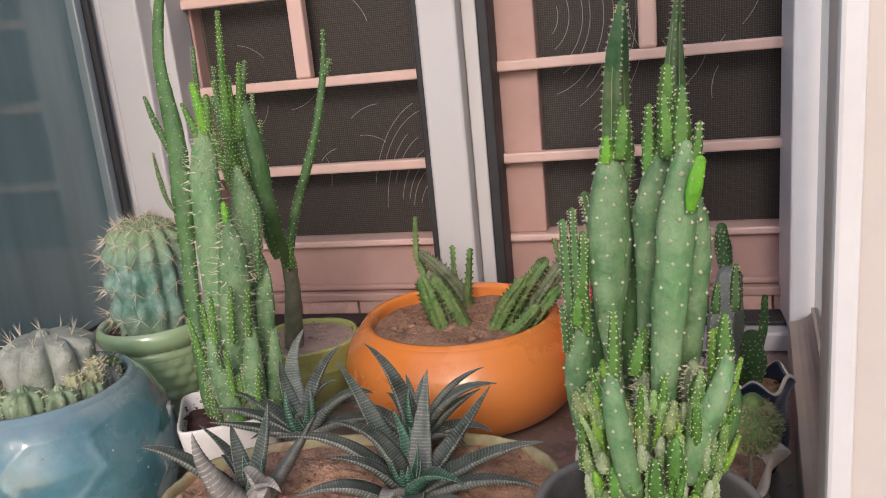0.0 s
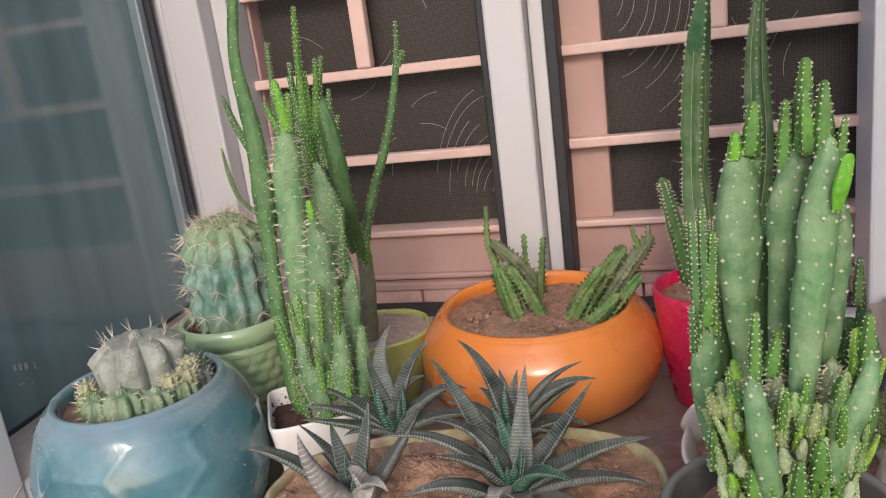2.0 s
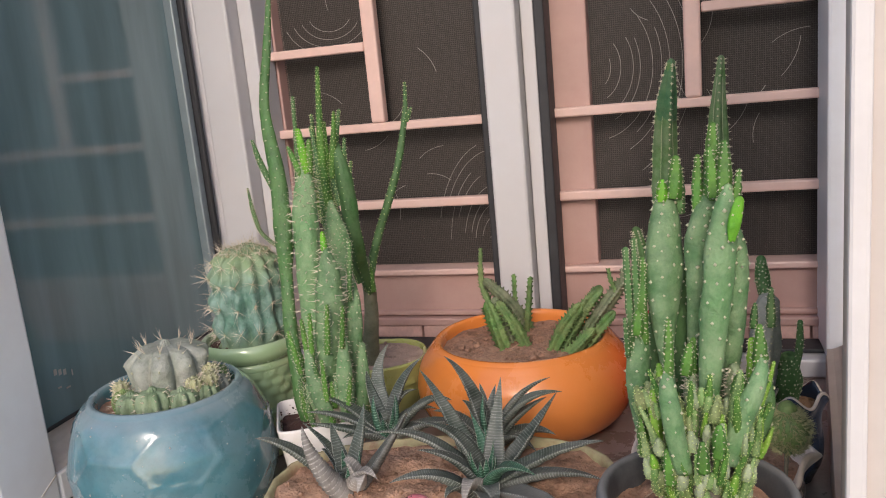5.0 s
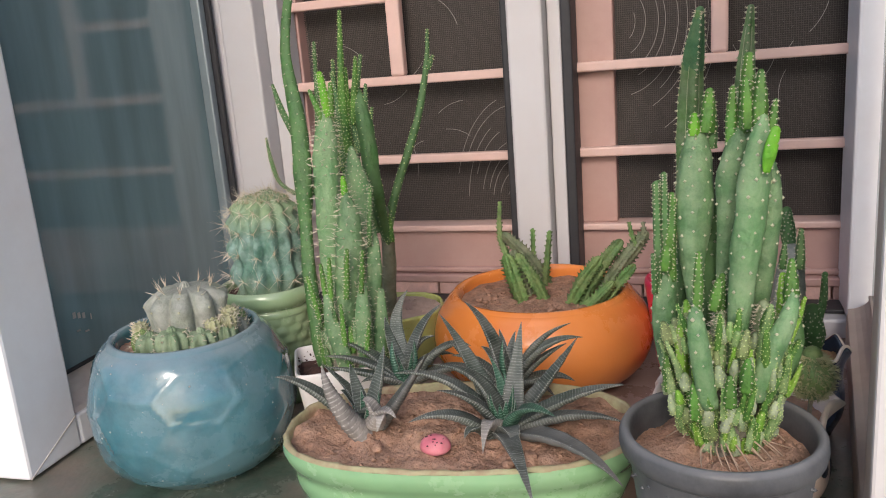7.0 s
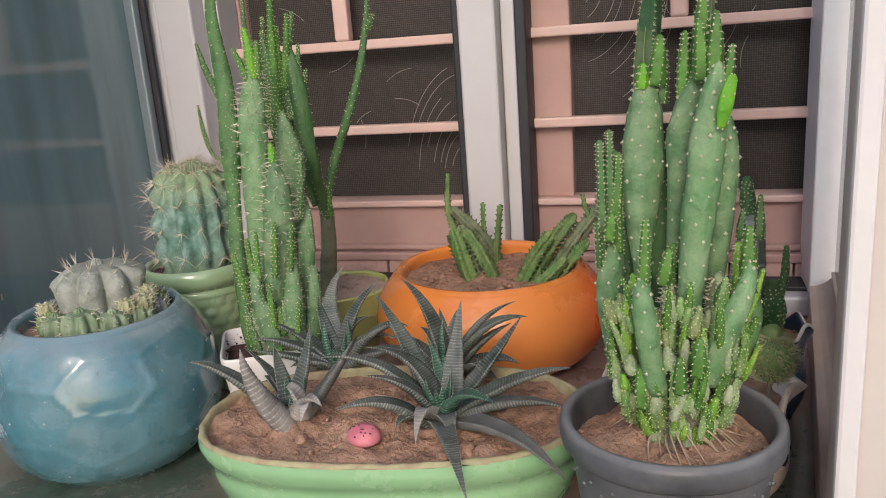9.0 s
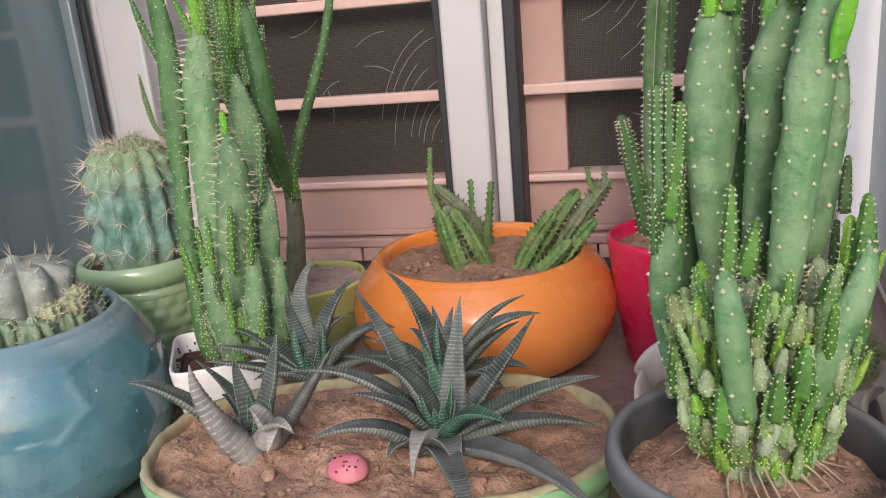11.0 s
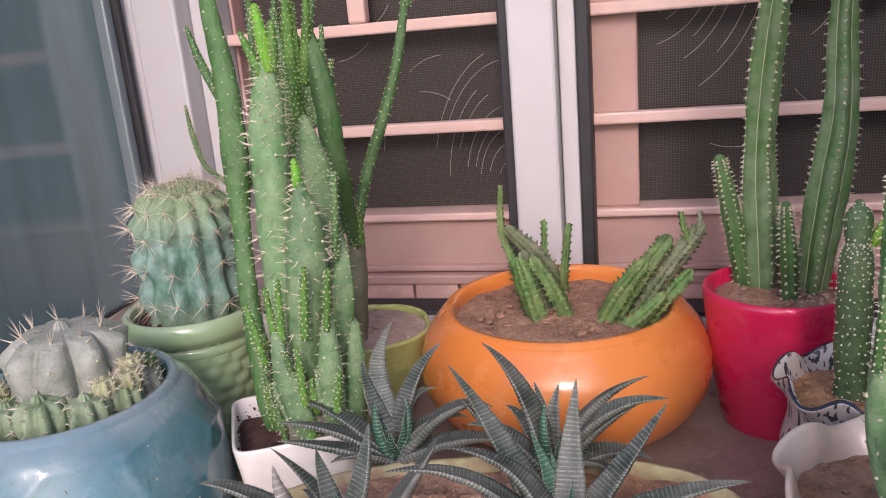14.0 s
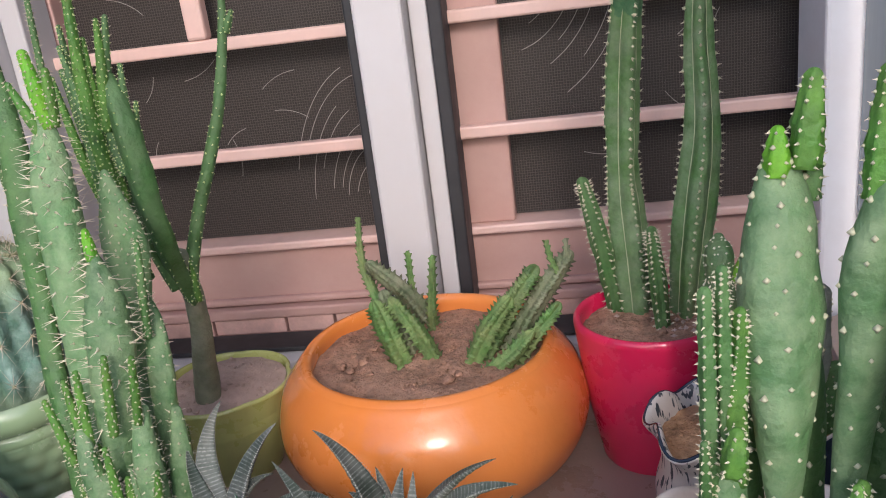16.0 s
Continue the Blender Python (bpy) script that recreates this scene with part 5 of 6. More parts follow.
stems_of(opuntia, [
    (M_CACTUS, [(0.2566, 0.6800, 0.1787, 0.0036), (0.2535, 0.6809, 0.2065, 0.0040), (0.2530, 0.6823, 0.2335, 0.0072), (0.2536, 0.6880, 0.2590, 0.0106), (0.2547, 0.6930, 0.2801, 0.0092), (0.2553, 0.6960, 0.2950, 0.0056), (0.2551, 0.6970, 0.3024, 0.0028)], col),
    (M_CACTUS, [(0.2472, 0.6640, 0.1516, 0.0047), (0.2406, 0.6760, 0.1701, 0.0054), (0.2380, 0.6804, 0.1922, 0.0068), (0.2386, 0.6824, 0.2128, 0.0065), (0.2404, 0.6830, 0.2265, 0.0023)], col),
    (M_CACTUS, [(0.2682, 0.6824, 0.1923, 0.0036), (0.2694, 0.6825, 0.2244, 0.0046), (0.2712, 0.6810, 0.2513, 0.0064), (0.2730, 0.6810, 0.2748, 0.0079), (0.2759, 0.6810, 0.2914, 0.0065), (0.2783, 0.6810, 0.3006, 0.0032)], col),
    (M_CACTUS, [(0.2737, 0.6600, 0.1780, 0.0047), (0.2754, 0.6580, 0.2032, 0.0056), (0.2775, 0.6590, 0.2287, 0.0069), (0.2803, 0.6610, 0.2554, 0.0079), (0.2831, 0.6630, 0.2793, 0.0077), (0.2851, 0.6640, 0.2960, 0.0056), (0.2864, 0.6640, 0.3057, 0.0023)], col),
    (M_CACTUS_DARK, [(0.2600, 0.6840, 0.1500, 0.0050), (0.2490, 0.6960, 0.1850, 0.0058), (0.2470, 0.7000, 0.2100, 0.0058), (0.2475, 0.7010, 0.2380, 0.0026)], col),
    (M_CACTUS_DARK, [(0.2640, 0.6860, 0.1500, 0.0052), (0.2630, 0.6980, 0.1900, 0.0062), (0.2635, 0.7010, 0.2250, 0.0060), (0.2645, 0.7010, 0.2560, 0.0026)], col),
    (M_CACTUS_DARK, [(0.2720, 0.6860, 0.1500, 0.0052), (0.2790, 0.6960, 0.1900, 0.0060), (0.2815, 0.6980, 0.2200, 0.0058), (0.2820, 0.6980, 0.2500, 0.0026)], col),
    (M_KNOB, [(0.2520, 0.6700, 0.1500, 0.0030), (0.2480, 0.6740, 0.1680, 0.0036), (0.2485, 0.6750, 0.1900, 0.0018)], shoot),
    (M_CACTUS_NEW, [(0.2873, 0.6550, 0.2804, 0.0017), (0.2888, 0.6540, 0.2902, 0.0036), (0.2911, 0.6540, 0.3006, 0.0025)], {"name": "young_pad", "shape": {"flat": 0.4, "facing": 0.3}, "gap": 0.02, "label": "bright green young pad"}),
    (M_CACTUS, [(0.2846, 0.6800, 0.1891, 0.0042), (0.2876, 0.6720, 0.2187, 0.0050), (0.2903, 0.6710, 0.2490, 0.0054), (0.2914, 0.6690, 0.2700, 0.0046), (0.2904, 0.6670, 0.2825, 0.0026)], col),
    (M_CACTUS, [(0.2830, 0.6480, 0.1656, 0.0049), (0.2892, 0.6460, 0.1864, 0.0055), (0.2955, 0.6480, 0.2029, 0.0054), (0.3000, 0.6520, 0.2143, 0.0037), (0.3011, 0.6540, 0.2220, 0.0015)], col),
    (M_CACTUS_DARK, [(0.2880, 0.6620, 0.1551, 0.0047), (0.2970, 0.6680, 0.1713, 0.0058), (0.3033, 0.6740, 0.1873, 0.0056), (0.3053, 0.6780, 0.1994, 0.0023)], col),
    (M_CACTUS, [(0.2615, 0.6400, 0.1635, 0.0046), (0.2584, 0.6360, 0.1826, 0.0049), (0.2561, 0.6360, 0.1996, 0.0051), (0.2548, 0.6380, 0.2116, 0.0042), (0.2550, 0.6400, 0.2172, 0.0019)], col),
    (M_CACTUS_BRIGHT, [(0.2554, 0.6400, 0.2151, 0.0025), (0.2558, 0.6410, 0.2295, 0.0026), (0.2562, 0.6420, 0.2436, 0.0012)], shoot),
    (M_CACTUS_NEW, [(0.2536, 0.6930, 0.2954, 0.0030), (0.2539, 0.6935, 0.3007, 0.0031), (0.2541, 0.6940, 0.3060, 0.0018)], shoot),
    (M_CACTUS_BRIGHT, [(0.2603, 0.6940, 0.2970, 0.0039), (0.2610, 0.6940, 0.3077, 0.0039), (0.2618, 0.6940, 0.3181, 0.0023)], shoot),
    (M_CACTUS_DARK, [(0.2630, 0.6980, 0.2879, 0.0026), (0.2634, 0.6980, 0.3003, 0.0026), (0.2639, 0.6980, 0.3125, 0.0013)], shoot),
    (M_CACTUS_BRIGHT, [(0.2716, 0.6810, 0.2916, 0.0029), (0.2722, 0.6810, 0.3060, 0.0030), (0.2727, 0.6810, 0.3201, 0.0015)], shoot),
    (M_CACTUS_BRIGHT, [(0.2783, 0.6810, 0.2975, 0.0042), (0.2794, 0.6810, 0.3167, 0.0043), (0.2803, 0.6810, 0.3354, 0.0022)], shoot),
    (M_CACTUS_BRIGHT, [(0.2803, 0.6720, 0.3003, 0.0033), (0.2795, 0.6720, 0.3123, 0.0034), (0.2785, 0.6720, 0.3241, 0.0017)], shoot),
    (M_CACTUS_BRIGHT, [(0.2851, 0.6670, 0.2986, 0.0037), (0.2852, 0.6685, 0.3132, 0.0038), (0.2854, 0.6700, 0.3276, 0.0017)], shoot),
    (M_CACTUS_BRIGHT, [(0.2899, 0.6650, 0.2966, 0.0022), (0.2909, 0.6650, 0.3053, 0.0022), (0.2919, 0.6650, 0.3140, 0.0011)], shoot),
    (M_CACTUS_BRIGHT, [(0.2398, 0.6825, 0.2243, 0.0030), (0.2416, 0.6810, 0.2440, 0.0030), (0.2434, 0.6820, 0.2626, 0.0015)], shoot),
    (M_CACTUS_DARK, [(0.2330, 0.6777, 0.2118, 0.0017), (0.2328, 0.6758, 0.2232, 0.0016), (0.2324, 0.6740, 0.2345, 0.0011)], shoot),
    (M_CACTUS_BRIGHT, [(0.2391, 0.6740, 0.2267, 0.0034), (0.2394, 0.6725, 0.2326, 0.0035), (0.2397, 0.6720, 0.2383, 0.0020)], shoot),
    (M_CACTUS_BRIGHT, [(0.2998, 0.6550, 0.2070, 0.0038), (0.2998, 0.6555, 0.2215, 0.0038), (0.2999, 0.6560, 0.2359, 0.0017)], shoot),
    (M_CACTUS_BRIGHT, [(0.2636, 0.6600, 0.2088, 0.0033), (0.2648, 0.6600, 0.2165, 0.0034), (0.2659, 0.6600, 0.2241, 0.0018)], shoot),
    (M_CACTUS_BRIGHT, [(0.2785, 0.6360, 0.1750, 0.0037), (0.2788, 0.6350, 0.1829, 0.0037), (0.2791, 0.6340, 0.1907, 0.0019)], shoot),
    (M_CACTUS_BRIGHT, [(0.2710, 0.6340, 0.1668, 0.0033), (0.2709, 0.6330, 0.1748, 0.0033), (0.2708, 0.6320, 0.1827, 0.0017)], shoot),
    (M_CACTUS_BRIGHT, [(0.2547, 0.6400, 0.1563, 0.0031), (0.2542, 0.6390, 0.1657, 0.0031), (0.2537, 0.6380, 0.1750, 0.0017)], shoot),
    (M_CACTUS_BRIGHT, [(0.2410, 0.6600, 0.1625, 0.0032), (0.2403, 0.6600, 0.1718, 0.0033), (0.2396, 0.6600, 0.1811, 0.0016)], shoot),
    (M_CACTUS_BRIGHT, [(0.2883, 0.6500, 0.1999, 0.0037), (0.2891, 0.6500, 0.2063, 0.0038), (0.2900, 0.6500, 0.2126, 0.0020)], shoot),
    (M_CACTUS_DARK, [(0.2352, 0.6800, 0.2080, 0.0022), (0.2348, 0.6800, 0.2420, 0.0024), (0.2342, 0.6800, 0.2720, 0.0018)], shoot),
    (M_CACTUS_DARK, [(0.2395, 0.6810, 0.2150, 0.0021), (0.2388, 0.6810, 0.2520, 0.0023), (0.2384, 0.6810, 0.2770, 0.0016)], shoot),
    (M_CACTUS_BRIGHT, [(0.2425, 0.6810, 0.2180, 0.0022), (0.2420, 0.6810, 0.2440, 0.0024), (0.2425, 0.6810, 0.2660, 0.0016)], shoot),
    (M_CACTUS_BRIGHT, [(0.2660, 0.6700, 0.1900, 0.0030), (0.2672, 0.6700, 0.2080, 0.0034), (0.2680, 0.6700, 0.2240, 0.0018)], shoot),
    (M_KNOB, [(0.2650, 0.6520, 0.1700, 0.0032), (0.2662, 0.6500, 0.1900, 0.0036), (0.2668, 0.6500, 0.2060, 0.0020)], shoot),
    (M_SHOOT_DOT, [(0.2960, 0.6620, 0.1850, 0.0030), (0.2968, 0.6620, 0.2080, 0.0034), (0.2966, 0.6620, 0.2270, 0.0018)], shoot),
    (M_KNOB, [(0.2900, 0.6560, 0.1800, 0.0034), (0.2912, 0.6550, 0.1960, 0.0036), (0.2915, 0.6550, 0.2090, 0.0020)], shoot),
    (M_SHOOT_DOT, [(0.2480, 0.6540, 0.1700, 0.0030), (0.2472, 0.6530, 0.1880, 0.0034), (0.2470, 0.6530, 0.2010, 0.0018)], shoot),
    (M_WOOLLY, [(0.2680, 0.6700, 0.1750, 0.0045), (0.2670, 0.6700, 0.1950, 0.0050), (0.2672, 0.6700, 0.2060, 0.0030)], {"name": "old_stem", "gap": 0.0030, "size": 0.0008, "spines": 2, "length": 0.0030, "label": "pale fuzzy old stem"}),
    (M_WOOLLY, [(0.2865, 0.6660, 0.1750, 0.0045), (0.2880, 0.6660, 0.1980, 0.0050), (0.2882, 0.6660, 0.2100, 0.0030)], {"name": "old_stem", "gap": 0.0030, "size": 0.0008, "spines": 2, "length": 0.0030, "label": "pale fuzzy old stem"}),
    (M_CACTUS_DARK, [(0.3122, 0.7350, 0.2103, 0.0026), (0.3123, 0.7350, 0.2219, 0.0026), (0.3125, 0.7350, 0.2334, 0.0014)], shoot),
    (M_CACTUS_DARK, [(0.3012, 0.7200, 0.2144, 0.0023), (0.3018, 0.7200, 0.2215, 0.0023), (0.3024, 0.7200, 0.2286, 0.0012)], shoot),
], "column", br, seg=14)
rng = random.Random(12)
young = Bristles(4)
for k in range(285):
    a = rng.uniform(math.pi * 0.85, 2.15 * math.pi) if k % 4 else rng.uniform(0, 2 * math.pi)
    q = rng.uniform(0.55, 1.0)
    z = 0.129 + 0.068 * rng.random() ** 1.25
    spread = 0.014 + 0.013 * min(1.0, (z - 0.126) / 0.030)
    p = Vector((0.270 + spread * 1.15 * q * math.cos(a), 0.664 + spread * q * math.sin(a), z))
    d = Vector((math.cos(a) * 0.30 + rng.uniform(-0.25, 0.25), math.sin(a) * 0.30 + rng.uniform(-0.25, 0.25), 1)).normalized()
    long = rng.random() < 0.35
    ln = rng.uniform(0.012, 0.024) if long else rng.uniform(0.0035, 0.010)
    r = rng.uniform(0.0012, 0.0019) if long else rng.uniform(0.0013, 0.0028)
    s = Stem([(*p, r), (*(p + d * ln * 0.5 + Vector((0, 0, 0.001))), r * 1.12), (*(p + d * ln + Vector((0, 0, 0.003))), r * 0.6)], seg=10, seed=k, steps=8, wobble=0.16)
    part("offset", s.mesh(), rng.choice((M_CACTUS_BRIGHT, M_KNOB, M_SHOOT_DOT) if long else (M_KNOB, M_OLIVE, M_WOOLLY, M_SHOOT_DOT, M_WOOLLY)), opuntia)
    young.cover(s, 0.0023, 0.00045, 0 if k % 2 else 1, 0.0010)
br.finish(opuntia, M_AREOLE)
young.finish(opuntia, M_AREOLE_GREEN, M_AREOLE_GREEN, "offset_wool", "offset_fuzz")
for k in range(36):
    a = rng.uniform(0, 2 * math.pi)
    r0, r1 = rng.uniform(0.004, 0.012), rng.uniform(0.014, 0.034)
    pts = [(0.270 + r0 * math.cos(a), 0.662 + r0 * math.sin(a), 0.137, 0.0006), (0.270 + (r0 + r1) / 2 * math.cos(a + 0.15), 0.662 + (r0 + r1) / 2 * math.sin(a + 0.15), 0.138 + rng.uniform(-0.002, 0.004), 0.0005), (0.270 + r1 * math.cos(a + 0.4), 0.662 + r1 * math.sin(a + 0.4), 0.129, 0.0003)]
    part("root", Stem(pts, seg=5, steps=8).mesh(), M_ROOT, opuntia, "dry straw-coloured root")

# ribbed columns in the red pot
torch = thing("cactus", "ribbed green column cactus with pale areoles", "cactus", (RX, RY, H0 + 0.086))
br = Bristles(5)
rib = {"ribs": 4, "depth": 0.33, "sharp": 0.75, "seg": 48, "wobble": 0.035}
M_TORCH_TIP = cactus_material("column_tip_green", (0.045, 0.140, 0.060), 0.6, dust=(0.19, 0.30, 0.15))
M_SEAM = material("pale_furrow", (0.34, 0.38, 0.24), 0.7, scale=150, amount=0.2)


def torch_column(points, facing, seed, furrows):
    """A square column: flat faces with a pale furrow down the middle and woolly areoles along the edges."""
    s = Stem(points, seed=seed, facing=facing, **rib)
    col = part("column", s.mesh(), M_RED_CACTUS, torch)
    n = len(s.centers)
    for f in furrows:
        pts = [(*(s.point(i, f) + s.normal(i, f) * 0.0001), 0.0004) for i in range(2, n - 8, 3)]
        part("furrow", Stem(pts, seg=5, wobble=0, steps=len(pts) * 2).mesh(), M_SEAM, col, "pale line down the column")
    br.cover(s, 0.0062, 0.0013, 4, 0.0030)
    return s


torch_column([(0.251, 1.030, 0.099, 0.0112), (0.249, 1.030, 0.150, 0.0138), (0.246, 1.030, 0.195, 0.0130), (0.245, 1.026, 0.225, 0.0112), (0.247, 1.020, 0.275, 0.0118), (0.250, 1.003, 0.325, 0.0096), (0.256, 0.985, 0.367, 0.0036)], -1.22, 1, (math.pi / 4, -math.pi / 4))
torch_column([(0.281, 1.022, 0.100, 0.0100), (0.285, 1.020, 0.150, 0.0128), (0.291, 1.021, 0.200, 0.0138), (0.296, 1.023, 0.245, 0.0112), (0.295, 1.025, 0.310, 0.0086), (0.299, 1.024, 0.368, 0.0030)], -1.65, 2, (math.pi / 4, -math.pi / 4))
thin_rib = {"shape": {"ribs": 6, "depth": 0.3, "seg": 36}, "gap": 0.0046, "size": 0.0010, "spines": 4, "length": 0.0034}
tip_rib = {"shape": {**rib, "facing": -1.22}, "gap": 0.0055, "size": 0.0012, "spines": 4, "length": 0.0030, "name": "growing_tip", "label": "dark blue-green growing tip"}
stems_of(torch, [
    (M_CACTUS_DARK, [(0.240, 1.030, 0.098, 0.0056), (0.228, 1.026, 0.167, 0.0070), (0.218, 1.024, 0.213, 0.0042)], thin_rib),
    (M_CACTUS_DARK, [(0.265, 1.000, 0.099, 0.0046), (0.261, 0.995, 0.155, 0.0056), (0.258, 0.992, 0.186, 0.0034)], thin_rib),
    (M_TORCH_TIP, [(0.2497, 1.006, 0.318, 0.0100), (0.2512, 0.999, 0.333, 0.0094), (0.2535, 0.992, 0.350, 0.0070), (0.2562, 0.985, 0.3685, 0.0036)], tip_rib),
], "column", br)
br.finish(torch)

# toothed stems in the orange bowl
def toothed(points, seed, parent, name="stem"):
    """A four-angled stem with hollow sides; each angle is a row of hooked teeth."""
    s = Stem(points, ribs=4, depth=0.50, sharp=1.3, seg=32, steps=60, wobble=0.10, twist=0.5, seed=seed, facing=0.4 + seed)
    vs, fs = s.mesh()
    n = len(s.centers)
    step = s.length / (n - 5)
    gap = max(2.0, 0.0048 / step)
    for j in range(4):
        i = 1.0 + gap * (0.5 if j % 2 else 0.0)
        while i < n - 4:
            k = int(i)
            a = 2 * math.pi * j / 4
            p, out = s.point(k, a), s.normal(k, a)
            d, r = s.frames[k][0], max(s.radii[k], 0.0016)
            w = d.cross(out).normalized() * r * 0.48
            o = len(vs)
            q = p - out * r * 0.30
            vs.extend(tuple(v) for v in (q - d * 0.0030, q + w, q + d * 0.0019, q - w, p + out * (0.0010 + r * 0.30) + d * 0.0015))
            fs.extend(((o, o + 1, o + 4), (o + 1, o + 2, o + 4), (o + 2, o + 3, o + 4), (o + 3, o, o + 4)))
            i += gap
    return part(name, (vs, fs), M_STAPELIA_OLD if seed in (1, 6) else M_STAPELIA, parent)


for label, at, stems in (
    ("clump of toothed green succulent stems, some upright", (0.085, 1.02, 0.096), [
        [(0.086, 1.000, 0.093, 0.0036), (0.069, 1.030, 0.125, 0.0036), (0.053, 1.050, 0.156, 0.0034), (0.053, 1.056, 0.192, 0.0017)],
        [(0.105, 1.060, 0.090, 0.0072), (0.084, 1.050, 0.130, 0.0070), (0.060, 1.045, 0.158, 0.0048)],
        [(0.080, 1.060, 0.096, 0.0026), (0.085, 1.060, 0.123, 0.0030), (0.086, 1.060, 0.161, 0.0020)],
        [(0.101, 1.044, 0.095, 0.0028), (0.103, 1.040, 0.124, 0.0036), (0.108, 1.039, 0.163, 0.0024)],
        [(0.091, 0.990, 0.090, 0.0068), (0.082, 0.985, 0.125, 0.0080), (0.075, 0.985, 0.149, 0.0057)],
        [(0.114, 0.995, 0.092, 0.0053), (0.099, 0.990, 0.128, 0.0065), (0.086, 0.990, 0.150, 0.0048)],
        [(0.096, 1.005, 0.090, 0.0060), (0.086, 1.008, 0.121, 0.0067), (0.075, 1.012, 0.147, 0.0043)]]),
    ("clump of thick toothed green succulent stems leaning over", (0.15, 1.0, 0.096), [
        [(0.136, 0.992, 0.092, 0.0076), (0.159, 1.000, 0.131, 0.0083), (0.180, 1.010, 0.157, 0.0063)],
        [(0.154, 1.000, 0.094, 0.0073), (0.181, 1.010, 0.134, 0.0075), (0.204, 1.015, 0.165, 0.0055)],
        [(0.130, 0.990, 0.092, 0.0065), (0.148, 0.985, 0.127, 0.0069), (0.163, 0.985, 0.147, 0.0052)],
        [(0.158, 0.985, 0.094, 0.0059), (0.182, 0.985, 0.125, 0.0059), (0.195, 0.985, 0.141, 0.0042)],
        [(0.140, 0.976, 0.096, 0.0057), (0.160, 0.974, 0.110, 0.0064), (0.176, 0.975, 0.127, 0.0044)],
        [(0.198, 1.010, 0.155, 0.0018), (0.193, 1.010, 0.167, 0.0024), (0.191, 1.010, 0.178, 0.0014)],
        [(0.202, 1.012, 0.157, 0.0018), (0.204, 1.012, 0.168, 0.0022), (0.204, 1.012, 0.178, 0.0014)]])):
    plant = thing("succulent", label, "succulent", at, group="toothed succulents in the orange bowl")
    for k, pts in enumerate(stems):
        toothed(pts, k, plant)

# barrel cactus in the sage pot
CX, CY = -0.150, 0.918
barrel = thing("cactus", "blue-green barrel cactus with pale crown and long spines", "cactus", (CX, CY, H0 + 0.090))
br = Bristles(7)
prof = [(CX, CY, 0.113, 0.030), (CX, CY, 0.130, 0.0345), (CX, CY, 0.160, 0.0370), (CX, CY, 0.192, 0.0365), (CX + 0.001, CY, 0.216, 0.0325), (CX + 0.002, CY, 0.229, 0.0210), (CX + 0.002, CY, 0.231, 0.0050)]
RIBS, ROWS = 14, 8
s = Stem(prof, ribs=RIBS, depth=0.15, seg=126, steps=60, wobble=0.03, sharp=0.85, knob=0.06, knobs=ROWS, seed=4)
part("body", s.mesh(), M_CACTUS_BLUE, barrel)
for k in range(ROWS):
    for j in range(RIBS):
        i = int(2 + len(s.centers) * (k + 0.0) / ROWS)
        i = min(max(1, i + br.rng.choice((-1, 0, 0, 1))), len(s.centers) - 5)
        a = 2 * math.pi * j / RIBS
        p, out = s.point(i, a), s.normal(i, a)
        br.tuft(p, 0.0015)
        for q in range(13):
            w = Vector((br.rng.uniform(-1, 1), br.rng.uniform(-1, 1), br.rng.uniform(-1, 1)))
            br.spine(p, out * 0.5 + w * 0.95, br.rng.uniform(0.008, 0.018), 0.00023)
for k in range(150):
    a, q = br.rng.uniform(0, 6.283), math.sqrt(br.rng.random()) * 0.025
    p = Vector((CX + 0.001 + q * math.cos(a), CY + q * math.sin(a), 0.2330 - q * q * 11))
    br.tuft(p, br.rng.uniform(0.0010, 0.0021))
    if k % 2 == 0:
        br.spine(p, Vector((math.cos(a) * 0.5, math.sin(a) * 0.5, 1)), br.rng.uniform(0.005, 0.011), 0.0003)
br.finish(barrel, M_CACTUS_PALE, M_SPINE, "wool")

# grey ribbed cactus with small offsets in the blue pot
grey = thing("cactus", "grey-green ribbed globe cactus ringed by small spiny offsets", "cactus", (BX, BY, H0 + 0.098))
br = Bristles(8)


def globe(center, r, h, ribs, mat, name, spines, length, depth=0.3, seg=90):
    cx, cy, cz = center
    pts = [(cx, cy, cz, r * 0.8), (cx, cy, cz + h * 0.35, r), (cx, cy, cz + h * 0.68, r * 0.97), (cx, cy, cz + h * 0.90, r * 0.74), (cx, cy, cz + h * 0.93, r * 0.28)]
    s = Stem(pts, ribs=ribs, depth=depth, seg=seg, steps=20, wobble=0.03, sharp=0.45, seed=cx * 100)
    part(name, s.mesh(), mat, grey)
    for i in (6, 11, 15):
        for j in range(ribs):
            a = 2 * math.pi * j / ribs
            p, out = s.point(i, a), s.normal(i, a)
            br.tuft(p, 0.0009)
            for q in range(spines):
                w = Vector((br.rng.uniform(-1, 1), br.rng.uniform(-1, 1), br.rng.uniform(-0.6, 1)))
                br.spine(p, out + w * 0.75 + Vector((0, 0, 0.5 if i > 10 else 0)), length * br.rng.uniform(0.6, 1.1), 0.00035)


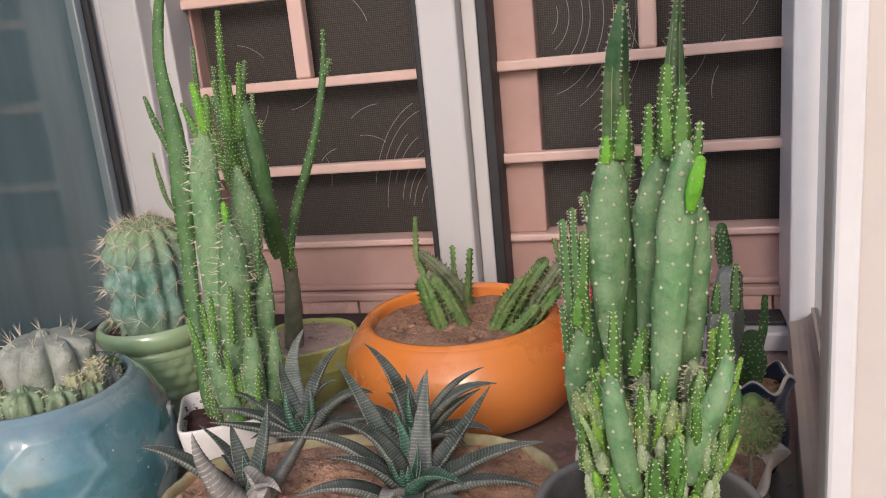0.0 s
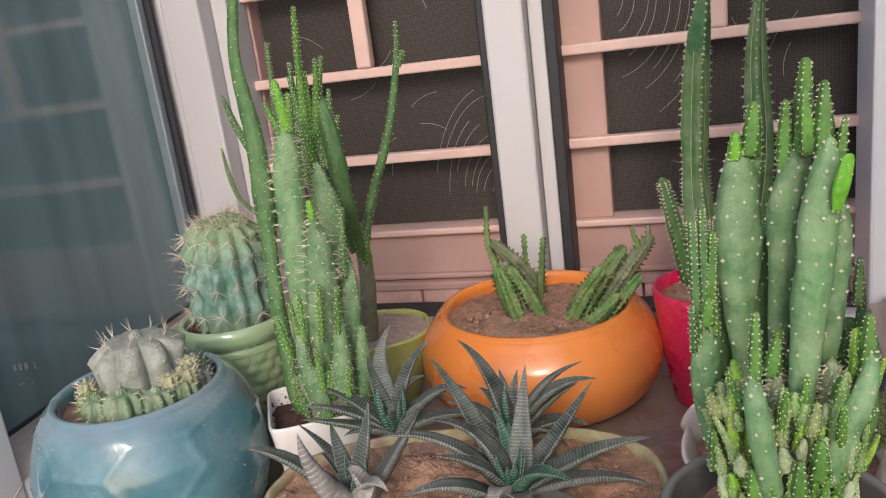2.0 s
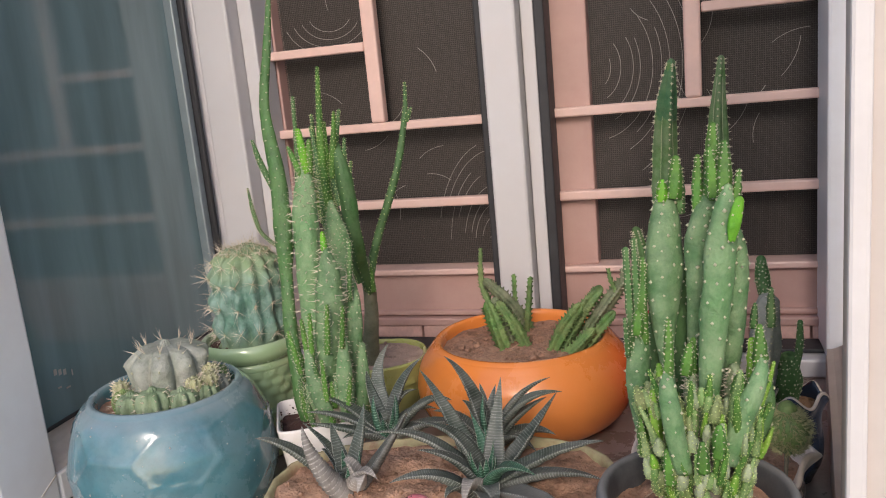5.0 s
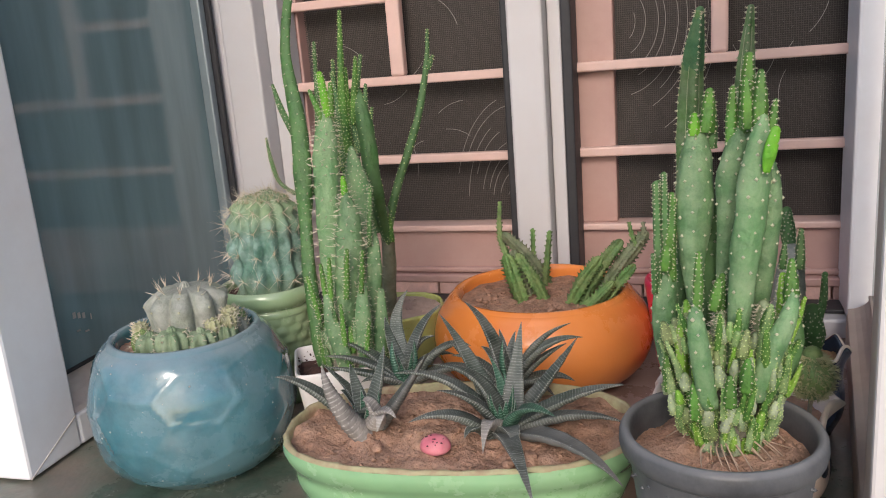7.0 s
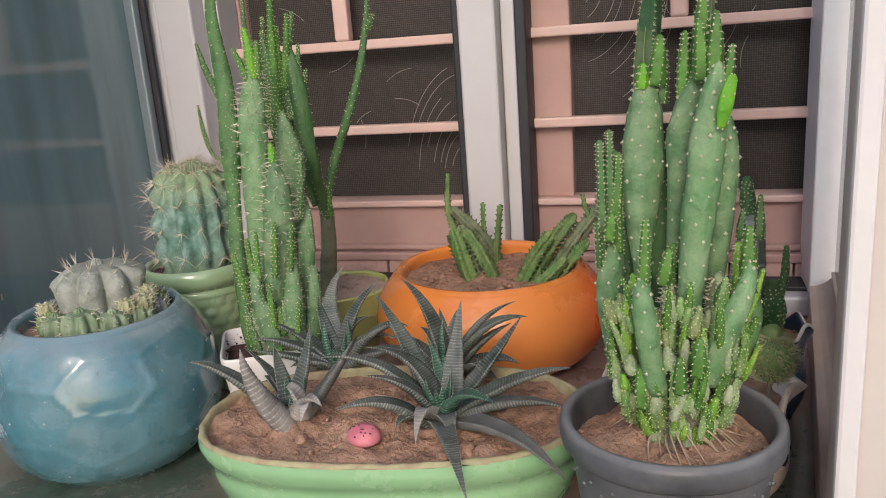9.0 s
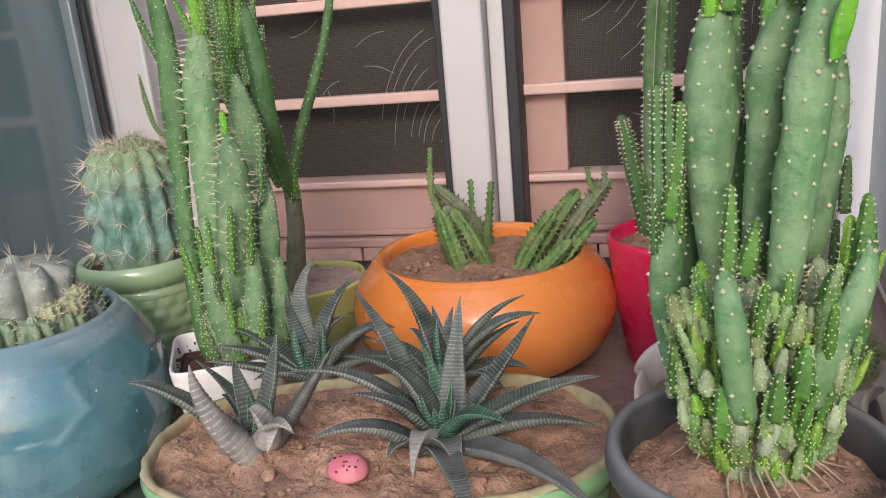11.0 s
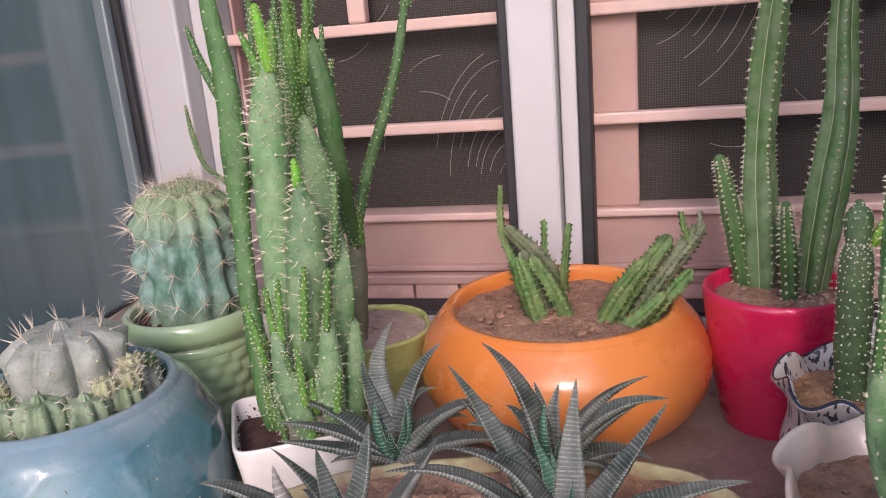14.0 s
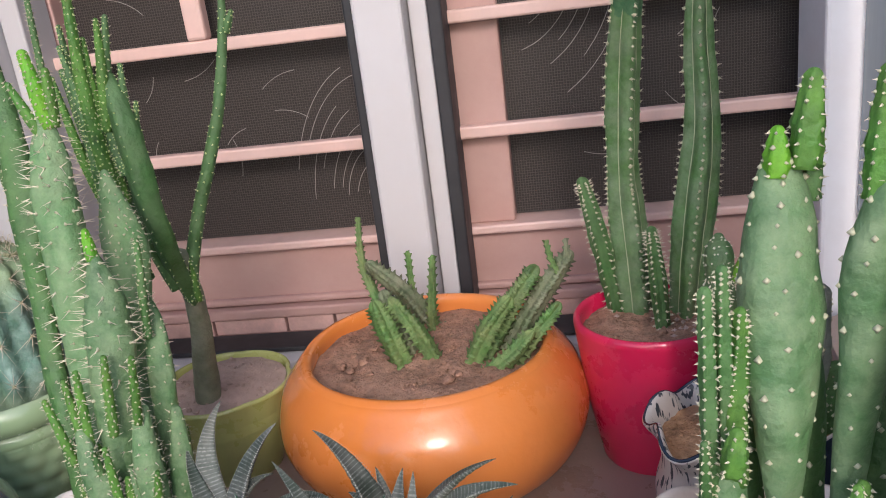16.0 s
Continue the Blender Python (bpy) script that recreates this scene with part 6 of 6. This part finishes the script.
def old_globe(cx, cy, z0, r, h, ribs):
    """Flat-topped globe of swollen ribs parted by thin creases, with upturned spines on the crown."""
    pts = [(cx, cy, z0, r * 0.82), (cx, cy, z0 + h * 0.42, r), (cx, cy, z0 + h * 0.76, r * 0.99), (cx, cy, z0 + h * 0.95, r * 0.82), (cx, cy, z0 + h * 1.0, r * 0.54), (cx, cy, z0 + h * 1.01, r * 0.14)]
    s = Stem(pts, ribs=ribs, depth=0.30, seg=ribs * 14, steps=30, wobble=0.045, sharp=0.28, knob=0.05, knobs=3, seed=3, facing=0.25)
    part("globe", s.mesh(), M_CACTUS_GREY, grey)
    for j in range(ribs):
        a = 2 * math.pi * j / ribs
        for i in (12, 18, 22):
            p, out = s.point(i, a), s.normal(i, a)
            br.tuft(p, 0.0012)
            for q in range(0 if i < 15 else 1 if i < 20 else 4):
                w = Vector((br.rng.uniform(-1, 1), br.rng.uniform(-1, 1), br.rng.uniform(-0.3, 1)))
                br.spine(p, out * (1.0 if i < 20 else 0.5) + w * 0.6 + Vector((0, 0, 0.2 if i < 20 else 1.1)), br.rng.uniform(0.007, 0.014), 0.00045)


M_OFFSET = cactus_material("offset_green", (0.15, 0.23, 0.115), 0.8, dust=(0.37, 0.42, 0.29))
old_globe(-0.152, 0.784, 0.128, 0.0335, 0.050, 9)
rng = random.Random(5)
for deg, rad, r, h, mat in ((225, 0.040, 0.0100, 0.019, M_STAPELIA), (252, 0.040, 0.0125, 0.021, M_OFFSET), (284, 0.038, 0.0140, 0.025, M_OFFSET),
                            (318, 0.039, 0.0130, 0.021, M_OFFSET), (350, 0.040, 0.0100, 0.021, M_OFFSET), (20, 0.040, 0.0105, 0.018, M_CACTUS_GREY), (60, 0.040, 0.011, 0.018, M_STAPELIA), (110, 0.040, 0.010, 0.016, M_CACTUS_GREY), (160, 0.041, 0.010, 0.017, M_STAPELIA), (195, 0.040, 0.0080, 0.016, M_CACTUS_GREY)):
    a = radians(deg)
    globe((-0.151 + rad * math.cos(a) * 0.95, 0.783 + rad * math.sin(a), 0.130), r, h, 8, mat, "offset", 3, 0.0055, 0.35, 48)
for deg, rad, z in ((335, 0.036, 0.146), (352, 0.042, 0.147), (8, 0.036, 0.150), (212, 0.040, 0.143)):
    a = radians(deg)
    globe((-0.151 + rad * math.cos(a), 0.783 + rad * math.sin(a), z), 0.0068, 0.011, 8, M_CACTUS_PALE, "offset", 4, 0.004, 0.35, 32)
br.finish(grey)

# round fuzzy cactus, columns and pads in the frilled pots
fuzzy = thing("cactus", "small round fuzzy olive-green cactus on a thin stalk", "cactus", (0.3237, 0.760, H0 + 0.064))
br = Bristles(9)
part("stalk", Stem([(0.3225, 0.760, 0.094, 0.0016), (0.323, 0.760, 0.108, 0.0013), (0.3237, 0.760, 0.122, 0.0018)], seg=8).mesh(), M_BARK, fuzzy, "thin dry stalk")
s = Stem([(0.3237, 0.760, 0.119, 0.0060), (0.3237, 0.760, 0.127, 0.0118), (0.3237, 0.760, 0.138, 0.0126), (0.3237, 0.760, 0.147, 0.0060)], seg=28, steps=14)
part("body", s.mesh(), M_STAPELIA, fuzzy)
br.cover(s, 0.0022, 0.0005, 6, 0.0045, rows=30)
M_FUZZ = material("brown_green_fuzz", (0.36, 0.36, 0.20), 0.9, scale=120, amount=0.3)
br.finish(fuzzy, M_FUZZ, M_FUZZ)
old_column = thing("cactus", "dusty grey-green column cactus", "cactus", (0.322, 0.893, 0.094), group="plants in the brushed pot")
br = Bristles(10)
stems_of(old_column, [
    (M_CACTUS_GREY, [(0.3165, 0.893, 0.088, 0.009), (0.3205, 0.890, 0.140, 0.0125), (0.3235, 0.888, 0.178, 0.0095)], {"shape": {"ribs": 5, "depth": 0.25, "seg": 30}}),
    (M_CACTUS_DARK, [(0.324, 0.905, 0.150, 0.0040), (0.325, 0.918, 0.172, 0.0045), (0.323, 0.922, 0.190, 0.0060), (0.322, 0.922, 0.206, 0.0038)], {"gap": 0.0036, "size": 0.0009, "name": "club", "label": "dotted dark club"})], "column", br, 0.006, 0.0008)
br.finish(old_column)
club = thing("cactus", "upright club cactus thickly dotted with white areoles", "cactus", (0.281, 0.902, 0.090), group="plants in the brushed pot")
br = Bristles(14)
M_CLUB = cactus_material("club_dark_green", (0.055, 0.115, 0.040), 0.6, dust=(0.19, 0.25, 0.12))
M_CLUB_DOT = material("club_white_wool", (0.66, 0.63, 0.50), 0.95, scale=200, amount=0.2)
stems_of(club, [
    (M_CLUB, [(0.281, 0.899, 0.086, 0.0085), (0.281, 0.899, 0.120, 0.0095), (0.281, 0.900, 0.155, 0.0098), (0.281, 0.901, 0.178, 0.0086), (0.2812, 0.902, 0.186, 0.0060)], {"name": "trunk", "shape": {"seg": 24}}),
    (M_CLUB, [(0.2812, 0.902, 0.183, 0.0055), (0.2816, 0.904, 0.193, 0.0078), (0.2822, 0.907, 0.202, 0.0068), (0.2826, 0.909, 0.2065, 0.0030)], {"name": "head", "shape": {"seg": 22}}),
    (M_SHOOT_DOT, [(0.2890, 0.902, 0.184, 0.0018), (0.2915, 0.901, 0.191, 0.0033), (0.2925, 0.901, 0.197, 0.0018)], {"name": "pup", "label": "small yellowish pup"}),
], "column", br, 0.0040, 0.00075, 1, 0.0014)
br.finish(club, M_CLUB_DOT)
dotted = thing("cactus", "small dark dotted pad cactus", "cactus", (0.340, 0.905, 0.094))
br = Bristles(11)
stems_of(dotted, [
    (M_CACTUS_DARK, [(0.339, 0.905, 0.088, 0.008), (0.339, 0.903, 0.108, 0.0125), (0.340, 0.902, 0.128, 0.0075)], {"shape": {"flat": 0.5, "facing": 0.2}, "gap": 0.004, "size": 0.0008, "name": "pad"}),
    (M_CACTUS_DARK, [(0.345, 0.902, 0.118, 0.0026), (0.348, 0.901, 0.138, 0.0030), (0.3487, 0.900, 0.160, 0.0022)], {"gap": 0.0034, "size": 0.0006, "spines": 1, "length": 0.0018}),
], "column", br)
br.finish(dotted)


# zebra-striped rosettes in the oval dish
M_GRAIN = material("pale_leaf_grain", (0.40, 0.40, 0.36), 0.8, scale=200, amount=0.2)
def leaf(base, mid, tip, width, thick, parent, mat, seed, grains=None, name="leaf", blunt=False):
    """A pointed succulent leaf: rounded below, hollow above, with raised cross bands and toothed edges."""
    b, m, t = Vector(base), Vector(mid), Vector(tip)
    m = m.lerp((b + t) / 2, 0.25) * 2 - (b + t) / 2
    length = (m - b).length * 0.5 + (t - m).length * 0.5 + (t - b).length * 0.3
    n, seg = 48, 12
    vs, fs, uv = [], [], []
    o = Vector((t.x - b.x, t.y - b.y, 0))
    o = o.normalized() if o.length > 0.002 else Vector((math.cos(seed * 2.4), math.sin(seed * 2.4), 0))
    bands = length / (0.0028 if mat is M_ZEBRA_DRY else 0.0017)
    rng = random.Random(seed * 7 + int(length * 1e5))
    tw = rng.uniform(-0.35, 0.35)
    for i in range(n + 1):
        q = i / n
        c = b * (1 - q) ** 2 + m * 2 * q * (1 - q) + t * q * q
        d = ((m - b) * 2 * (1 - q) + (t - m) * 2 * q).normalized()
        side = o.cross(Vector((0, 0, 1)))
        side = (side - d * side.dot(d)).normalized()
        up = side.cross(d)
        ca, sa = math.cos(tw * q), math.sin(tw * q)
        side, up = side * ca + up * sa, up * ca - side * sa
        if blunt:
            w = width * (1 - 0.25 * q) * min(1.0, (1.0001 - q) * 14)
        else:
            w = width * 1.2 * (1 - q) ** 0.85 if mat is M_ZEBRA_DRY else width * (1.02 + 0.35 * q - 0.6 * q * q) * (1 - q) ** 0.72 * 1.12
        w = max(w * (1 + 0.05 * noise.noise(Vector((q * 6, seed, 0)))), 0.0002)
        h = min(thick * (1 - q ** 1.8), w * 1.05) + 0.0002
        wave = math.sin(2 * math.pi * bands * q)
        for k in range(seg):
            a = 2 * math.pi * k / seg
            x, y = math.cos(a), math.sin(a)
            y = -0.05 + 0.32 * x * x + 0.10 * y if y > 0 and (width < 0.0075 or mat is not M_ZEBRA_DRY) else y * (1 + (0.12 if mat is M_ZEBRA_DRY else 0.06) * wave)
            vs.append(tuple(c + side * (w * x * (1 + 0.035 * wave)) + up * (h * y)))
            uv.append((k / seg, bands * q))
        if grains is not None and 0.06 < q < 0.97:
            for sgn in (-1, 1):
                lump(*grains, c + side * (w * sgn * 1.01) + up * (h * 0.25), 0.00026 + 0.00012 * (1 - q), rng, 1.0)
    if grains is not None:
        for _ in range(4):
            lump(*grains, vs[rng.randrange(4, n - 6) * seg + rng.randrange(0, seg // 2 + 1)], rng.uniform(0.0003, 0.0006), rng, 0.7)
    for i in range(n):
        for k in range(seg):
            j = (k + 1) % seg
            fs.append((i * seg + k, i * seg + j, (i + 1) * seg + j, (i + 1) * seg + k))
    fs.append(tuple(reversed(range(seg))))
    ob = part(name, (vs, fs), mat, parent)
    layer = ob.data.uv_layers.new(name="UVMap")
    for loop in ob.data.loops:
        layer.data[loop.index].uv = uv[loop.vertex_index]
    return ob


M_ZEBRA_DULL = leaf_material("dull_zebra_leaf", (0.085, 0.09, 0.08), (0.22, 0.21, 0.20), 0.6, (0.36, 0.35, 0.33), 0.3)
Z, G, D, B = M_ZEBRA, M_ZEBRA_GREEN, M_ZEBRA_DRY, M_ZEBRA_DULL


def rosette(label, crown, leaves, seed):
    t = thing("succulent", label, "succulent", crown, group="zebra succulents in the dish")
    grains = ([], [])
    for k, (tip_, mid_, base_, w, mat) in enumerate(leaves):
        foot = Vector(base_).lerp(Vector(crown), 0.35)
        leaf(foot, mid_, tip_, w * 1.0, w * (0.85 if mat is M_ZEBRA_DRY else 0.72), t, mat, k + seed * 20, grains if mat is not M_ZEBRA_DRY else None, "leaf", mat is B and w == 0.0085 and crown[0] < 0.05)
    rng = random.Random(seed)
    for k in range(7):
        a = rng.uniform(0, 6.283)
        d = Vector((math.cos(a) * 0.010, math.sin(a) * 0.010, rng.uniform(0.020, 0.032)))
        c = Vector(crown)
        leaf(c, c + d * 0.5 + Vector((d.x * 0.25, d.y * 0.25, 0)), c + d, 0.0042, 0.0026, t, M_ZEBRA_GREEN, k + seed * 50, grains, "inner_leaf")
    tagged(part("tooth_cover", grains, M_GRAIN, t), kind="stuff")
    return t


rosette("large dark zebra-striped rosette with broad pointed leaves", (0.125, 0.742, 0.091), [
    ((0.066, 0.795, 0.156), (0.095, 0.775, 0.129), (0.12, 0.752, 0.097), 0.008, Z),
    ((0.05, 0.728, 0.134), (0.089, 0.738, 0.132), (0.119, 0.744, 0.097), 0.0075, Z),
    ((0.068, 0.76, 0.129), (0.11, 0.752, 0.127), (0.122, 0.748, 0.092), 0.0082, Z),
    ((0.085, 0.722, 0.126), (0.11, 0.732, 0.118), (0.123, 0.742, 0.091), 0.0075, Z),
    ((0.07, 0.702, 0.111), (0.1, 0.712, 0.118), (0.116, 0.73, 0.089), 0.0085, Z),
    ((0.11, 0.772, 0.133), (0.122, 0.762, 0.11), (0.125, 0.752, 0.092), 0.006, G),
    ((0.132, 0.785, 0.155), (0.129, 0.772, 0.124), (0.132, 0.757, 0.102), 0.0075, Z),
    ((0.174, 0.776, 0.148), (0.149, 0.766, 0.114), (0.128, 0.75, 0.091), 0.0078, Z),
    ((0.166, 0.722, 0.112), (0.141, 0.728, 0.118), (0.128, 0.738, 0.089), 0.0082, G),
    ((0.208, 0.752, 0.124), (0.171, 0.75, 0.117), (0.133, 0.745, 0.092), 0.008, Z),
    ((0.21, 0.728, 0.108), (0.174, 0.734, 0.112), (0.133, 0.742, 0.09), 0.0088, Z),
    ((0.214, 0.668, 0.097), (0.178, 0.700, 0.110), (0.134, 0.733, 0.092), 0.0085, B),
    ((0.164, 0.653, 0.088), (0.144, 0.690, 0.109), (0.128, 0.728, 0.092), 0.0072, Z),
    ((0.121, 0.7, 0.093), (0.121, 0.716, 0.113), (0.121, 0.738, 0.089), 0.007, D),
    ((0.145, 0.7, 0.095), (0.137, 0.716, 0.108), (0.125, 0.738, 0.087), 0.008, Z),
    ((0.108, 0.704, 0.101), (0.111, 0.716, 0.106), (0.12, 0.738, 0.086), 0.006, Z),
    ((0.119, 0.775, 0.12), (0.126, 0.76, 0.104), (0.126, 0.75, 0.091), 0.0055, G),
], 1)
rosette("dark zebra-striped rosette with upcurved leaves behind another", (0.117, 0.797, 0.091), [
    ((0.081, 0.812, 0.161), (0.103, 0.806, 0.142), (0.116, 0.795, 0.11), 0.0072, Z),
    ((0.107, 0.815, 0.138), (0.112, 0.808, 0.124), (0.116, 0.798, 0.106), 0.005, Z),
    ((0.12, 0.815, 0.137), (0.116, 0.806, 0.12), (0.117, 0.798, 0.104), 0.006, Z),
    ((0.115, 0.795, 0.137), (0.114, 0.795, 0.12), (0.117, 0.795, 0.103), 0.0065, G),
    ((0.166, 0.8, 0.15), (0.137, 0.8, 0.136), (0.118, 0.797, 0.107), 0.0072, Z),
    ((0.175, 0.792, 0.142), (0.142, 0.794, 0.136), (0.119, 0.796, 0.105), 0.0075, Z),
    ((0.161, 0.805, 0.132), (0.139, 0.803, 0.12), (0.12, 0.8, 0.103), 0.0068, Z),
    ((0.167, 0.8, 0.104), (0.145, 0.8, 0.111), (0.122, 0.798, 0.099), 0.008, Z),
    ((0.069, 0.805, 0.131), (0.086, 0.8, 0.117), (0.111, 0.798, 0.101), 0.006, Z),
    ((0.073, 0.795, 0.122), (0.094, 0.795, 0.122), (0.112, 0.796, 0.102), 0.0065, Z),
    ((0.154, 0.79, 0.094), (0.137, 0.793, 0.11), (0.123, 0.795, 0.099), 0.0075, Z),
    ((0.09, 0.82, 0.121), (0.103, 0.812, 0.117), (0.114, 0.8, 0.103), 0.006, Z),
], 2)
rosette("small withered zebra-striped rosette with swollen grey leaves", (0.029, 0.727, 0.091), [
    ((-0.031, 0.708, 0.136), (-0.009, 0.716, 0.129), (0.011, 0.724, 0.104), 0.0078, Z),
    ((0.005, 0.712, 0.145), (0.0135, 0.706, 0.120), (0.03, 0.712, 0.090), 0.0088, D),
    ((0.039, 0.745, 0.149), (0.037, 0.738, 0.131), (0.03, 0.732, 0.112), 0.0062, Z),
    ((0.009, 0.748, 0.132), (0.015, 0.74, 0.122), (0.023, 0.732, 0.108), 0.0055, Z),
    ((-0.016, 0.75, 0.13), (0.01, 0.742, 0.116), (0.023, 0.734, 0.107), 0.0052, Z),
    ((0.073, 0.742, 0.145), (0.058, 0.734, 0.124), (0.042, 0.724, 0.099), 0.0085, B),
    ((0.028, 0.722, 0.115), (0.037, 0.716, 0.12), (0.048, 0.718, 0.107), 0.006, D),
    ((0.059, 0.708, 0.11), (0.048, 0.712, 0.117), (0.034, 0.72, 0.104), 0.0055, D),
    ((0.046, 0.702, 0.102), (0.048, 0.708, 0.114), (0.042, 0.716, 0.102), 0.006, D),
    ((0.002, 0.742, 0.113), (0.012, 0.738, 0.111), (0.025, 0.732, 0.105), 0.005, Z),
], 3)
rosette("dark zebra-striped rosette with leaves spread wide", (0.028, 0.808, 0.091), [
    ((0.02, 0.85, 0.158), (0.009, 0.838, 0.134), (0.023, 0.82, 0.114), 0.0072, Z),
    ((0.003, 0.836, 0.139), (0.009, 0.826, 0.126), (0.021, 0.815, 0.111), 0.0055, Z),
    ((0.051, 0.842, 0.148), (0.034, 0.83, 0.132), (0.029, 0.816, 0.111), 0.0062, Z),
    ((0.047, 0.835, 0.123), (0.032, 0.826, 0.121), (0.029, 0.815, 0.108), 0.0055, Z),
    ((-0.041, 0.82, 0.122), (-0.01, 0.814, 0.12), (0.021, 0.81, 0.102), 0.0062, Z),
    ((-0.04, 0.8, 0.115), (-0.007, 0.803, 0.114), (0.022, 0.806, 0.1), 0.0068, Z),
    ((-0.035, 0.79, 0.11), (-0.006, 0.796, 0.106), (0.022, 0.804, 0.097), 0.007, Z),
    ((0.085, 0.808, 0.126), (0.061, 0.808, 0.128), (0.034, 0.808, 0.098), 0.0078, Z),
    ((0.096, 0.8, 0.109), (0.069, 0.802, 0.113), (0.034, 0.805, 0.097), 0.008, Z),
    ((0.02, 0.806, 0.128), (0.02, 0.806, 0.112), (0.025, 0.808, 0.098), 0.0075, G),
    ((0.036, 0.812, 0.128), (0.036, 0.81, 0.112), (0.029, 0.808, 0.098), 0.007, G),
    ((0.068, 0.82, 0.113), (0.049, 0.815, 0.117), (0.03, 0.812, 0.102), 0.0065, Z),
    ((-0.004, 0.79, 0.098), (0.012, 0.796, 0.104), (0.025, 0.803, 0.097), 0.007, Z),
], 4)

# painted pebble on the soil
pebble = thing("pebble", "pink painted pebble with dark dots on the soil", "pebble", (0.088, 0.702, 0.089))
bm = bmesh.new()
bmesh.ops.create_icosphere(bm, subdivisions=4, radius=1)
for v in bm.verts:
    v.co *= 1 + 0.06 * noise.noise(v.co * 1.7)
    if v.co.z < 0:
        v.co.z *= 0.5
bm.transform(Matrix.Translation((0.088, 0.702, 0.0945)) @ Matrix.Diagonal((0.0106, 0.0092, 0.0090, 1)))
part("stone", bm, M_STONE_PINK, pebble)
rng = random.Random(8)
for k in range(14):
    a, e = rng.uniform(math.pi, 2 * math.pi), rng.uniform(0.3, 1.35)
    v = Vector((math.cos(a) * math.cos(e), math.sin(a) * math.cos(e), math.sin(e)))
    vs, fs = [], []
    lump(vs, fs, (0.088 + 0.0106 * v.x, 0.702 + 0.0092 * v.y, 0.0945 + 0.0090 * v.z), 0.0009, rng, 0.9)
    part("dot", (vs, fs), M_DOT, pebble)
# clods on the dish soil
for k, (x, y, r) in enumerate(((0.152, 0.700, 0.0070), (0.140, 0.692, 0.004), (0.046, 0.700, 0.004))):
    clod = thing("soil_clod", "loose clod of dry soil in the dish", "soil clod", (x, y, 0.089), group="clods in the dish")
    bm = bmesh.new()
    bmesh.ops.create_icosphere(bm, subdivisions=3, radius=r)
    for v in bm.verts:
        v.co *= 1 + 0.45 * noise.noise(v.co * 220 + Vector((k, 0, 0)))
        v.co.z *= 0.7
    bm.transform(Matrix.Translation((x, y, 0.0915)))
    part("lump", bm, M_SOIL, clod)

# crumbly clods in the orange bowl
for k, (x, y, r) in enumerate(((0.044, 0.985, 0.0034), (0.052, 0.978, 0.0028), (0.058, 0.992, 0.0040), (0.049, 1.002, 0.0030), (0.067, 0.972, 0.0026), (0.122, 0.958, 0.0036), (0.128, 0.966, 0.0028), (0.062, 1.012, 0.0030))):
    clod = thing("soil_clod", "crumbly brown clod of soil in the orange bowl", "soil clod", (x, y, 0.1055), group="clods in the orange bowl")
    bm = bmesh.new()
    bmesh.ops.create_icosphere(bm, subdivisions=3, radius=r)
    for v in bm.verts:
        v.co *= 1 + 0.6 * noise.noise(v.co * 380 + Vector((k * 3, 1, 0)))
        v.co.z *= 0.65
    bm.transform(Matrix.Translation((x, y, 0.1065)))
    part("lump", bm, M_SOIL_BOWL, clod)

# small stone slips of the back ledge
joints = (-0.345, -0.285, -0.215, -0.140, -0.066, -0.018, 0.030, 0.125, 0.190, 0.255, 0.330, 0.395, 0.47)
for x0, x1 in zip(joints, joints[1:]):
    plain_box("stone_slip", x0 + 0.0012, x1 - 0.0012, 1.1805, 1.197, 0.0505, 0.0655, M_TILE, back, 0.001)
